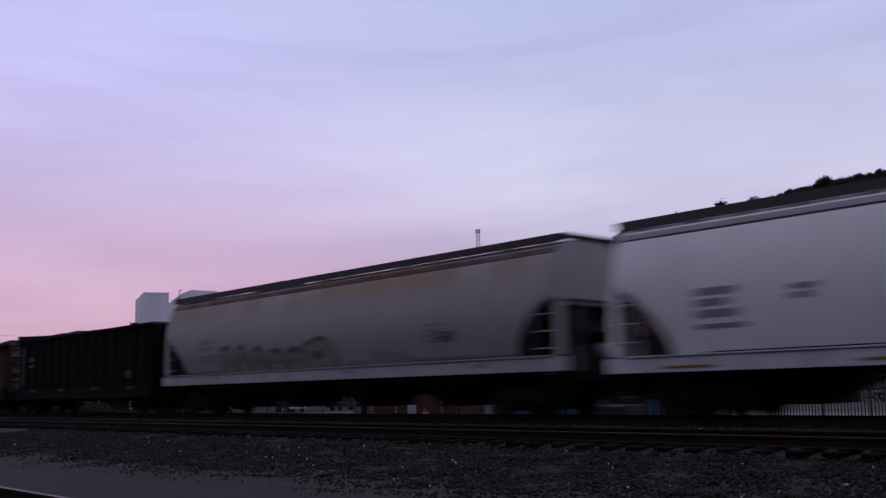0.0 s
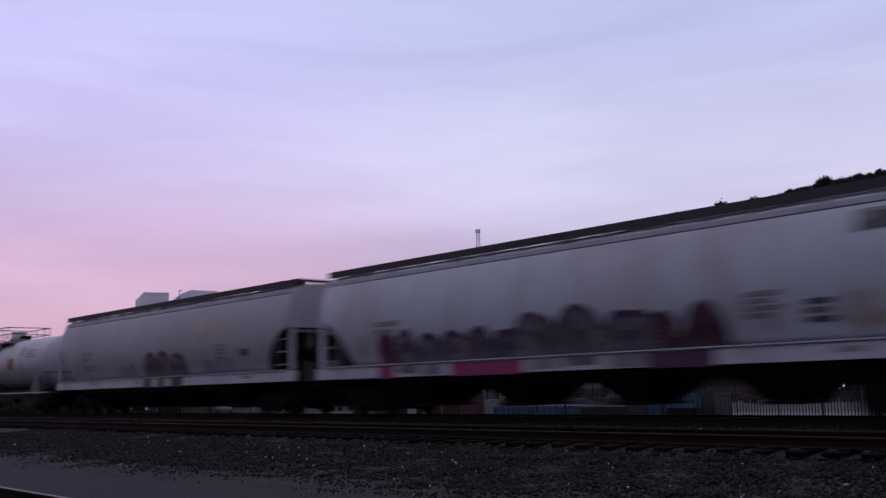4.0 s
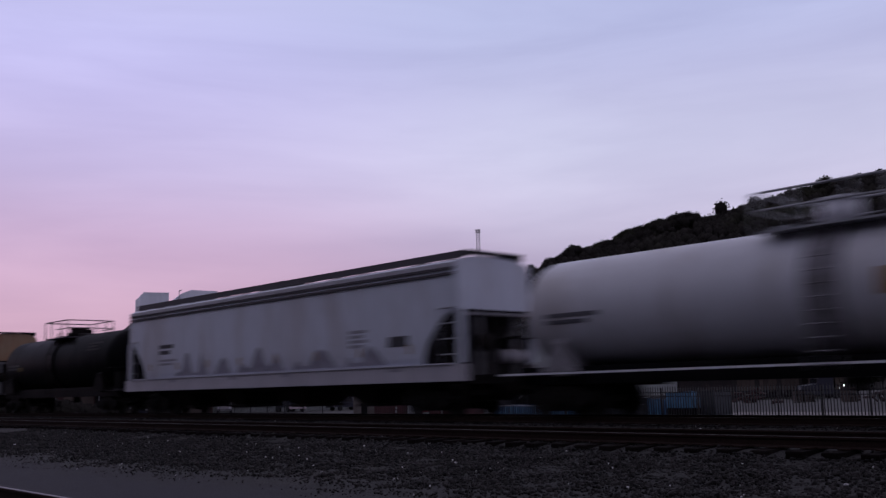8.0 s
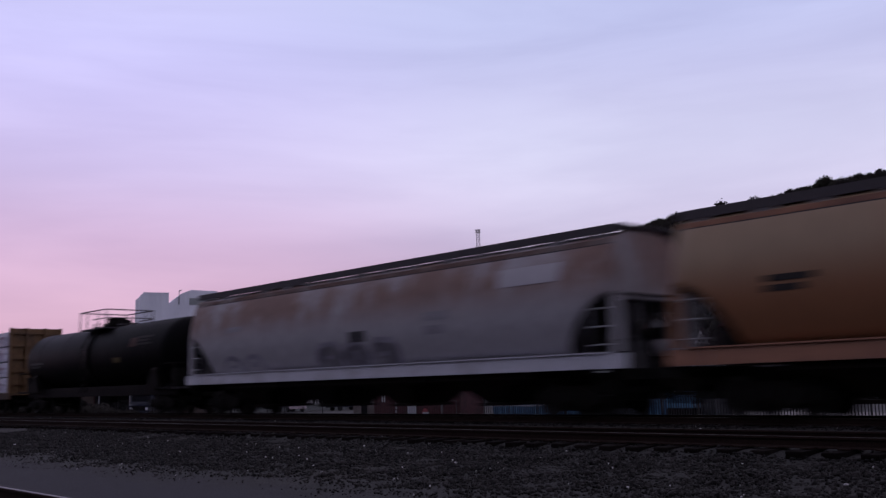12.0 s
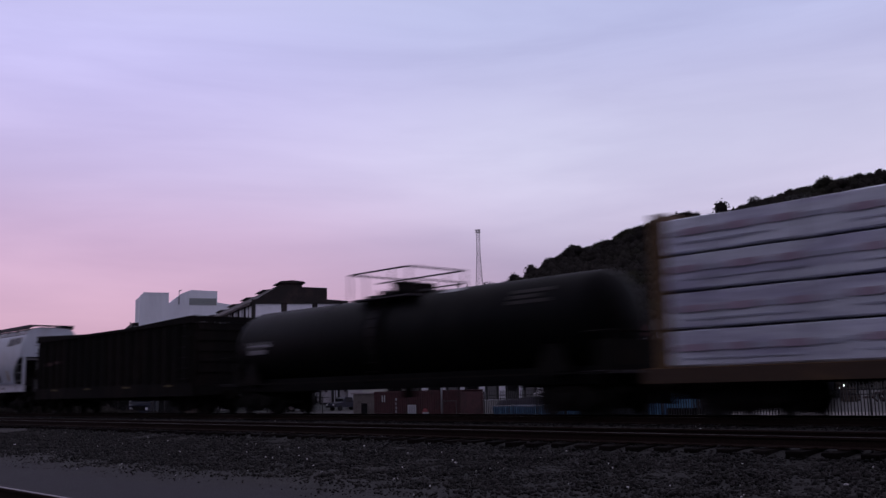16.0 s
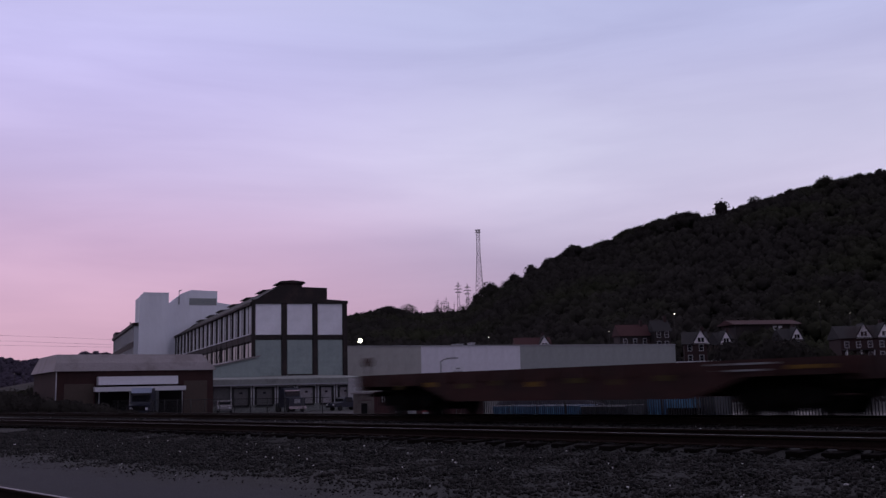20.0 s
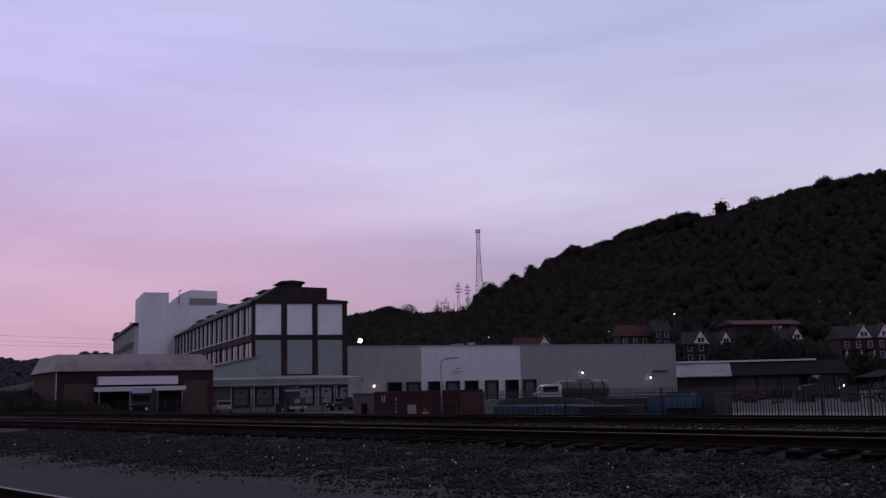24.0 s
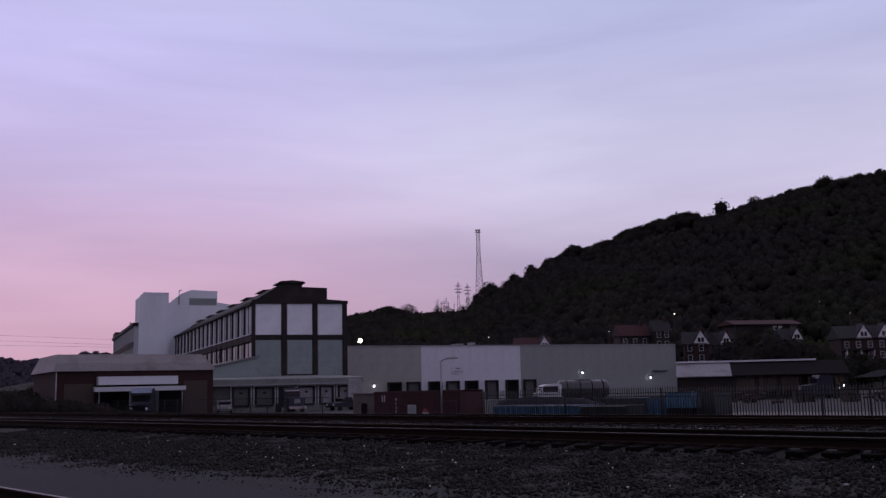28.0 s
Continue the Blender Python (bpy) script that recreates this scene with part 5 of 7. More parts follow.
def open_canopy(m):
    t = thing("open_canopy", m, "dark open steel canopy with a low gable roof", "canopy")
    for y in (0.0, 4.0, 8.0):
        for x in (0.0, 6.5):
            part("post", boxes((x - 0.1, x + 0.1, y - 0.1, y + 0.1, 0, 2.7)), M["steel_dark"], t)
        part("truss", rods(((0, y, 2.72), (6.5, y, 2.72), 0.07), ((0, y, 2.72), (3.25, y, 3.55), 0.07), ((6.5, y, 2.72), (3.25, y, 3.55), 0.07), ((3.25, y, 2.72), (3.25, y, 3.55), 0.05), ((1.6, y, 2.72), (1.6, y, 3.13), 0.04), ((4.9, y, 2.72), (4.9, y, 3.13), 0.04), seg=5), M["steel_dark"], t)
    for s in (-1, 1):
        bm = bmesh.new()
        prism_y(bm, [(3.25, 3.63), (3.25 + s * 3.7, 2.70), (3.25 + s * 3.7, 2.76), (3.25, 3.70)], -0.3, 8.3)
        part("roof", bm, M["shadow_in"], t)


make_low_shed()
make_yard_things()
mesh_fence()
for k, (u, w, n) in enumerate(((40.5, 112, 9), (42.3, 114, 6), (45.5, 110, 11), (47.2, 113, 5), (36.0, 116, 7))):
    pallet_stack(VIEW @ pose(u, w, YARD_Z, 0, 0, 11 * k), n, "stack of weathered wooden pallets in the yard")
scrap_heap(VIEW @ pose(33.5, 108, YARD_Z), 3.2, 1.6, "brick", "heap of reddish scrap in the yard", 3)
scrap_heap(VIEW @ pose(46.0, 100, YARD_Z), 3.6, 1.5, "end_red", "heap of rusty scrap in the yard", 4)
scrap_heap(VIEW @ pose(51.5, 108, YARD_Z), 3.0, 2.4, "bark", "heap of dark timber in the yard", 5)
steel_fence()
tanker_truck(VIEW @ pose(10.6, 118, YARD_Z, 0, 0, 8))
semi_tractor(SITE @ pose(31.6, 124.5, YARD_Z, 0, 0, 95))
pickup(SITE @ pose(36.5, 126.0, YARD_Z, 0, 0, 20), M["truck_blue"], "dark blue pickup parked at the dock")
delivery_truck(VIEW @ pose(-35.15, 111.0, YARD_Z, 0, 0, 6))
# the two bright dots of a vehicle, built from the wall lamp
wall_lamp(VIEW @ pose(54.9, 134.4, 0.40), False, "small white light of a vehicle by the shed", 0.13)
wall_lamp(VIEW @ pose(54.3, 134.4, 0.05), False, "small white light of a vehicle by the shed", 0.09)
semi_tractor(VIEW @ pose(47.2, 130, YARD_Z, 0, 0, 4))
open_canopy(VIEW @ pose(56.6, 126, YARD_Z))

pickup(SITE @ pose(22.8, 128.0, YARD_Z, 0, 0, 80), M["door_pale"], "dull pale pickup by the dock end")


# ---------------------------------------------------------------- houses, masts and far lights
def house(m, w, d, h, wall, label, gables=(0.5,), porch=True, roof="roof_dark"):
    """A brick house: side-gabled roof with white cross gables to the front."""
    s = thing("house", m, label, "house", "hillside houses")
    part("wall", boxes((0, w, 0, d, -4, h)), wall, s)
    bm = bmesh.new()
    prism(bm, [(-0.5, h - 0.1), (d / 2, h + 3.2), (d + 0.5, h - 0.1)], -0.4, w + 0.4)
    part("roof", bm, M[roof], s)
    for at in gables:
        x = w * at
        bm = bmesh.new()
        prism_y(bm, [(x - 2.1, h - 0.2), (x + 2.1, h - 0.2), (x, h + 3.3)], -0.25, d * 0.45)
        gb = part("gable", bm, M["siding"], s, "white gable")
        bm = bmesh.new()
        prism_y(bm, [(x - 2.4, h - 0.3), (x - 2.1, h - 0.3), (x, h + 3.25), (x + 2.1, h - 0.3), (x + 2.4, h - 0.3), (x, h + 3.6)], -0.4, d * 0.45)
        part("gable_roof", bm, M["roof_dark"], gb)
        for dx in (-0.75, 0.1):
            wd = part("window", boxes((x + dx, x + dx + 0.65, -0.30, -0.26, h + 0.35, h + 1.45)), M["glass"], s)
    k = max(2, int(w / 2.4))
    for i in range(k):
        x = (i + 0.5) * w / k - 0.5
        for z in (0.6, 3.2):
            if z + 1.5 < h:
                wd = part("window", boxes((x - 0.08, x + 1.08, -0.08, 0.02, z - 0.08, z + 1.58)), M["trim_dim"], s)
                part("pane", boxes((x + 0.04, x + 0.96, -0.10, -0.081, z + 0.06, z + 0.70)), M["glass"], wd)
                part("pane", boxes((x + 0.04, x + 0.96, -0.10, -0.081, z + 0.78, z + 1.46)), M["glass"], wd)
    if porch:
        p = part("porch_roof", boxes((0.3, w * 0.55, -2.4, -0.02, 2.5, 2.75)), M["roof_dark"], s)
        for x in (0.5, w * 0.28, w * 0.5):
            part("porch_post", boxes((x, x + 0.22, -2.3, -2.08, 0, 2.5)), M["siding"], p)
        part("porch_deck", boxes((0.3, w * 0.55, -2.4, -0.02, -3, 0)), M["brick_house"], p)
    part("chimney", boxes((w * 0.78, w * 0.78 + 0.8, d * 0.4, d * 0.4 + 0.8, h + 1, h + 4.4)), M["brick_house"], s)


def make_houses():
    house(VIEW @ pose(97.4, 238, 5.6, 0, 0, -4), 14, 9, 5.6, M["brick_house"], "brick house with twin white gables and a porch", (0.40, 0.765))
    house(VIEW @ pose(113.5, 242, 5.8, 0, 0, 8), 11, 9, 5.6, M["brick_house"], "brick house with a white gable", (0.4,))
    house(VIEW @ pose(60.5, 245, 6.0, 0, 0, -12), 5.6, 8, 5.0, M["brick_house"], "narrow brick house with pale roof", (0.75,), False)
    house(VIEW @ pose(92.5, 264, 9.6, 0, 0, 12), 5.5, 6, 2.6, M["wood_grey"], "small dim house with a white gable", (0.72,), False)
    house(VIEW @ pose(75.0, 264, 9.0, 0, 0, 15), 4.6, 6, 2.6, M["wood_grey"], "small dim house among trees", (0.4,), False)
    house(VIEW @ pose(48.6, 268, 11.6, 0, 0, 8), 8.5, 6, 3.0, M["mill_dark"], "small dim house with a dull red roof", (), False, "roof_red")
    house(VIEW @ pose(57.8, 266, 10.6, 0, 0, 4), 4.4, 6, 4.9, M["mill_dark"], "small dim house with pale windows", (), False)
    house(VIEW @ pose(19.8, 266, 6.4, 0, 0, 6), 9.5, 7, 5.2, M["brick_house"], "brick house with a dull red roof behind the warehouse", (0.8,), False, "roof_red")
    h = thing("red_roofed_hall", VIEW @ pose(88, 292, 14.0, 0, 0, 12), "long hall with a dull red roof on the slope", "building")
    part("wall", boxes((0, 21, 0, 9, -4, 4.3)), M["mill_dark"], h)
    bm = bmesh.new()
    prism(bm, [(-1.2, 4.3), (4.5, 5.9), (10.2, 4.3)], -1, 22)
    part("roof", bm, M["roof_red"], h)
    for x in (12.5, 14.3):
        part("window", boxes((x, x + 1.2, -0.1, 0.02, 2.0, 3.8)), M["white_trim"], h)


def make_mast():
    m = thing("lattice_mast", VIEW @ pose(25.9, 700, 41), "tall grey lattice radio mast behind the ridge", "mast")
    H, k = 75.2, 22
    for sx, sy in ((-1, -1), (1, -1), (1, 1), (-1, 1)):
        bm = bmesh.new()
        tube(bm, (sx * 4.2, sy * 4.2, 0), (sx * 1.3, sy * 1.3, H * 0.75), 0.20, 4)
        tube(bm, (sx * 1.3, sy * 1.3, H * 0.75), (sx * 1.2, sy * 1.2, H), 0.17, 4)
        part("leg", bm, M["lattice"], m)

    def half(z):
        return 4.2 - 2.9 * z / (H * 0.75) if z < H * 0.75 else 1.3 - 0.4 * (z / H - 0.75)
    for i in range(k):
        z0, z1 = H * i / k, H * (i + 1) / k
        a, b = half(z0), half(z1)
        bm = bmesh.new()
        for p, q in (((-1, -1), (1, -1)), ((1, -1), (1, 1)), ((1, 1), (-1, 1)), ((-1, 1), (-1, -1))):
            tube(bm, (p[0] * a, p[1] * a, z0), (q[0] * b, q[1] * b, z1), 0.09, 3)
            tube(bm, (q[0] * a, q[1] * a, z0), (p[0] * b, p[1] * b, z1), 0.09, 3)
            tube(bm, (p[0] * b, p[1] * b, z1), (q[0] * b, q[1] * b, z1), 0.09, 3)
        part("brace", bm, M["lattice"], m)
    part("top_frame", boxes((-1.9, 1.9, -1.9, 1.9, H - 1.5, H - 1.2), (-1.9, 1.9, -1.9, 1.9, H, H + 0.3)), M["lattice"], m)


def make_pylons():
    for u, top, label in ((9.6, 72.6, "three-armed power pylon on the ridge"), (15.8, 71.4, "three-armed power pylon on the ridge")):
        base = 36.0
        p = thing("power_pylon", VIEW @ pose(u, 650, base), label, "pylon", "power pylons")
        H = top - base
        bm = bmesh.new()
        for sx in (-1, 1):
            for sy in (-1, 1):
                tube(bm, (sx * 1.5, sy * 1.5, 0), (sx * 0.3, sy * 0.3, H), 0.17, 4, 0.12)
        for i in range(9):
            a, b = 1.5 - 1.2 * i / 9, 1.5 - 1.2 * (i + 1) / 9
            tube(bm, (-a, -a, H * i / 9), (b, -b, H * (i + 1) / 9), 0.08, 3)
            tube(bm, (a, -a, H * i / 9), (-b, -b, H * (i + 1) / 9), 0.08, 3)
        part("tower", bm, M["lattice"], p)
        for i, half in ((0, 2.0), (1, 2.6), (2, 2.3)):
            z = H - 2.6 - 2.2 * i
            part("cross_arm", rods(((-half, 0, z), (half, 0, z), 0.26), ((-half, 0, z), (0, 0, z + 0.9), 0.10), ((half, 0, z), (0, 0, z + 0.9), 0.10), seg=4), M["lattice"], p)
    g = thing("switchyard_gantry", VIEW @ pose(-5.6, 650, 38.5), "thin steel switchyard gantries among the trees", "gantry")
    for x, top in ((0.0, 22.0), (1.2, 23.6), (3.6, 21.5), (5.4, 23.0), (6.8, 24.2), (8.4, 21.0), (12.2, 20.6)):
        post = part("gantry_post", rods(((x - 0.35, 0, 0), (x, 0, top), 0.12), ((x + 0.35, 0, 0), (x, 0, top), 0.12), seg=4), M["lattice"], g)
        part("cross_bar", rods(((x - 0.9, 0, top - 1.6), (x + 0.9, 0, top - 1.6), 0.10), ((x - 0.6, 0, top - 3.0), (x + 0.6, 0, top - 3.0), 0.08), seg=4), M["lattice"], post)
    for x0, x1, z in ((-0.4, 5.8, 19.6), (3.2, 8.8, 20.8)):
        part("gantry_beam", rods(((x0, 0, z), (x1, 0, z), 0.12), ((x0, 0, z - 1.0), (x1, 0, z - 1.0), 0.08), seg=4), M["lattice"], g)


def make_power_line():
    """Three wires that cross the valley between wooden poles."""
    p = thing("power_line", VIEW @ pose(-139, 300, 0), "thin three-wire power line between wooden poles", "power line")
    for x, top in ((-48.0, 25.0), (46.0, 19.0)):
        pole = part("pole", rods(((x, 0, YARD_Z), (x, 0, top), 0.16), seg=6), M["bark"], p)
        part("cross_arm", rods(((x, -1.1, top - 1.0), (x, 1.1, top - 1.0), 0.08), seg=4), M["bark"], pole)
    for z, drop, y in ((21.0, 0.060, -1.0), (19.4, 0.060, 0.0), (18.0, 0.040, 1.0)):
        part("wire", rods(((-48, y, z + 48 * drop), (46, y, z - 46 * drop), 0.032), seg=4), M["bark"], p)


def make_far_lights():
    for u, w, z, r in ((12.6, 280, 15.7, 0.30), (61.8, 259, 19.7, 0.30), (47.3, 278, 16.3, 0.16), (105.4, 270, 22.9, 0.14), (112.9, 268, 19.3, 0.12), (-151.8, 340, 10.4, 0.09), (-148.6, 340, 9.3, 0.09)):
        lamp = thing("street_lamp", VIEW @ pose(u, w, z), "far street lamp glowing on the hillside", "lamp", "hillside lamps")
        bm = bmesh.new()
        bmesh.ops.create_icosphere(bm, subdivisions=1, radius=r * 0.6)
        part("lens", bm, M["lamp_far"], lamp, "glowing lens")
        part("pole", rods(((0, 0.3, -9), (0, 0.3, 0.2), 0.09), ((0, 0.3, 0.2), (0, 0, 0.2), 0.06)), M["bark"], lamp)


def bush(m, r, label, seed):
    t = thing("bush", m, label, "bush", "yard bushes")
    rng = np.random.default_rng(seed)
    lumps = [(rng.normal(0, r * 0.45), rng.normal(0, r * 0.35), 0.0, r * rng.uniform(0.45, 0.7), r * rng.uniform(0.7, 1.15)) for i in range(6)]
    part("foliage", crown_mesh("foliage", lumps, M["leaf"], seed, 170, leaf=(0.06, 0.13)), None, t)
    bm = bmesh.new()
    for i in range(9):
        tube(bm, (rng.normal(0, 0.1), rng.normal(0, 0.1), 0), (rng.normal(0, r * 0.5), rng.normal(0, r * 0.3), r * rng.uniform(0.8, 1.35)), 0.03, 4, 0.008)
    part("stem", bm, M["bark"], t)


make_houses()
make_mast()
make_pylons()
make_power_line()
make_far_lights()
for k, (u, w, r) in enumerate(((-44.5, 93, 2.3), (-42.5, 95, 2.6), (-40.8, 94, 2.2), (-39.0, 92, 2.4), (-37.4, 95, 2.1), (-35.8, 93, 2.3), (-34.2, 96, 1.9), (-32.6, 94, 1.6), (-31.0, 95, 1.4), (-29.4, 97, 1.0), (-49, 112, 2.6), (-53, 120, 3.0), (-57, 126, 3.4), (-60, 118, 2.6))):
    bush(VIEW @ pose(u, w, YARD_Z), r, "dark scrubby bush at the yard's edge", 40 + k)


# ---------------------------------------------------------------- the train: running gear
WHEEL_R = 0.457


def wheelset_mesh():
    bm = bmesh.new()
    tube(bm, (0, -0.98, 0), (0, 0.98, 0), 0.085, 10)
    for s in (-1, 1):
        rows = [(0.68, 0.12), (0.68, 0.36), (0.67, 0.48), (0.70, 0.485), (0.715, WHEEL_R), (0.82, WHEEL_R - 0.008), (0.82, 0.37), (0.78, 0.30), (0.80, 0.13)]
        rings = [[bm.verts.new((r * math.cos(q), s * y, r * math.sin(q))) for q in (math.tau * i / 24 for i in range(24))] for y, r in rows]
        for a, b in zip(rings, rings[1:]):
            for i in range(24):
                bm.faces.new((a[i], a[(i + 1) % 24], b[(i + 1) % 24], b[i])).smooth = True
    return to_mesh("wheelset", bm, M["wheel"])


def side_frame_mesh():
    bm = bmesh.new()
    outer = [(-1.12, 0.40), (-1.12, 0.62), (-0.80, 0.66), (-0.42, 0.80), (0.42, 0.80), (0.80, 0.66), (1.12, 0.62), (1.12, 0.40), (0.78, 0.38), (0.45, 0.16), (-0.45, 0.16), (-0.78, 0.38)]
    prism_y(bm, outer, -0.09, 0.09)
    for x in (-0.89, 0.89):
        tube(bm, (x, -0.17, WHEEL_R), (x, 0.17, WHEEL_R), 0.15, 10)
    for x in (-0.17, 0, 0.17):
        tube(bm, (x, -0.14, 0.24), (x, -0.14, 0.62), 0.07, 8)
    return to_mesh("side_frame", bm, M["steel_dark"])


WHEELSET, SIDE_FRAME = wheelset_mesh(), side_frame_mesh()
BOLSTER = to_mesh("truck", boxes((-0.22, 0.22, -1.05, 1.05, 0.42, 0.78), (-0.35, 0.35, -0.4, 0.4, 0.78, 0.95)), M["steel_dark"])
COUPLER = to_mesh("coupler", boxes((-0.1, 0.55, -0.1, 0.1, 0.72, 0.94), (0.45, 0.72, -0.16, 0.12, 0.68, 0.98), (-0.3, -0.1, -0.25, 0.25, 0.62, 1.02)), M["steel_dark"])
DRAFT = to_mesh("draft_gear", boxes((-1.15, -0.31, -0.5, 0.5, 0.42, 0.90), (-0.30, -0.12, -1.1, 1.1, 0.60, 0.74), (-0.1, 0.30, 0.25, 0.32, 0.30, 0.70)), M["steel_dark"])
wheelsets_front, wheelsets_back = [], []


def running_gear(car, half, centre):
    """Two trucks at plus and minus centre, and a coupler at either end."""
    for s in (-1, 1):
        truck = part("truck", BOLSTER, None, car, at=pose(s * centre, 0, 0))
        for y in (-1.0, 1.0):
            part("side_frame", SIDE_FRAME, None, truck, at=pose(0, y, 0, 0, 0, 0 if y < 0 else 180))
        for x, kept in ((0.89, wheelsets_front), (-0.89, wheelsets_back)):
            kept.append(part("wheelset", WHEELSET, None, truck, at=pose(x, 0, WHEEL_R)))
        part("draft_gear", DRAFT, None, car, at=pose(s * half, 0, 0, 0, 0, 0 if s > 0 else 180))
        part("coupler", COUPLER, None, car, at=pose(s * half, 0, 0, 0, 0, 0 if s > 0 else 180))


cars = []


def new_car(name, right, left, label, category):
    """A car whose end sills stand at right and left at the start."""
    mid = (right + left) / 2
    car = thing(name, pose(mid, TRAIN_Y, RAIL_Z), label, category, "cars of the freight train")
    cars.append((car, mid))
    return car, (right - left) / 2


# ---------------------------------------------------------------- covered hoppers
def round_side(z):
    """Half width of the rounded hopper body at height z."""
    t = (z - 2.85) / 1.45
    return 1.61 - 0.38 * t * t if t < 0 else 1.61 - 0.30 * t * t


def full_side(z):
    """A fuller body that tucks in less at the bottom."""
    t = (z - 2.75) / 1.5
    return 1.60 - 0.26 * t * t


def flat_side(z):
    return 1.55 if z > 2.0 else 1.55 - 0.10 * (2.0 - z)


def hopper_body(half, side, cut, z_low=1.60, z_cut=3.08, eave=4.42, inset=0.30):
    """Rounded body whose ends slope in above the trucks."""
    bm = bmesh.new()
    steps = [cut * k for k in (0.0, 0.25, 0.5, 0.7, 0.85, 0.95, 1.0)]
    xs = [-half + inset + k for k in steps] + [-half * 0.3, half * 0.3] + [half - inset - k for k in reversed(steps)]
    rings = []
    for x in xs:
        near = min(x + half - inset, half - inset - x)
        zb = z_low if near >= cut else z_low + (z_cut - z_low) * (1 - (near / cut) ** 1.5) ** 0.65
        ring = []
        for i in range(11):
            z = eave + (zb - eave) * i / 10
            ring.append((-side(z), z))
        ring += [(-y, z) for y, z in reversed(ring)]
        edge = side(eave) - 0.10
        ring += [(edge, eave + 0.10), (0.88, eave + 0.22), (0.0, eave + 0.26), (-0.88, eave + 0.22), (-edge, eave + 0.10)]
        rings.append([bm.verts.new((x, y, z)) for y, z in ring])
    k = len(rings[0])
    for a, b in zip(rings, rings[1:]):
        for i in range(k):
            f = bm.faces.new((a[i], a[(i + 1) % k], b[(i + 1) % k], b[i]))
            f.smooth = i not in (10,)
            # the underside's own slot holds a darker colour: grime plus painted shade
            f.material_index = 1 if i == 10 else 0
    bm.faces.new(rings[0][::-1])
    bm.faces.new(rings[-1])
    return bm


def skin_patch(side, x0, x1, lo, hi, steps=24, lift=0.012):
    """A paint layer that follows the body: lo(x) to hi(x) between x0 and x1."""
    bm = bmesh.new()
    rows = []
    for i in range(steps + 1):
        x = x0 + (x1 - x0) * i / steps
        a, b = lo(x), hi(x)
        rows.append([bm.verts.new((x, -side(a + (b - a) * j / 5) - lift, a + (b - a) * j / 5)) for j in range(6)])
    for p, q in zip(rows, rows[1:]):
        for j in range(5):
            bm.faces.new((p[j], q[j], q[j + 1], p[j + 1]))
    return bm


def spray_letters(car, side, x0, x1, z0, z1, material, seed, letters, label, fill="tag_faint", wide=0.93, sill=0.0):
    """Swollen spray-painted letters that cannot be read: a dark rim, a paler fill and a dark eye, some running down onto the sill."""
    rng = random.Random(seed)
    step = (x1 - x0) / letters
    for i in range(letters):
        a = x0 + step * (i + rng.uniform(-0.06, 0.06))
        w = step * wide * rng.uniform(0.93, 1.07)
        top = z0 + (z1 - z0) * rng.uniform(0.72, 1.0)
        p1 = rng.uniform(0, 6)

        def dome(x, shrink, a=a, w=w, top=top, p1=p1):
            t = 2 * (x - a) / w - 1
            return z0 + (top - shrink - z0) * max(0.12, 1 - abs(t) ** 3.2) ** 0.5 * (0.96 + 0.04 * math.sin(p1 + 5 * t))
        lift = 0.010 + 0.002 * (i % 2)
        letter = part("graffiti_letter", skin_patch(side, a, a + w, lambda x: z0 + 0.01, lambda x: dome(x, 0.0), 14, lift), material, car, label if i == 0 else "")
        rim = min(0.16, 0.2 * w)
        part("graffiti_fill", skin_patch(side, a + rim, a + w - rim, lambda x: z0 + 0.05, lambda x: max(z0 + 0.08, dome(x, 0.0) - rng.uniform(0.16, 0.2)), 10, lift + 0.006), M[fill], letter)
        b0, b1 = a + w * rng.uniform(0.34, 0.44), a + w * rng.uniform(0.54, 0.66)
        g0, g1 = rng.uniform(0.20, 0.32), rng.uniform(0.42, 0.62)
        part("graffiti_stroke", skin_patch(side, b0, b1, lambda x: z0 + (top - z0) * g0, lambda x: z0 + (top - z0) * g1, 4, lift + 0.011), material, letter)
        if rng.random() < sill:
            part("graffiti_drip", boxes((a + w * 0.1, a + w * rng.uniform(0.4, 0.9), -1.572, -1.563, 1.15, 1.535)), M[fill] if i % 2 else material, letter)


def smudge(car, side, x0, x1, z0, z1, material, seed, label):
    """A worn-off tag: a low ragged patch of thin paint."""
    rng = random.Random(seed)
    waves = [(rng.uniform(1.5, 6.0), rng.uniform(0, 6), rng.uniform(0.2, 0.5)) for k in range(4)]

    def hi(x):
        t = (x - x0) / (x1 - x0)
        swell = 0.45 + sum(a * math.sin(f * (x - x0) + p) for f, p, a in waves) * 0.5
        return z0 + 0.06 + (z1 - z0) * min(1.0, max(0.05, swell)) * min(1.0, 6 * t, 6 * (1 - t))
    part("graffiti_smudge", skin_patch(side, x0, x1, lambda x: z0, hi, 30, 0.010), material, car, label)


def stencil(car, side, x, z, w, h, rows, material, label=""):
    """Rows of lettering too small to read, as plain bars."""
    for i in range(rows):
        z0 = z - i * h * 1.55
        part("lettering", skin_patch(side, x, x + w * (1 - 0.22 * (i % 2)), lambda q, z0=z0: z0, lambda q, z0=z0: z0 + h, 3, 0.012), material, car, label if i == 0 else "")


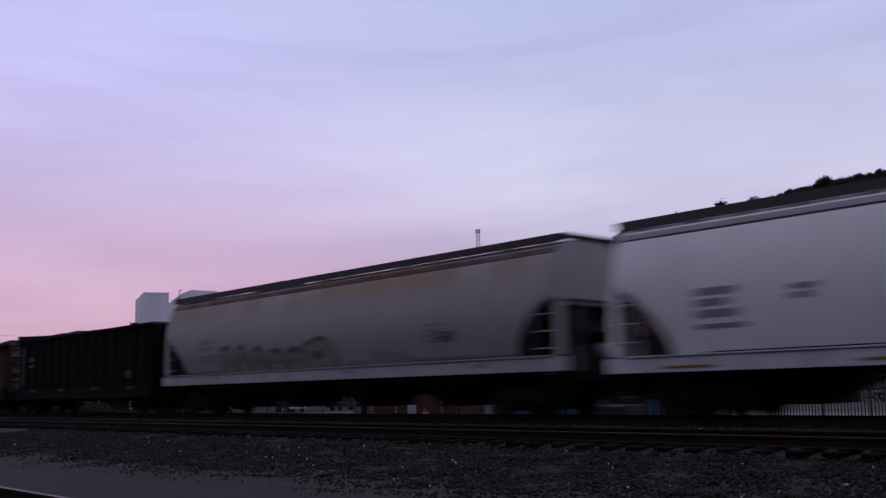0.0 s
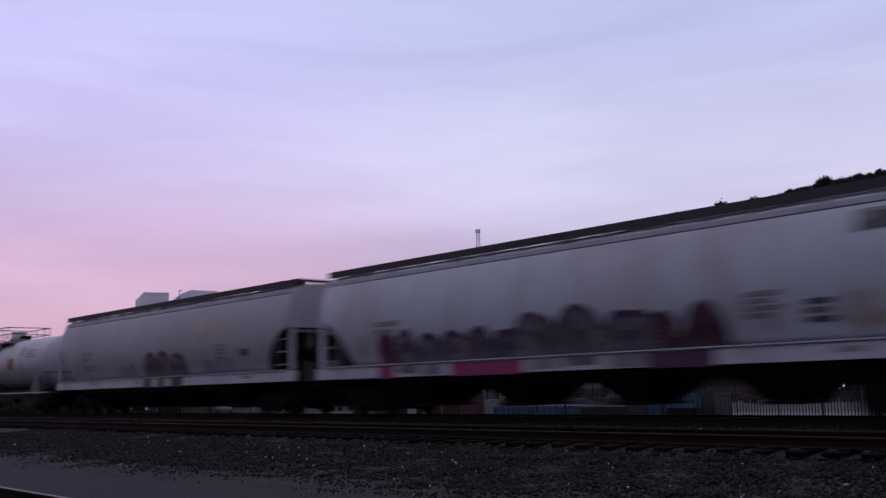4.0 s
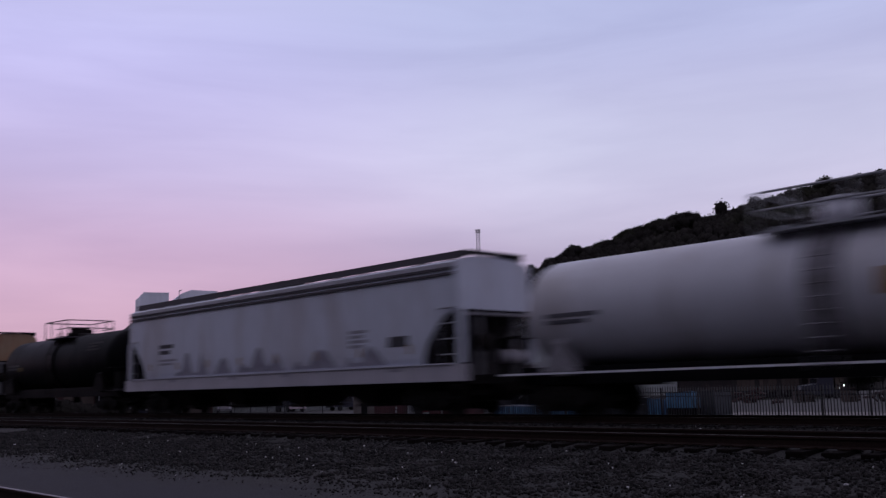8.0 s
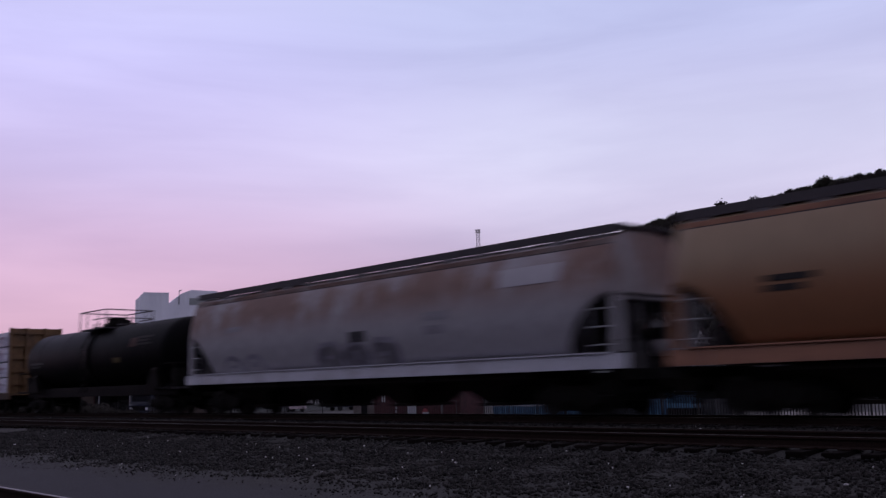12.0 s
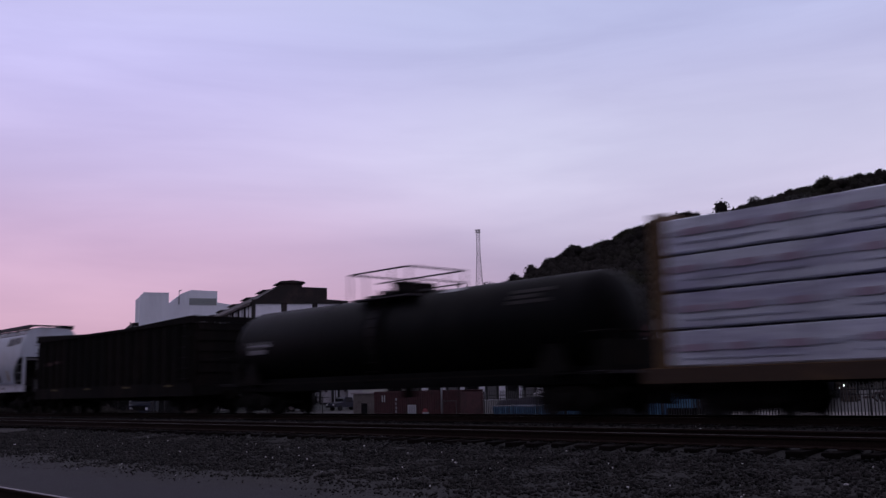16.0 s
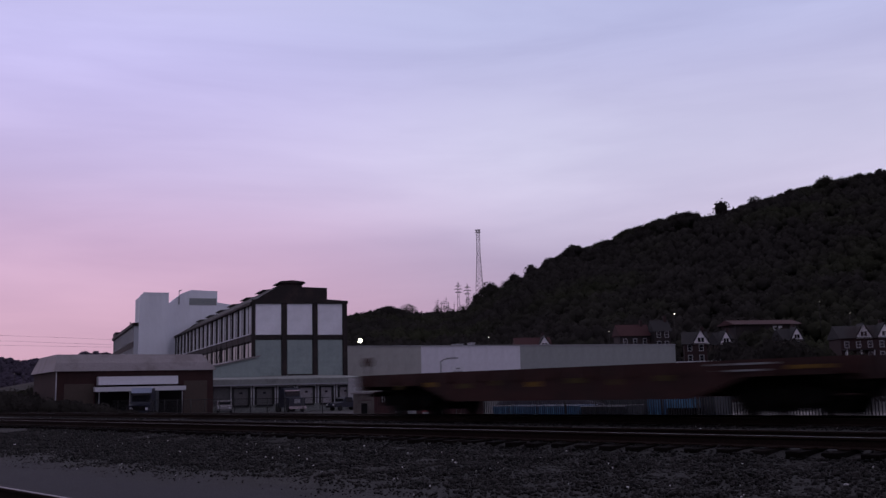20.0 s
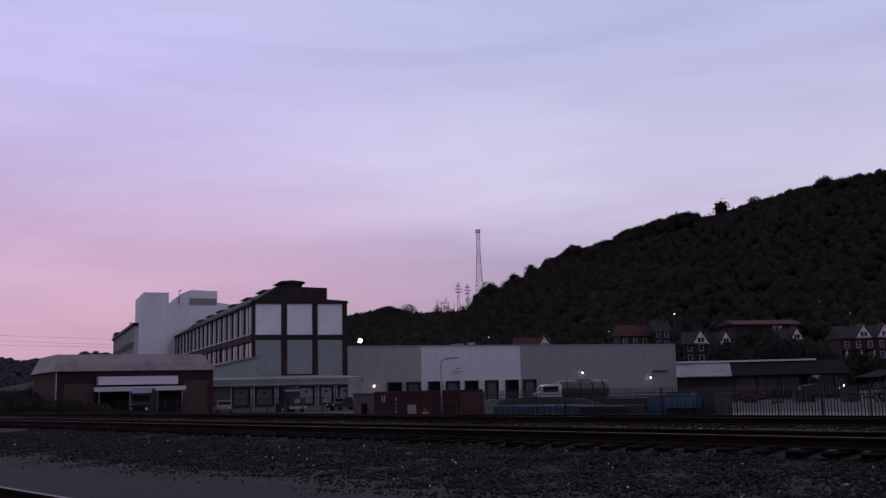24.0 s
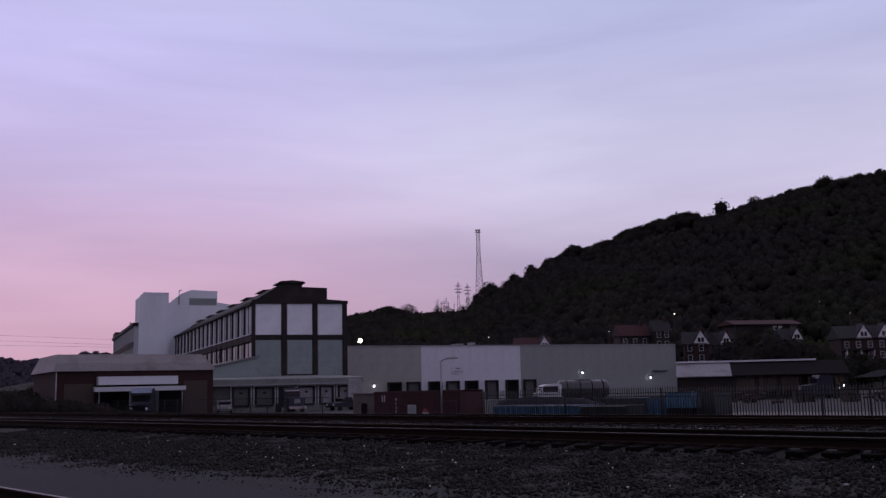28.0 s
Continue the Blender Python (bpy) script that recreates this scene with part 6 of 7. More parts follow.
def hopper(right, left, paint, sill, label, bays=4, side=round_side, eave=4.42, double_rail=False, drop=0.0, eave_paint=None, walk_up=0.34, sill_top=None, lip_gleam=None, under=None, shift=-0.25):
    car, half = new_car("covered_hopper", right, left, label, "hopper car")
    cut = 1.55
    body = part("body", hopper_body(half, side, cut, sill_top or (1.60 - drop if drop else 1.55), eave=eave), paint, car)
    body.data.materials.append(under or M["grime_shade"])
    # eaves moulding along the roof's edge, dark underneath
    for s in (-1, 1):
        e = side(eave)
        part("eave_rail", boxes((-half + 0.40, half - 0.40, s * e - 0.05, s * e + 0.05, eave - 0.09, eave + 0.03)), eave_paint or sill, car)
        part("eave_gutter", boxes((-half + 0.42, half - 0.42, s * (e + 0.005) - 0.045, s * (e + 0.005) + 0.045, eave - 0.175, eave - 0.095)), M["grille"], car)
        if double_rail:
            part("eave_gutter", boxes((-half + 0.42, half - 0.42, s * (e + 0.005) - 0.05, s * (e + 0.005) + 0.05, eave - 0.33, eave - 0.25)), M["grille"], car)
        # raised roofwalk on stands
        zt = eave + walk_up
        part("roofwalk", boxes((-half + 0.25, half - 0.25, s * 0.94 - 0.22, s * 0.94 + 0.22, zt, zt + 0.05)), M["grille"], car)
        part("roofwalk_edge", boxes((-half + 0.25, half - 0.25, s * 1.18 - 0.02, s * 1.18 + 0.02, zt - 0.155, zt + 0.06)), M["grille"], car)
        k = 15
        for i in range(k):
            x = -half + 0.9 + (2 * half - 1.8) * i / (k - 1)
            part("roofwalk_stand", boxes((x - 0.14, x + 0.14 + 0.2 * (i % 3 == 1), s * 1.165 - 0.03, s * 1.165 + 0.03, eave + 0.05, zt - 0.156)), M["post_grey"], car)
    for x in (-half + 0.45, half - 0.45):
        part("end_roofwalk", boxes((x - 0.28, x + 0.28, -1.16, 1.16, eave + walk_up, eave + walk_up + 0.045)), M["grille"], car)
    k = 5
    for i in range(k):
        x = -half + 2.4 + (2 * half - 4.8) * i / (k - 1)
        part("hatch_cover", boxes((x - 1.5, x + 1.5, -0.42, 0.42, eave + 0.24, eave + 0.32)), M["post_grey"], car)
    # side sills with an upper lip, whose caught light can be given as paler paint
    for s in (-1, 1):
        y = s * 1.50
        up = sill_top or (1.62 - drop if drop else 1.56)
        part("side_sill", boxes((-half, half, y - 0.06, y + 0.06, 1.14 - drop if drop else 1.19, up)), sill, car)
        part("sill_lip", boxes((-half + 0.5, half - 0.5, y - 0.11, y + 0.11, up + 0.005, up + 0.04)), lip_gleam or sill, car)
    # end frames: posts, ladders, platform and slanted braces
    for e in (-1, 1):
        xe = e * (half - 0.25)
        for s in (-1, 1):
            part("corner_post", boxes((xe - 0.12, xe + 0.12, s * 1.47 - 0.05, s * 1.47 + 0.05, up + 0.042, 3.10)), paint, car)
            ld = bmesh.new()
            for i in range(4):
                z = 1.78 + 0.45 * i
                tube(ld, (xe - e * 0.16, s * 1.56, z), (xe - e * 0.80, s * 1.56, z), 0.024, 5)
            tube(ld, (xe - e * 0.80, s * 1.56, 1.2), (xe - e * 0.80, s * 1.56, 3.2), 0.02, 5)
            part("ladder", ld, M["galv"], car, "pale ladder rungs")
            part("step", rods(((xe, s * 1.5, 1.12), (xe, s * 1.5, 0.55), 0.02), ((xe - e * 0.45, s * 1.5, 1.12), (xe - e * 0.45, s * 1.5, 0.55), 0.02), ((xe, s * 1.5, 0.55), (xe - e * 0.45, s * 1.5, 0.55), 0.02)), M["steel_dark"], car)
        for y in (-0.75, 0.75):
            part("end_brace", boxes((xe - 0.07, xe + 0.07, y - 0.07, y + 0.07, 1.15, 3.0)), M["post_dim"], car)
        # dark plates and blocks added to close the view through the end
        part("shear_plate", boxes((min(e * (half - 2.1), e * (half - 0.45)), max(e * (half - 2.1), e * (half - 0.45)), -0.03, 0.03, 1.19, 2.89)), M["post_dim"] if eave_paint else M["grime_shade"], car)
        part("brake_gear", boxes((min(e * (half - 1.15), e * (half - 0.42)), max(e * (half - 1.15), e * (half - 0.42)), -0.7, 0.75, 1.19, 1.95)), M["grime_shade"], car)
        part("end_gusset", boxes((min(e * (half - 1.5), e * (half - 0.28)), max(e * (half - 1.5), e * (half - 0.28)), 1.30, 1.34, 1.19, 2.3)), M["grime_shade"], car)
        part("end_beam", boxes((xe - 0.12, xe + 0.12, -1.42, 1.42, 2.90, 2.99)), M["post_grey"], car)
        part("end_platform", boxes((min(xe - e * 0.4, xe + e * 0.25), max(xe - e * 0.4, xe + e * 0.25), -1.44, 1.44, 1.10, 1.18)), M["steel_dark"], car)
        part("end_sill", boxes((xe + e * 0.1 - 0.12, xe + e * 0.1 + 0.12, -1.43, 1.43, 0.92, 1.10)), M["steel_dark"], car)
    bm = bmesh.new()
    lathe_x(bm, [(half - 0.02, 0.02), (half - 0.02, 0.28), (half + 0.03, 0.28), (half + 0.03, 0.02)], 16, -0.8, 2.1)
    part("brake_wheel", bm, M["steel_dark"], car)
    part("air_reservoir", rods(((half - 0.42, 0.25, 1.72), (half - 0.42, 0.35, 1.72), 0.16), ((half - 0.42, 0.35, 1.72), (half - 0.42, 1.2, 1.72), 0.22), ((half - 0.42, 1.2, 1.72), (half - 0.42, 1.3, 1.72), 0.16), seg=12), M["pale_grey"], car, "pale air reservoir on the end platform")
    part("reservoir_bracket", boxes((half - 0.50, half - 0.34, 0.45, 0.55, 1.18, 1.55), (half - 0.50, half - 0.34, 1.0, 1.1, 1.18, 1.55)), M["steel_dark"], car)
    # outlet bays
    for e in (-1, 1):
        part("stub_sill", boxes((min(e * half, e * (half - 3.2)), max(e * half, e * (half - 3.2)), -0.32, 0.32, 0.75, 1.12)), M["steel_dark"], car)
    span = 2 * (half - 2.9)
    for i in range(bays):
        x = -half + 2.9 + shift + span * (i + 0.5) / bays
        w = span / bays
        bm = bmesh.new()
        rings = [[bm.verts.new((x + sx * a, sy * b, z)) for sx, sy in ((-1, -1), (1, -1), (1, 1), (-1, 1))]
                 for a, b, z in ((w * 0.49, 1.42, 1.60), (w * 0.48, 1.40, 1.02), (w * 0.23, 1.25, 0.86), (w * 0.09, 0.85, 0.38))]
        for upper, lower in zip(rings, rings[1:]):
            for q in range(4):
                bm.faces.new((upper[q], upper[(q + 1) % 4], lower[(q + 1) % 4], lower[q]))
        bm.faces.new(rings[-1][::-1])
        bm.faces.new(rings[0])
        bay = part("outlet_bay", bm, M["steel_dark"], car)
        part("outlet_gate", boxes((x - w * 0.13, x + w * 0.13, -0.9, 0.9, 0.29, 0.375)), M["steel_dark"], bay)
    running_gear(car, half, half - 2.15)
    return car, half


def body_marks(car, half, side, logo=False, seed=1, dark="ink_soft"):
    """Small stencils near both ends, as every car carries."""
    stencil(car, side, -half + 3.2, 2.75, 1.2, 0.16, 2, M[dark], "faded stencil rows")
    stencil(car, side, -half + 3.2, 2.2, 1.5, 0.10, 2, M["ink_soft"])
    stencil(car, side, half - 5.4, 2.62, 0.9, 0.10, 4, M["ink_soft"])
    for x, w in ((-half + 4.2, 0.45), (-half + 9.0, 0.30), (1.6, 0.40), (half - 3.4, 0.55)):
        part("lettering", boxes((x, x + w, -1.568, -1.562, 1.34, 1.46)), M["ink_soft"], car)
    k = 8
    for i in range(k):
        x = -half + 2.3 + (2 * half - 4.8) * i / (k - 1)
        part("reflector", skin_patch(side, x, x + 0.14, lambda q: 1.86, lambda q: 2.14, 1, 0.020), M["yellow_faded"], car, "faded amber reflector strip" if i == 0 else "")
    if logo:
        part("logo_block", skin_patch(side, half - 2.9, half - 0.85, lambda q: 3.72 + 0.05 * (q - half + 3), lambda q: 4.20, 4, 0.008), M["ink_soft"], car, "grey plain emblem field")
        for x0, x1, z0, z1 in ((2.8, 2.4, 3.76, 3.94), (2.6, 1.9, 3.76, 4.12), (1.8, 1.3, 3.86, 4.16), (1.2, 0.95, 3.84, 4.14)):
            part("logo_block", skin_patch(side, half - x0, half - x1, lambda q, z=z0: z, lambda q, z=z1: z, 3, 0.012), M["ink_mid"], car, "dark plain emblem block")


R, F = round_side, flat_side
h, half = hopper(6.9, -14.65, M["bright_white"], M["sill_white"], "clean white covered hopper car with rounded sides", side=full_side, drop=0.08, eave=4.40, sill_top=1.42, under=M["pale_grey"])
stencil(h, full_side, -half + 2.6, 2.75, 1.05, 0.16, 3, M["ink_soft"], "grey stencil rows")
stencil(h, full_side, -half + 2.6, 2.0, 1.2, 0.10, 1, M["ink_soft"])
stencil(h, full_side, -half + 4.9, 2.7, 0.6, 0.12, 2, M["ink_soft"])
part("reflector", boxes((-half + 1.6, -half + 3.0, -1.575, -1.562, 1.14, 1.20)), M["yellow"], h)
part("reflector", boxes((-half + 6.2, -half + 7.2, -1.575, -1.562, 1.16, 1.22)), M["yellow"], h)

h, half = hopper(-15.93, -37.92, M["dust_grey"], M["pale_grey"], "grey covered hopper with rusty eaves and faint graffiti", eave_paint=M["rust_eave"])
body_marks(h, half, R)
spray_letters(h, R, -half + 4.6, -half + 10.2, 1.58, 2.75, M["tag_olive"], 5, 5, "faint olive spray-painted letters", "tag_moss", 0.98)
spray_letters(h, R, -half + 10.1, -half + 12.4, 1.58, 2.80, M["tag_olive"], 7, 1, "round olive spray-painted letter", "tag_moss", 1.0)
smudge(h, R, half - 9.2, half - 6.0, 1.6, 2.2, M["tag_smoke"], 61, "worn grey spray paint")
stencil(h, R, half - 5.0, 2.15, 0.8, 0.30, 1, M["ink_mid"])

h, half = hopper(-74.45, -95.84, M["white_grey"], M["sill_white"], "pale covered hopper with purple and magenta graffiti")
body_marks(h, half, R, logo=True)
part("paint_patch", skin_patch(R, -half + 2.25, -half + 2.75, lambda q: 1.70, lambda q: 2.55, 3), M["cream_patch"], h, "faded cream patch")
spray_letters(h, R, -half + 3.2, -half + 4.2, 1.58, 2.70, M["tag_magenta"], 17, 1, "magenta spray-painted letter", "tag_maroon", 1.0, 1.0)
spray_letters(h, R, -half + 4.0, -half + 9.2, 1.58, 2.72, M["tag_purple"], 15, 5, "purple-rimmed grey spray-painted letters", "tag_grey", 1.16)
spray_letters(h, R, -half + 9.0, -half + 13.6, 1.58, 3.02, M["tag_purple"], 16, 3, "grey letters with a dark purple rim", "tag_grey", 1.16)
spray_letters(h, R, -half + 13.3, -half + 15.4, 1.58, 2.72, M["tag_purple"], 18, 2, "purple spray-painted letters", "tag_maroon", 1.05, 1.0)
stencil(h, R, half - 4.0, 2.35, 0.6, 0.12, 3, M["ink_mid"])
part("paint_patch", skin_patch(R, half - 3.1, half - 2.55, lambda q: 1.75, lambda q: 2.55, 3), M["cream_patch"], h, "faded cream patch")
for x0, x1, z0, key in ((3.3, 4.1, 1.15, "tag_magenta"), (4.4, 5.2, 1.28, "tag_grey"), (5.5, 6.3, 1.22, "tag_smoke"), (6.6, 9.4, 1.15, "tag_magenta"), (9.7, 10.6, 1.25, "tag_smoke"), (10.8, 11.9, 1.30, "tag_grey"), (12.3, 13.4, 1.22, "tag_smoke"), (13.6, 15.1, 1.16, "tag_purple")):
    part("graffiti_band", boxes((-half + x0, -half + x1, -1.572, -1.563, z0, 1.53)), M[key], h, "spray paint on the sill")

h, half = hopper(-97.16, -118.4, M["pale_grey"], M["sill_white"], "dull pale grey covered hopper with small tags")
body_marks(h, half, R)
spray_letters(h, R, -half + 9.6, -half + 13.3, 1.58, 2.72, M["tag_maroon"], 25, 3, "dull maroon spray-painted tag", "tag_grey", 1.12, 0.8)
spray_letters(h, R, -half + 7.4, -half + 8.9, 1.72, 2.30, M["tag_smoke"], 26, 2, "small smoky tag", "tag_faint")
spray_letters(h, R, -half + 14.6, -half + 17.2, 1.68, 2.20, M["tag_smoke"], 27, 3, "small smoky tag", "tag_faint")
part("paint_patch", skin_patch(R, half - 7.2, half - 4.6, lambda q: 3.15, lambda q: 3.85 + 0.1 * math.sin(2 * q)), M["cream_patch"], h, "faded cream patch")
stencil(h, R, half - 3.6, 2.2, 0.6, 0.26, 1, M["ink_mid"])

h, half = hopper(-157.6, -179.45, M["white_grey"], M["pale_grey"], "plain grey flat-sided covered hopper with faded tags", 4, F, 4.41, True, 0.13, walk_up=0.35, lip_gleam=M["sill_white"], shift=-0.45)
body_marks(h, half, F, dark="ink")
for k, (a, b) in enumerate(((4.6, 7.2), (7.8, 9.0), (9.4, 12.6), (13.2, 15.6), (16.2, 18.2))):
    smudge(h, F, -half + a, -half + b, 1.58, 2.42, M["tag_smoke"], 35 + k, "worn smoky spray paint")
stencil(h, F, half - 3.4, 2.1, 0.9, 0.32, 1, M["ink"])

h, half = hopper(-197.9, -219.9, M["orange"], M["orange_sill"], "faded orange rust-washed covered hopper", eave=4.46, walk_up=0.29)
stencil(h, R, -half + 2.6, 2.9, 1.1, 0.14, 2, M["grime_shade"], "faded stencil rows")
stencil(h, R, half - 10.4, 2.45, 0.75, 0.34, 1, M["ink_soft"])
part("paint_patch", skin_patch(R, half - 3.9, half - 2.7, lambda q: 1.70, lambda q: 2.20 + 0.1 * math.sin(q * 3)), M["post_dim"], h, "dull grey primer patch")

h, half = hopper(-221.1, -242.85, M["rust_white"], M["sill_white"], "rust-streaked white covered hopper", eave_paint=M["rust_eave"])
stencil(h, R, -half + 3.2, 3.1, 1.0, 0.2, 1, M["ink_soft"])
spray_letters(h, R, -half + 2.8, -half + 5.6, 1.58, 2.45, M["tag_smoke"], 45, 2, "smoky spray-painted tag", "rust_white", 1.0)
spray_letters(h, R, -half + 8.8, -half + 13.4, 1.58, 2.62, M["tag_smoke"], 46, 3, "smoky spray-painted tag", "tag_grey", 1.05)
stencil(h, R, half - 10.9, 2.35, 0.85, 0.34, 1, M["ink"])
stencil(h, R, half - 7.2, 2.8, 1.0, 0.26, 2, M["ink_soft"])
part("paint_patch", skin_patch(R, half - 4.2, half - 2.0, lambda q: 3.5, lambda q: 4.0, 4), M["pale_grey"], h, "fresh white paint patch")

h, half = hopper(-330.1, -352.0, M["white_grey"], M["sill_white"], "clean white covered hopper with a dark emblem", eave=4.45)
body_marks(h, half, R, logo=True, dark="ink")
part("paint_patch", skin_patch(R, half - 2.75, half - 2.4, lambda q: 1.8, lambda q: 2.4, 3), M["cream_patch"], h, "faded orange patch")
part("logo_block", skin_patch(R, half - 4.5, half - 3.8, lambda q: 1.75, lambda q: 2.15, 3), M["ink_mid"], h, "dark plain emblem block")
stencil(h, R, -half + 8.6, 2.55, 1.8, 0.13, 3, M["ink_soft"])
stencil(h, R, -half + 12.4, 2.45, 0.8, 0.30, 1, M["ink_mid"])
stencil(h, R, half - 7.4, 2.3, 1.2, 0.10, 3, M["ink_soft"])


# ---------------------------------------------------------------- tank cars
def tank_car(right, left, paint, label, white, r=1.46, mid=2.72, shell_cut=0.5, cage=True):
    car, half = new_car("tank_car", right, left, label, "tank car")
    hs = half - shell_cut
    bm = bmesh.new()
    rows = []
    for i in range(7):
        a = radians(90 - 15 * i)
        rows.append((-hs + 0.75 * (1 - math.sin(a)), r * max(0.03, math.cos(a))))
    lathe_x(bm, rows + [(-x, rr) for x, rr in reversed(rows)], 40, 0, mid)
    shell = part("tank_shell", bm, paint, car)
    for x in (-hs * 0.72, -hs * 0.36, 0.0, hs * 0.36, hs * 0.72):
        bm = bmesh.new()
        lathe_x(bm, [(x - 0.03, r - 0.02), (x - 0.03, r + 0.008), (x + 0.03, r + 0.008), (x + 0.03, r - 0.02)], 40, 0, mid)
        part("weld_band", bm, paint, shell)
    # ladder wrap and top platform with its railing
    top = mid + r
    for s in (-1, 1):
        lad = bmesh.new()
        for dx in (-0.28, 0.28):
            tube(lad, (dx, s * (r + 0.10), 1.0), (dx, s * (r + 0.10), mid + 0.4), 0.03, 5)
            tube(lad, (dx, s * (r + 0.10), mid + 0.4), (dx, s * 0.95, top + 0.15), 0.03, 5)
        for i in range(9):
            z = 1.1 + 0.28 * i
            tube(lad, (-0.28, s * (r + 0.10), z), (0.28, s * (r + 0.10), z), 0.02, 5)
        part("ladder", lad, M["post_grey"] if white else M["steel_dark"], car)
    bm = bmesh.new()
    lathe_x(bm, [(-0.42, r - 0.02), (-0.42, r + 0.014), (0.42, r + 0.014), (0.42, r - 0.02)], 40, 0, mid)
    part("centre_band", bm, M["post_grey"] if white else paint, car, "grimy band under the manway")
    bm = boxes((-1.5, 1.5, -1.2, -0.5, top - 0.16, top - 0.11), (-1.5, 1.5, 0.5, 1.2, top - 0.16, top - 0.11), (-1.5, -1.0, -0.5, 0.5, top + 0.02, top + 0.07), (1.2, 1.5, -0.5, 0.5, top + 0.02, top + 0.07))
    part("platform", bm, M["galv"] if white else M["grille"], car)
    if cage:
        rail = bmesh.new()
        zt = top + 0.74
        cx = 1.5
        corners = [(-cx, -1.2), (cx, -1.2), (cx, 1.2), (-cx, 1.2)]
        for i in range(4):
            (x0, y0), (x1, y1) = corners[i], corners[(i + 1) % 4]
            tube(rail, (x0, y0, zt), (x1, y1, zt), 0.030, 5)
            if white or i == 1:
                tube(rail, (x0, y0, top + 0.35), (x1, y1, top + 0.35), 0.025, 5)
            elif i != 3:
                tube(rail, (max(x0, 0.0) if i == 0 else x0, y0, top + 0.32), (x1 if i == 0 else max(x1, 0.0), y1, top + 0.32), 0.025, 5)
            tube(rail, (x0, y0, top - 0.15), (x0, y0, zt), 0.030, 5)
        for x in (-0.65, 0.65):
            for y in (-1.25, 1.25):
                tube(rail, (x, y * 0.96, top - 0.15), (x, y * 0.96, zt), 0.025, 5)
        part("railing", rail, M["galv"] if white else M["grille"], car, "thin pipe railing round the manway")
    if not white:
        part("manway", rods(((0, 0, top - 0.1), (0, 0, top + 0.36), 0.42), ((0, 0, top + 0.36), (0, 0, top + 0.42), 0.46), seg=16), M["steel_dark"], car)
    if white:
        part("valve_housing", rods(((-0.1, 0, top - 0.05), (-0.1, 0, top + 0.50), 0.42), ((-0.1, 0, top + 0.50), (-0.1, 0, top + 0.57), 0.46), seg=20), M["tank_white"], car, "white valve housing")
    part("valve_box", boxes((0.75, 1.15, -0.25, 0.25, top - 0.05, top + 0.30)), M["steel_dark"], car)
    part("valve_box", boxes((-1.1, -0.8, -0.2, 0.2, top - 0.05, top + 0.22)), M["steel_dark"], car)
    # saddles, stub sills, walkways along both sides
    for e in (-1, 1):
        xb = e * (half - 2.05)
        bm = bmesh.new()
        prism(bm, [(-1.38, 1.05), (1.38, 1.05), (1.38, 1.9), (1.2, mid - 0.6), (-1.2, mid - 0.6), (-1.38, 1.9)], xb - 0.22, xb + 0.22)
        part("saddle", bm, M["post_grey"] if white else M["steel_dark"], car)
        part("stub_sill", boxes((min(e * half, e * (half - 4.2)), max(e * half, e * (half - 4.2)), -0.33, 0.33, 0.78, 1.12)), M["steel_dark"], car)
        part("end_platform", boxes((min(e * half, e * (half - 0.9)), max(e * half, e * (half - 0.9)), -1.5, 1.5, 1.08, 1.16)), M["grille"], car)
        for s in (-1, 1):
            bm = bmesh.new()
            prism_y(bm, [(xb - 0.60, 1.17), (xb + 0.60, 1.17), (xb + 0.35, 1.75), (xb - 0.25, 1.75)], s * 1.40 - 0.02, s * 1.40 + 0.02)
            part("saddle_plate", bm, M["post_grey"] if white else M["steel_dark"], car)
        if not white:
            part("head_brace", boxes((min(e * (half - 0.85), e * (half - 0.40)), max(e * (half - 0.85), e * (half - 0.40)), -1.15, 1.15, 1.17, 1.95)), M["steel_dark"], car)
        rl = bmesh.new()
        xe = e * (half - 0.08)
        for y in (-1.45, 1.45):
            tube(rl, (xe, y, 0.5), (xe, y, 2.15), 0.025, 5)
            tube(rl, (xe, y, 2.15), (xe - e * 0.8, y, 2.15), 0.022, 5)
        tube(rl, (xe, -1.45, 2.15), (xe, 1.45, 2.15), 0.025, 5)
        part("end_railing", rl, M["steel_dark"], car)
    for s in (-1, 1):
        part("side_rail", boxes((-half, half, s * 1.50 - 0.03, s * 1.50 + 0.03, 1.10, 1.15)), M["white_trim"] if white else M["steel_dark"], car, "thin bright side rail" if white else "")
    part("underframe", boxes((-half + 0.4, half - 0.4, -1.10, 1.10, 0.84, 1.30)), M["tank_black"], car)
    running_gear(car, half, half - 1.8)
    part("outlet_valve", rods(((0, 0, 0.55), (0, 0, mid - r + 0.05), 0.20), seg=10), M["steel_dark"], car)

    def skin(z):
        q = max(-1.0, min(1.0, (z - mid) / r))
        return r * math.sqrt(max(0.0, 1 - q * q))
    ink = M["ink_mid"] if white else M["dull_white"]
    stencil(car, skin, -hs + 1.2, 2.55, 1.7, 0.11, 2, ink, "stencil rows on the shell")
    stencil(car, skin, hs - 3.2, 3.35, 1.5, 0.10, 3, M["ink_soft"] if white else M["grime_shade"])
    return car, half, skin


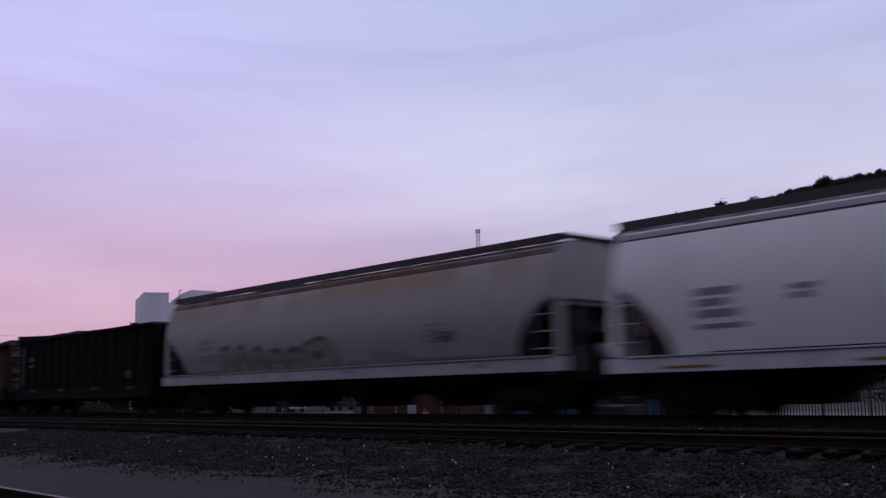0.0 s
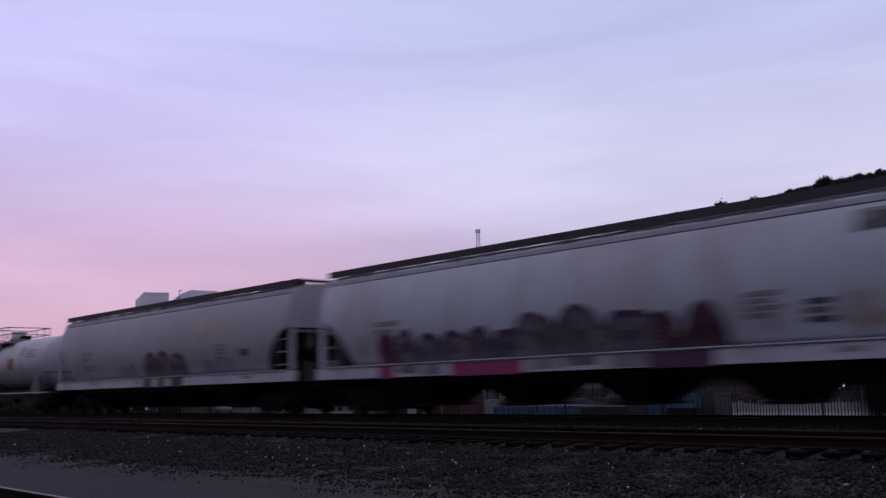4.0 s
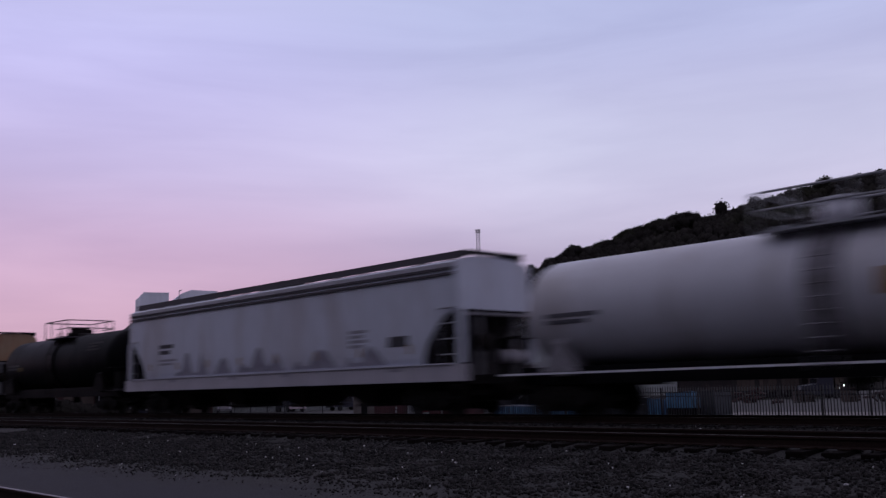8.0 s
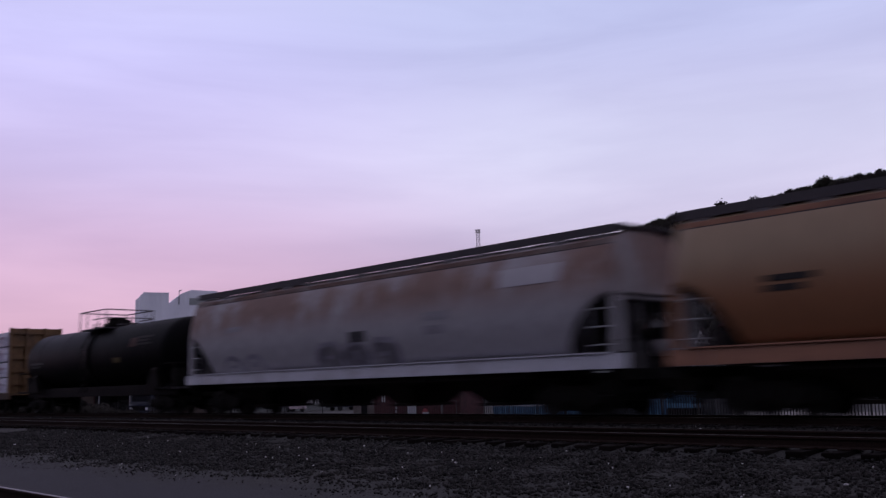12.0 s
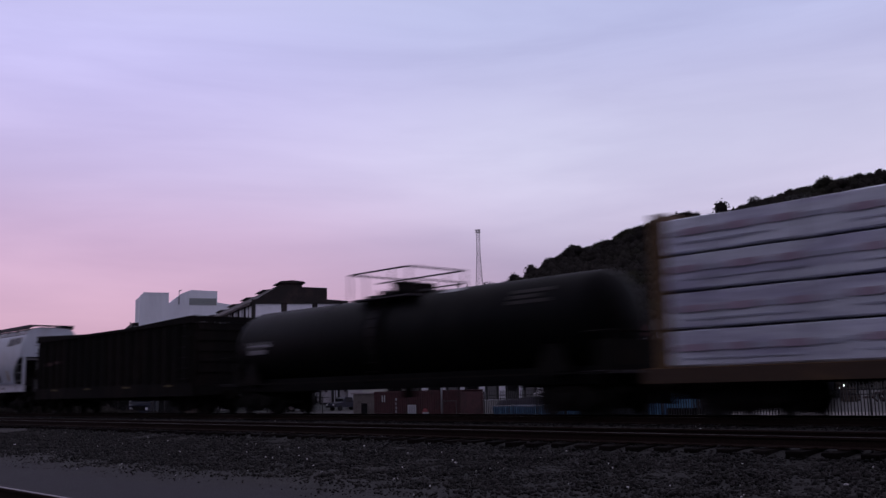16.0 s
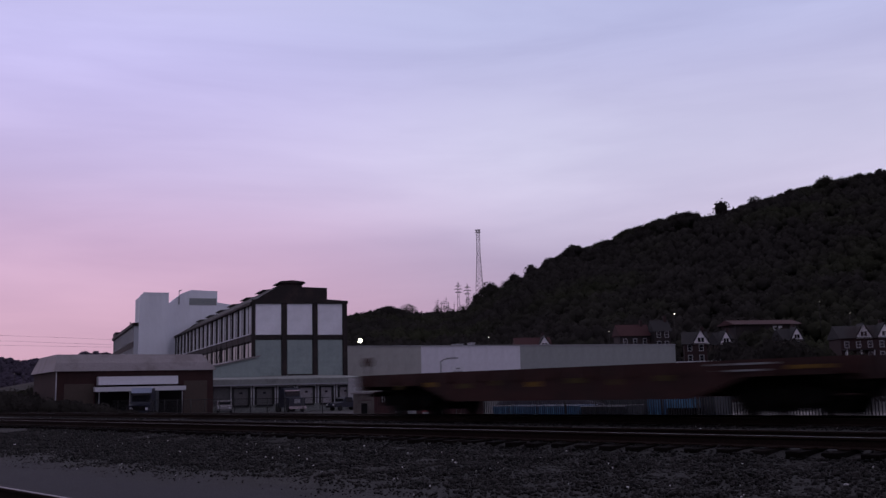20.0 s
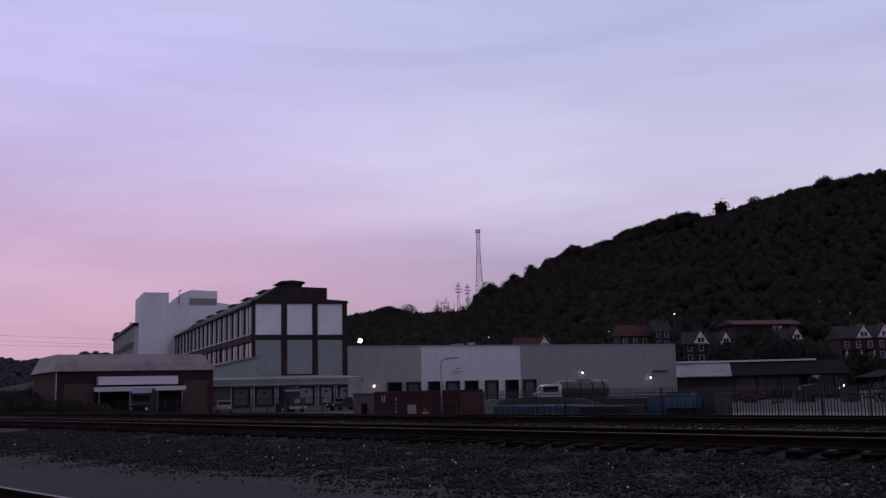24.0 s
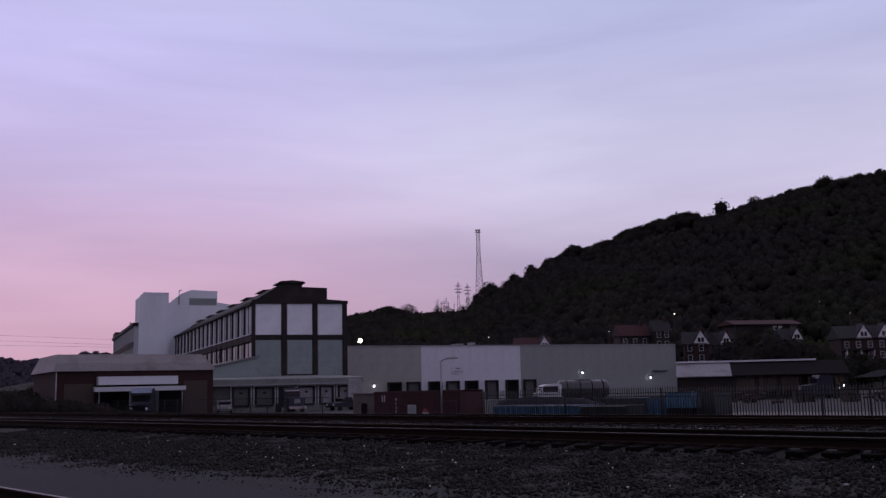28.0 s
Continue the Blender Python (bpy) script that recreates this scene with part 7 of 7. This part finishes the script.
t, half, skin = tank_car(-119.75, -137.0, M["tank_white"], "dull white tank car with a caged manway", True)
part("warning_patch", skin_patch(skin, half - 6.2, half - 5.3, lambda q: 2.45, lambda q: 3.05, 3), M["yellow"], t, "yellow warning patch")
stencil(t, skin, half - 4.6, 3.2, 0.5, 0.45, 1, M["ink_soft"])
t, half, skin = tank_car(-137.95, -156.35, M["tank_white"], "dull white tank car with a caged manway and side stripe", True)
part("warning_patch", skin_patch(skin, half - 8.0, half - 7.2, lambda q: 2.45, lambda q: 3.0, 3), M["yellow"], t, "yellow warning patch")
stencil(t, skin, half - 6.0, 2.2, 1.6, 0.3, 1, M["ink_soft"])
part("warning_patch", skin_patch(skin, half - 3.2, half - 2.1, lambda q: 1.85, lambda q: 2.25, 3), M["truck_blue"], t, "dark blue patch")
t, half, skin = tank_car(-180.7, -196.55, M["tank_black"], "black tank car with a tall caged manway", False, r=1.42, mid=2.60)
stencil(t, skin, -half + 3.0, 2.3, 0.9, 0.2, 1, M["tank_yellow"])
t, half, skin = tank_car(-244.1, -262.0, M["tank_black"], "black tank car with a caged manway and red placard", False, r=1.48, mid=2.74)
part("warning_patch", skin_patch(skin, half - 4.3, half - 3.6, lambda q: 3.0, lambda q: 3.4, 3), M["flat_red"], t, "dull red placard")
stencil(t, skin, half - 6.0, 2.35, 0.8, 0.22, 1, M["tank_yellow"])
t, half, skin = tank_car(-290.5, -309.3, M["tank_black"], "black tank car with pale stencil rows", False, r=1.41, mid=2.46)
stencil(t, skin, half - 7.0, 3.7, 0.9, 0.12, 1, M["placard"])
stencil(t, skin, -half + 1.9, 2.45, 1.5, 0.16, 2, M["ink_soft"])


# ---------------------------------------------------------------- gondolas
def gondola(right, left, paint, end_paint, label, top=4.12, low=1.20, posts=15, load=False, front_paint=None):
    car, half = new_car("gondola_car", right, left, label, "gondola car")
    for s in (-1, 1):
        part("side_wall", boxes((-half + 0.1, half - 0.1, s * 1.46 - 0.03, s * 1.46 + 0.03, low, top)), paint, car)
        part("top_chord", boxes((-half, half, s * 1.50 - 0.09, s * 1.50 + 0.09, top - 0.02, top + 0.10)), paint, car)
        part("bottom_sill", boxes((-half, half, s * 1.50 - 0.07, s * 1.50 + 0.07, low - 0.44, low + 0.10)), paint, car)
        for i in range(posts):
            x = -half + 0.5 + (2 * half - 1.0) * i / (posts - 1)
            part("side_post", boxes((x - 0.07, x + 0.07, s * 1.53 - 0.05, s * 1.53 + 0.05, low + 0.101, top - 0.021)), paint, car)
    for e in (-1, 1):
        xe = e * (half - 0.08)
        coat = front_paint if front_paint and e > 0 else end_paint
        part("end_wall", boxes((xe - 0.05, xe + 0.05, -1.43, 1.43, low, top)), coat, car)
        for i in range(5):
            z = low + 0.5 + i * (top - low - 0.8) / 4
            part("end_rib", boxes((xe + e * 0.051 - 0.05, xe + e * 0.051 + 0.05, -1.42, 1.42, z, z + 0.14)), coat, car)
        for s in (-1, 1):
            part("corner_plate", boxes((min(xe, xe - e * 0.95), max(xe, xe - e * 0.95), s * 1.50 - 0.02, s * 1.50 + 0.02, low + 0.3, top - 0.3)), coat, car, "reddish corner plate" if coat == M["end_red"] else "")
            for i in range(6):
                z = low + 0.25 + 0.43 * i
                part("grab_iron", rods(((xe - e * 0.1, s * 1.66, z), (xe - e * 0.75, s * 1.66, z), 0.018), seg=5), M["post_dim"] if coat == M["end_red"] else M["steel_dark"], car)
        part("end_sill", boxes((xe - 0.15, xe + 0.15, -1.42, 1.42, 0.78, low - 0.01)), M["steel_dark"], car)
    # the ends stand higher than the sides
    for s in (-1, 1):
        wedge = bmesh.new()
        prism_y(wedge, [(-half, top + 0.101), (-half, top + 0.36), (-half + 1.2, top + 0.30), (-half + 6.5, top + 0.101)], s * 1.50 - 0.05, s * 1.50 + 0.05)
        part("side_extension", wedge, paint, car)
        if not load:
            wedge = bmesh.new()
            prism_y(wedge, [(half, top + 0.101), (half - 6.5, top + 0.101), (half - 1.2, top + 0.26), (half, top + 0.28)], s * 1.50 - 0.05, s * 1.50 + 0.05)
            part("side_extension", wedge, paint, car)
    if not load:
        part("end_extension", boxes((half - 0.1, half, -1.44, 1.44, top + 0.02, top + 0.26)), end_paint, car)
    part("end_extension", boxes((-half, -half + 0.1, -1.44, 1.44, top + 0.02, top + 0.34)), end_paint, car)
    part("floor", boxes((-half + 0.2, half - 0.2, -1.42, 1.42, low + 0.0, low + 0.12)), paint, car)
    part("centre_sill", boxes((-half, half, -0.35, 0.35, 0.62, low - 0.01)), M["steel_dark"], car)
    part("brake_rigging", boxes((-half + 3.4, half - 3.4, -1.25, -1.05, 0.72, 0.86), (-half + 4.5, half * 0.1, 0.5, 1.2, 0.60, 0.92), (half * 0.25, half - 4.2, -0.9, -0.3, 0.58, 0.94)), M["steel_dark"], car)
    for i in range(6):
        x = -half + 3.6 + (2 * half - 7.2) * i / 5
        part("cross_bearer", boxes((x - 0.1, x + 0.1, -1.4, 1.4, 0.95, low - 0.011)), M["steel_dark"], car)
    running_gear(car, half, half - 1.65)
    for x in (-half * 0.72, -half * 0.25, half * 0.25, half * 0.72):
        part("reflector", boxes((x, x + 0.6, -1.585, -1.572, low - 0.05, low + 0.03)), M["tank_yellow"], car, "small dull yellow reflector")
    if load:
        part("lettering", boxes((-half + 1.4, -half + 2.7, -1.50, -1.491, 2.75, 3.0)), M["dull_white"], car, "dull block of stencils")
        part("lettering", boxes((-half + 1.4, -half + 2.5, -1.50, -1.491, 2.45, 2.58)), M["ink_mid"], car)
    else:
        part("graffiti_smudge", boxes((-half + 0.9, -half + 2.2, -1.50, -1.491, 2.45, 2.62), (-half + 2.3, -half + 3.3, -1.50, -1.491, 2.52, 2.66)), M["cont_red"], car, "faint red spray-painted streak")
    if load:
        xe = half - 0.028
        if not front_paint:
            for y0, y1, z0, z1 in ((-1.3, -0.4, 3.2, 3.65), (-0.2, 1.1, 3.25, 3.7), (-1.35, 1.2, 2.95, 3.05), (-1.2, 0.2, 2.25, 2.72), (0.3, 1.3, 2.2, 2.65), (-1.25, 1.0, 1.5, 1.95)):
                part("paint_patch", boxes((xe, xe + 0.012, y0, y1, z0, z1)), M["peeled"], car, "peeled pinkish paint on the end")
            part("reflector", boxes((xe + 0.013, xe + 0.02, -0.9, -0.4, 1.6, 1.85)), M["yellow"], car, "worn orange mark")
        else:
            part("reflector", boxes((half - 2.4, half - 2.0, -1.535, -1.531, 1.62, 1.95)), M["tank_yellow"], car, "worn orange mark")
        bm = bmesh.new()
        rng = random.Random(load)
        k = 22
        rows = []
        for i in range(k + 1):
            x = -half + 0.25 + (2 * half - 0.5) * i / k
            hgt = 0.17 + 0.09 * rng.random() + (0.28 if load > 3 else 0.10) * math.exp(-((x - half + 2.9) / 1.3) ** 2) + 0.20 * math.exp(-((x + half * 0.5) / 3.2) ** 2)
            hgt *= min(1.0, 0.25 + (half - x) / 2.6)
            rows.append([bm.verts.new((x, y, top + 0.02 + hgt * (1 - (y / 1.45) ** 2))) for y in (-1.42, -0.9, -0.35, 0.35, 0.9, 1.42)])
        for a, b in zip(rows, rows[1:]):
            for j in range(5):
                bm.faces.new((a[j], b[j], b[j + 1], a[j + 1]))
        part("load", bm, M["coal"], car, "black heaped coal load")
    return car, half


gondola(-39.1, -55.15, M["gon_black"], M["end_red"], "black high-sided gondola with oxide red ends", top=3.86, load=3, front_paint=M["gon_black"])
gondola(-56.8, -72.95, M["gon_black"], M["end_red"], "black high-sided gondola with oxide red ends", top=3.80, load=4)
gondola(-311.3, -328.3, M["gon_brown"], M["gon_brown"], "brownish black high-sided gondola with many posts", top=3.72, posts=19)


# ---------------------------------------------------------------- centre-beam flat with wrapped lumber
def centre_beam(right, left):
    car, half = new_car("lumber_flatcar", right, left, "ochre centre-beam flat loaded with white-wrapped lumber", "flat car")
    part("deck", boxes((-half, half, -1.46, 1.46, 1.02, 1.16)), M["bulk_brown"], car)
    for s in (-1, 1):
        part("side_sill", boxes((-half, half, s * 1.50 - 0.05, s * 1.50 + 0.05, 0.80, 1.14)), M["bulk_dark"], car)
    for e in (-1, 1):
        xe = e * (half - 0.62)
        part("bulkhead", boxes((xe - 0.06, xe + 0.06, -1.42, 1.42, 1.16, 4.80)), M["bulk_brown"], car, "ochre end bulkhead")
        for y in (-1.38, -0.5, 0.5, 1.38):
            part("bulkhead_post", boxes((xe + e * 0.061 - 0.20 * (e < 0), xe + e * 0.061 + 0.20 * (e > 0), y - 0.06, y + 0.06, 1.16, 4.82)), M["bulk_brown"], car)
        for i in range(5):
            z = 1.6 + 0.72 * i
            part("bulkhead_rib", boxes((xe + e * 0.062 - 0.13 * (e < 0), xe + e * 0.062 + 0.13 * (e > 0), -1.42, 1.42, z, z + 0.12)), M["bulk_brown"], car)
    part("centre_beam", boxes((-half + 0.7, half - 0.7, -0.05, 0.05, 1.16, 4.70)), M["bulk_brown"], car)
    tiers = 4
    L = 2 * half - 1.5
    pieces = 6
    rng = random.Random(8)
    for s in (-1, 1):
        for j in range(tiers):
            for i in range(pieces):
                x0 = -L / 2 + L * i / pieces + 0.015
                x1 = -L / 2 + L * (i + 1) / pieces - 0.015
                z0 = 1.17 + 0.873 * j
                z1 = z0 + 0.846
                y0, y1 = 0.08, 1.44
                bm = bmesh.new()
                nx, grid = 7, []
                for a in range(nx + 1):
                    x = x0 + (x1 - x0) * a / nx
                    sag = 0.015 * rng.random() + (0.02 if j < tiers - 1 else 0.05 * rng.random())
                    bulge = 0.02 * rng.uniform(-1, 1)
                    ring = [(y0, z0), (y1 - 0.03, z0), (y1 + bulge, z0 + 0.04), (y1 + 0.5 * bulge, (z0 + z1) / 2), (y1 + bulge - 0.01, z1 - 0.05), (y1 - 0.05, z1 - sag), (y0, z1)]
                    grid.append([bm.verts.new((x, s * y, z)) for y, z in ring])
                k = len(grid[0])
                for p, q in zip(grid, grid[1:]):
                    for m in range(k):
                        bm.faces.new((p[m], p[(m + 1) % k], q[(m + 1) % k], q[m]))
                bm.faces.new(grid[0][::-1])
                bm.faces.new(grid[-1])
                pack = part("lumber_pack", bm, M["wrap"], car, "white plastic-wrapped lumber pack")
                dip = rng.uniform(-0.04, 0.04)
                part("print_bar", boxes((x0 + 0.05, x1 - 0.05, s * 1.462 - 0.004, s * 1.462 + 0.004, z0 + 0.40 + dip, z0 + 0.50 + dip)), M["wrap_band"], pack)
                part("print_bar", boxes((x0 + 0.3, x1 - rng.uniform(0.4, 1.4), s * 1.462 - 0.004, s * 1.462 + 0.004, z0 + 0.20 + dip, z0 + 0.235 + dip)), M["wrap_band"], pack)
                for q in (0.06, 0.36, 0.66):
                    xa = x0 + (x1 - x0) * (q + rng.uniform(-0.05, 0.05))
                    part("print_bar", boxes((xa, xa + rng.uniform(0.55, 0.85), s * 1.470 - 0.004, s * 1.470 + 0.004, z0 + 0.38 + dip, z0 + 0.54 + dip)), M["wrap_print"], pack)
    for i in range(11):
        x = -L / 2 + L * (i + 0.5) / 11
        part("tie_down", boxes((x - 0.02, x + 0.02, -1.475, -1.468, 1.2, 4.70)), M["galv"], car)
    part("belly_sill", boxes((-half * 0.6, half * 0.6, -0.4, 0.4, 0.45, 1.019)), M["steel_dark"], car)
    part("centre_sill", boxes((-half, half, -0.3, 0.3, 0.75, 1.018)), M["steel_dark"], car)
    running_gear(car, half, half - 2.3)


centre_beam(-263.3, -289.6)


# ---------------------------------------------------------------- fish-belly flat at the train's end
def belly_flat(right, left):
    car, half = new_car("flat_car", right, left, "rusty red fish-belly flat car with low sides", "flat car")
    for s in (-1, 1):
        bm = bmesh.new()
        prism_y(bm, [(-half, 0.92), (-half + 3.0, 0.90), (-half + 4.3, 0.44), (half - 3.9, 0.44), (half - 2.6, 0.90), (half, 0.92), (half, 1.27), (-half, 1.27)], s * 1.46 - 0.06, s * 1.46 + 0.06)
        part("side_sill", bm, M["flat_red"], car, "deep fish-belly side sill")
        for i in range(13):
            x = -half + 0.5 + (2 * half - 1.0) * i / 12
            part("stake_pocket", boxes((x - 0.09, x + 0.09, s * 1.56 - 0.05, s * 1.56 + 0.05, 0.98, 1.24)), M["flat_red"], car)
    part("deck", boxes((-half, half, -1.40, 1.40, 1.15, 1.26)), M["wood_grey"], car)
    for e in (-1, 1):
        xe = e * (half - 0.1)
        part("end_sill", boxes((xe - 0.14, xe + 0.14, -1.40, 1.40, 0.80, 1.27)), M["flat_red"], car)
        part("hand_brake", rods(((xe, -1.2, 1.3), (xe, -1.2, 1.75), 0.03), ((xe - 0.05, -1.2, 1.7), (xe + 0.05, -1.2, 1.7), 0.16), seg=10), M["flat_red"], car)
        part("step", rods(((xe, -1.5, 0.95), (xe, -1.5, 0.5), 0.02), ((xe - e * 0.4, -1.5, 0.95), (xe - e * 0.4, -1.5, 0.5), 0.02), ((xe, -1.5, 0.5), (xe - e * 0.4, -1.5, 0.5), 0.02)), M["flat_red"], car)
    for x in (half - 1.5, half - 0.9):
        part("reflector", boxes((x, x + 0.45, -1.545, -1.521, 1.04, 1.12)), M["yellow"], car, "small yellow reflector")
    for i in range(8):
        x = -6.2 + 1.35 * i
        part("reflector", boxes((x, x + 0.26 + 0.12 * (i % 3), -1.532, -1.521, 0.80 + 0.06 * (i % 2), 0.93 + 0.06 * (i % 2))), M["yellow"] if i in (1, 4) else M["tank_yellow"], car, "worn amber mark")
    part("lettering", boxes((half - 3.4, half - 1.9, -1.545, -1.521, 1.16, 1.20)), M["placard"], car, "pale stencil bars")
    part("lettering", boxes((half - 3.2, half - 2.1, -1.545, -1.521, 1.02, 1.06)), M["placard"], car)
    part("centre_sill", boxes((-half, half, -0.35, 0.35, 0.6, 1.149)), M["steel_dark"], car)
    running_gear(car, half, half - 2.0)


belly_flat(-353.4, -369.6)


# ---------------------------------------------------------------- sleepers and loose ballast
def sleepers():
    rng = random.Random(5)
    shapes = []
    for k in range(5):
        bm = bmesh.new()
        w, e = 0.115 + 0.01 * rng.random(), 0.012
        a = 1.30 + 0.05 * rng.uniform(-1, 1)
        b = 1.30 + 0.05 * rng.uniform(-1, 1)
        prism(bm, [(-a, -0.18), (b, -0.18), (b, -0.012), (b - e, 0), (-a + e, 0), (-a, -0.012)], -w, w)
        shapes.append(to_mesh("sleeper", bm, M["tie"]))
    plate = to_mesh("tie_plate", boxes((-0.09, 0.09, -0.17, 0.17, -0.005, 0.012)), M["rail"])
    for track, x0, count in ((track_near, -78.0, 150), (track_train, -92.0, 170), (track_front, -30.0, 60)):
        for i in range(count):
            x = x0 + 0.54 * i + rng.uniform(-0.02, 0.02)
            part("sleeper", rng.choice(shapes), None, track, at=pose(x, rng.uniform(-0.03, 0.03), -0.012 + rng.uniform(-0.01, 0.0), 0, 0, rng.uniform(-1, 1)))
        bm = bmesh.new()
        for i in range(count, count + 140):
            x = x0 + 0.54 * i
            box(bm, x - 0.115, x + 0.115, -1.3, 1.3, -0.19, -0.014)
        for i in range(1, 420):
            x = x0 - 0.54 * i
            box(bm, x - 0.115, x + 0.115, -1.3, 1.3, -0.19, -0.014)
        tagged(part("far_sleepers", bm, M["tie"], track), kind="stuff")
        if track is not track_front:
            for i in range(0, 80):
                for s in (-0.753, 0.753):
                    part("tie_plate", plate, None, track, at=pose(x0 + 0.54 * (i + count - 90), s, 0.0))


CUBE = np.array([(-1, -1, -1), (1, -1, -1), (1, 1, -1), (-1, 1, -1), (-1, -1, 1), (1, -1, 1), (1, 1, 1), (-1, 1, 1)], float)
CUBE_FACES = np.array([(0, 2, 1), (0, 3, 2), (4, 5, 6), (4, 6, 7), (0, 1, 5), (0, 5, 4), (1, 2, 6), (1, 6, 5), (2, 3, 7), (2, 7, 6), (3, 0, 4), (3, 4, 7)])


def loose_stones(name, seed, share, grow, material, label):
    """Loose crushed stone on the shoulder and between the tracks."""
    rng = np.random.default_rng(seed)
    spots = []
    for y0, y1, per in ((6.7, 12.9, 250), (12.9, 15.4, 45), (15.4, 19.3, 60), (19.3, 22.0, 16)):
        x_lo, x_hi = -2.75 * y1, -0.30 * y0
        n = int(share * per * (y1 - y0) * (x_hi - x_lo))
        spots.append(np.stack([rng.uniform(x_lo, x_hi, n), rng.uniform(y0, y1, n)], 1))
    p = np.concatenate(spots)
    p = p[(p[:, 0] > -3.1 * p[:, 1]) & (p[:, 0] < -0.30 * p[:, 1])]
    p = p[p[:, 1] > 6.9 + 2.8 * rng.random(len(p)) ** 0.8 + 0.5 * np.sin(0.9 * p[:, 0]) * np.sin(0.37 * p[:, 0])]
    n = len(p)
    size = grow * rng.uniform(0.009, 0.021, n) * (1 + 0.7 * (rng.random(n) > 0.93))
    size *= np.clip((p[:, 1] - 5.6) / 3.4, 0.35, 1.0)
    shape = CUBE[None] * rng.uniform(0.6, 1.0, (n, 8, 3)) * size[:, None, None]
    shape *= rng.uniform(0.7, 1.3, (n, 1, 3))
    a, b = rng.uniform(0, math.tau, n), rng.normal(0, 0.5, n)
    ca, sa, cb, sb = np.cos(a), np.sin(a), np.cos(b), np.sin(b)
    x, y, z = shape[..., 0], shape[..., 1], shape[..., 2]
    y, z = y * cb[:, None] - z * sb[:, None], y * sb[:, None] + z * cb[:, None]
    x, y = x * ca[:, None] - y * sa[:, None], x * sa[:, None] + y * ca[:, None]
    base = np.array([ground_height(q) + 0.05 * noise.noise((r * 0.7, q * 1.1, 3.0)) + 0.025 * noise.noise((r * 2.3, q * 2.7, 9.0)) for r, q in p])
    verts = np.stack([x + p[:, :1], y + p[:, 1:], z + (base + size * 0.35)[:, None]], 2).reshape(-1, 3)
    faces = (CUBE_FACES[None] + 8 * np.arange(n)[:, None, None]).reshape(-1, 3)
    me = bpy.data.meshes.new(name)
    me.vertices.add(len(verts))
    me.vertices.foreach_set("co", verts.ravel())
    me.loops.add(faces.size)
    me.loops.foreach_set("vertex_index", faces.ravel().astype(np.int32))
    me.polygons.add(len(faces))
    me.polygons.foreach_set("loop_start", np.arange(0, faces.size, 3, dtype=np.int32))
    me.update(calc_edges=True)
    me.materials.append(material)
    tagged(new(name, me), label, "gravel", kind="stuff")


sleepers()
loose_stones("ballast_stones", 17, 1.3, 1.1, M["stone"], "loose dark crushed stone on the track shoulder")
loose_stones("pale_stones", 18, 0.008, 0.75, M["pale_stone"], "few pale limestone chips among the ballast")


# ---------------------------------------------------------------- what moves
def motions():
    """The train rolls by at a steady speed; its wheels turn with it."""
    for car, mid in cars:
        walk(car, [(t, pose(mid + SPEED * t, TRAIN_Y, RAIL_Z)) for t in (0.0, 7.0, 14.0, 21.0, 28.0)])
    turn = math.degrees(SPEED / WHEEL_R) / FPS
    for kept, x in ((wheelsets_front, 0.89), (wheelsets_back, -0.89)):
        first = kept[0]
        walk(first, [(i / FPS, pose(x, 0, WHEEL_R, 0, (turn * i) % 360, 0)) for i in range(28 * FPS + 1)])
        for other in kept[1:]:
            other.rotation_mode = "QUATERNION"
            data = other.animation_data_create()
            data.action = first.animation_data.action
            data.action_slot = first.animation_data.action_slot


motions()
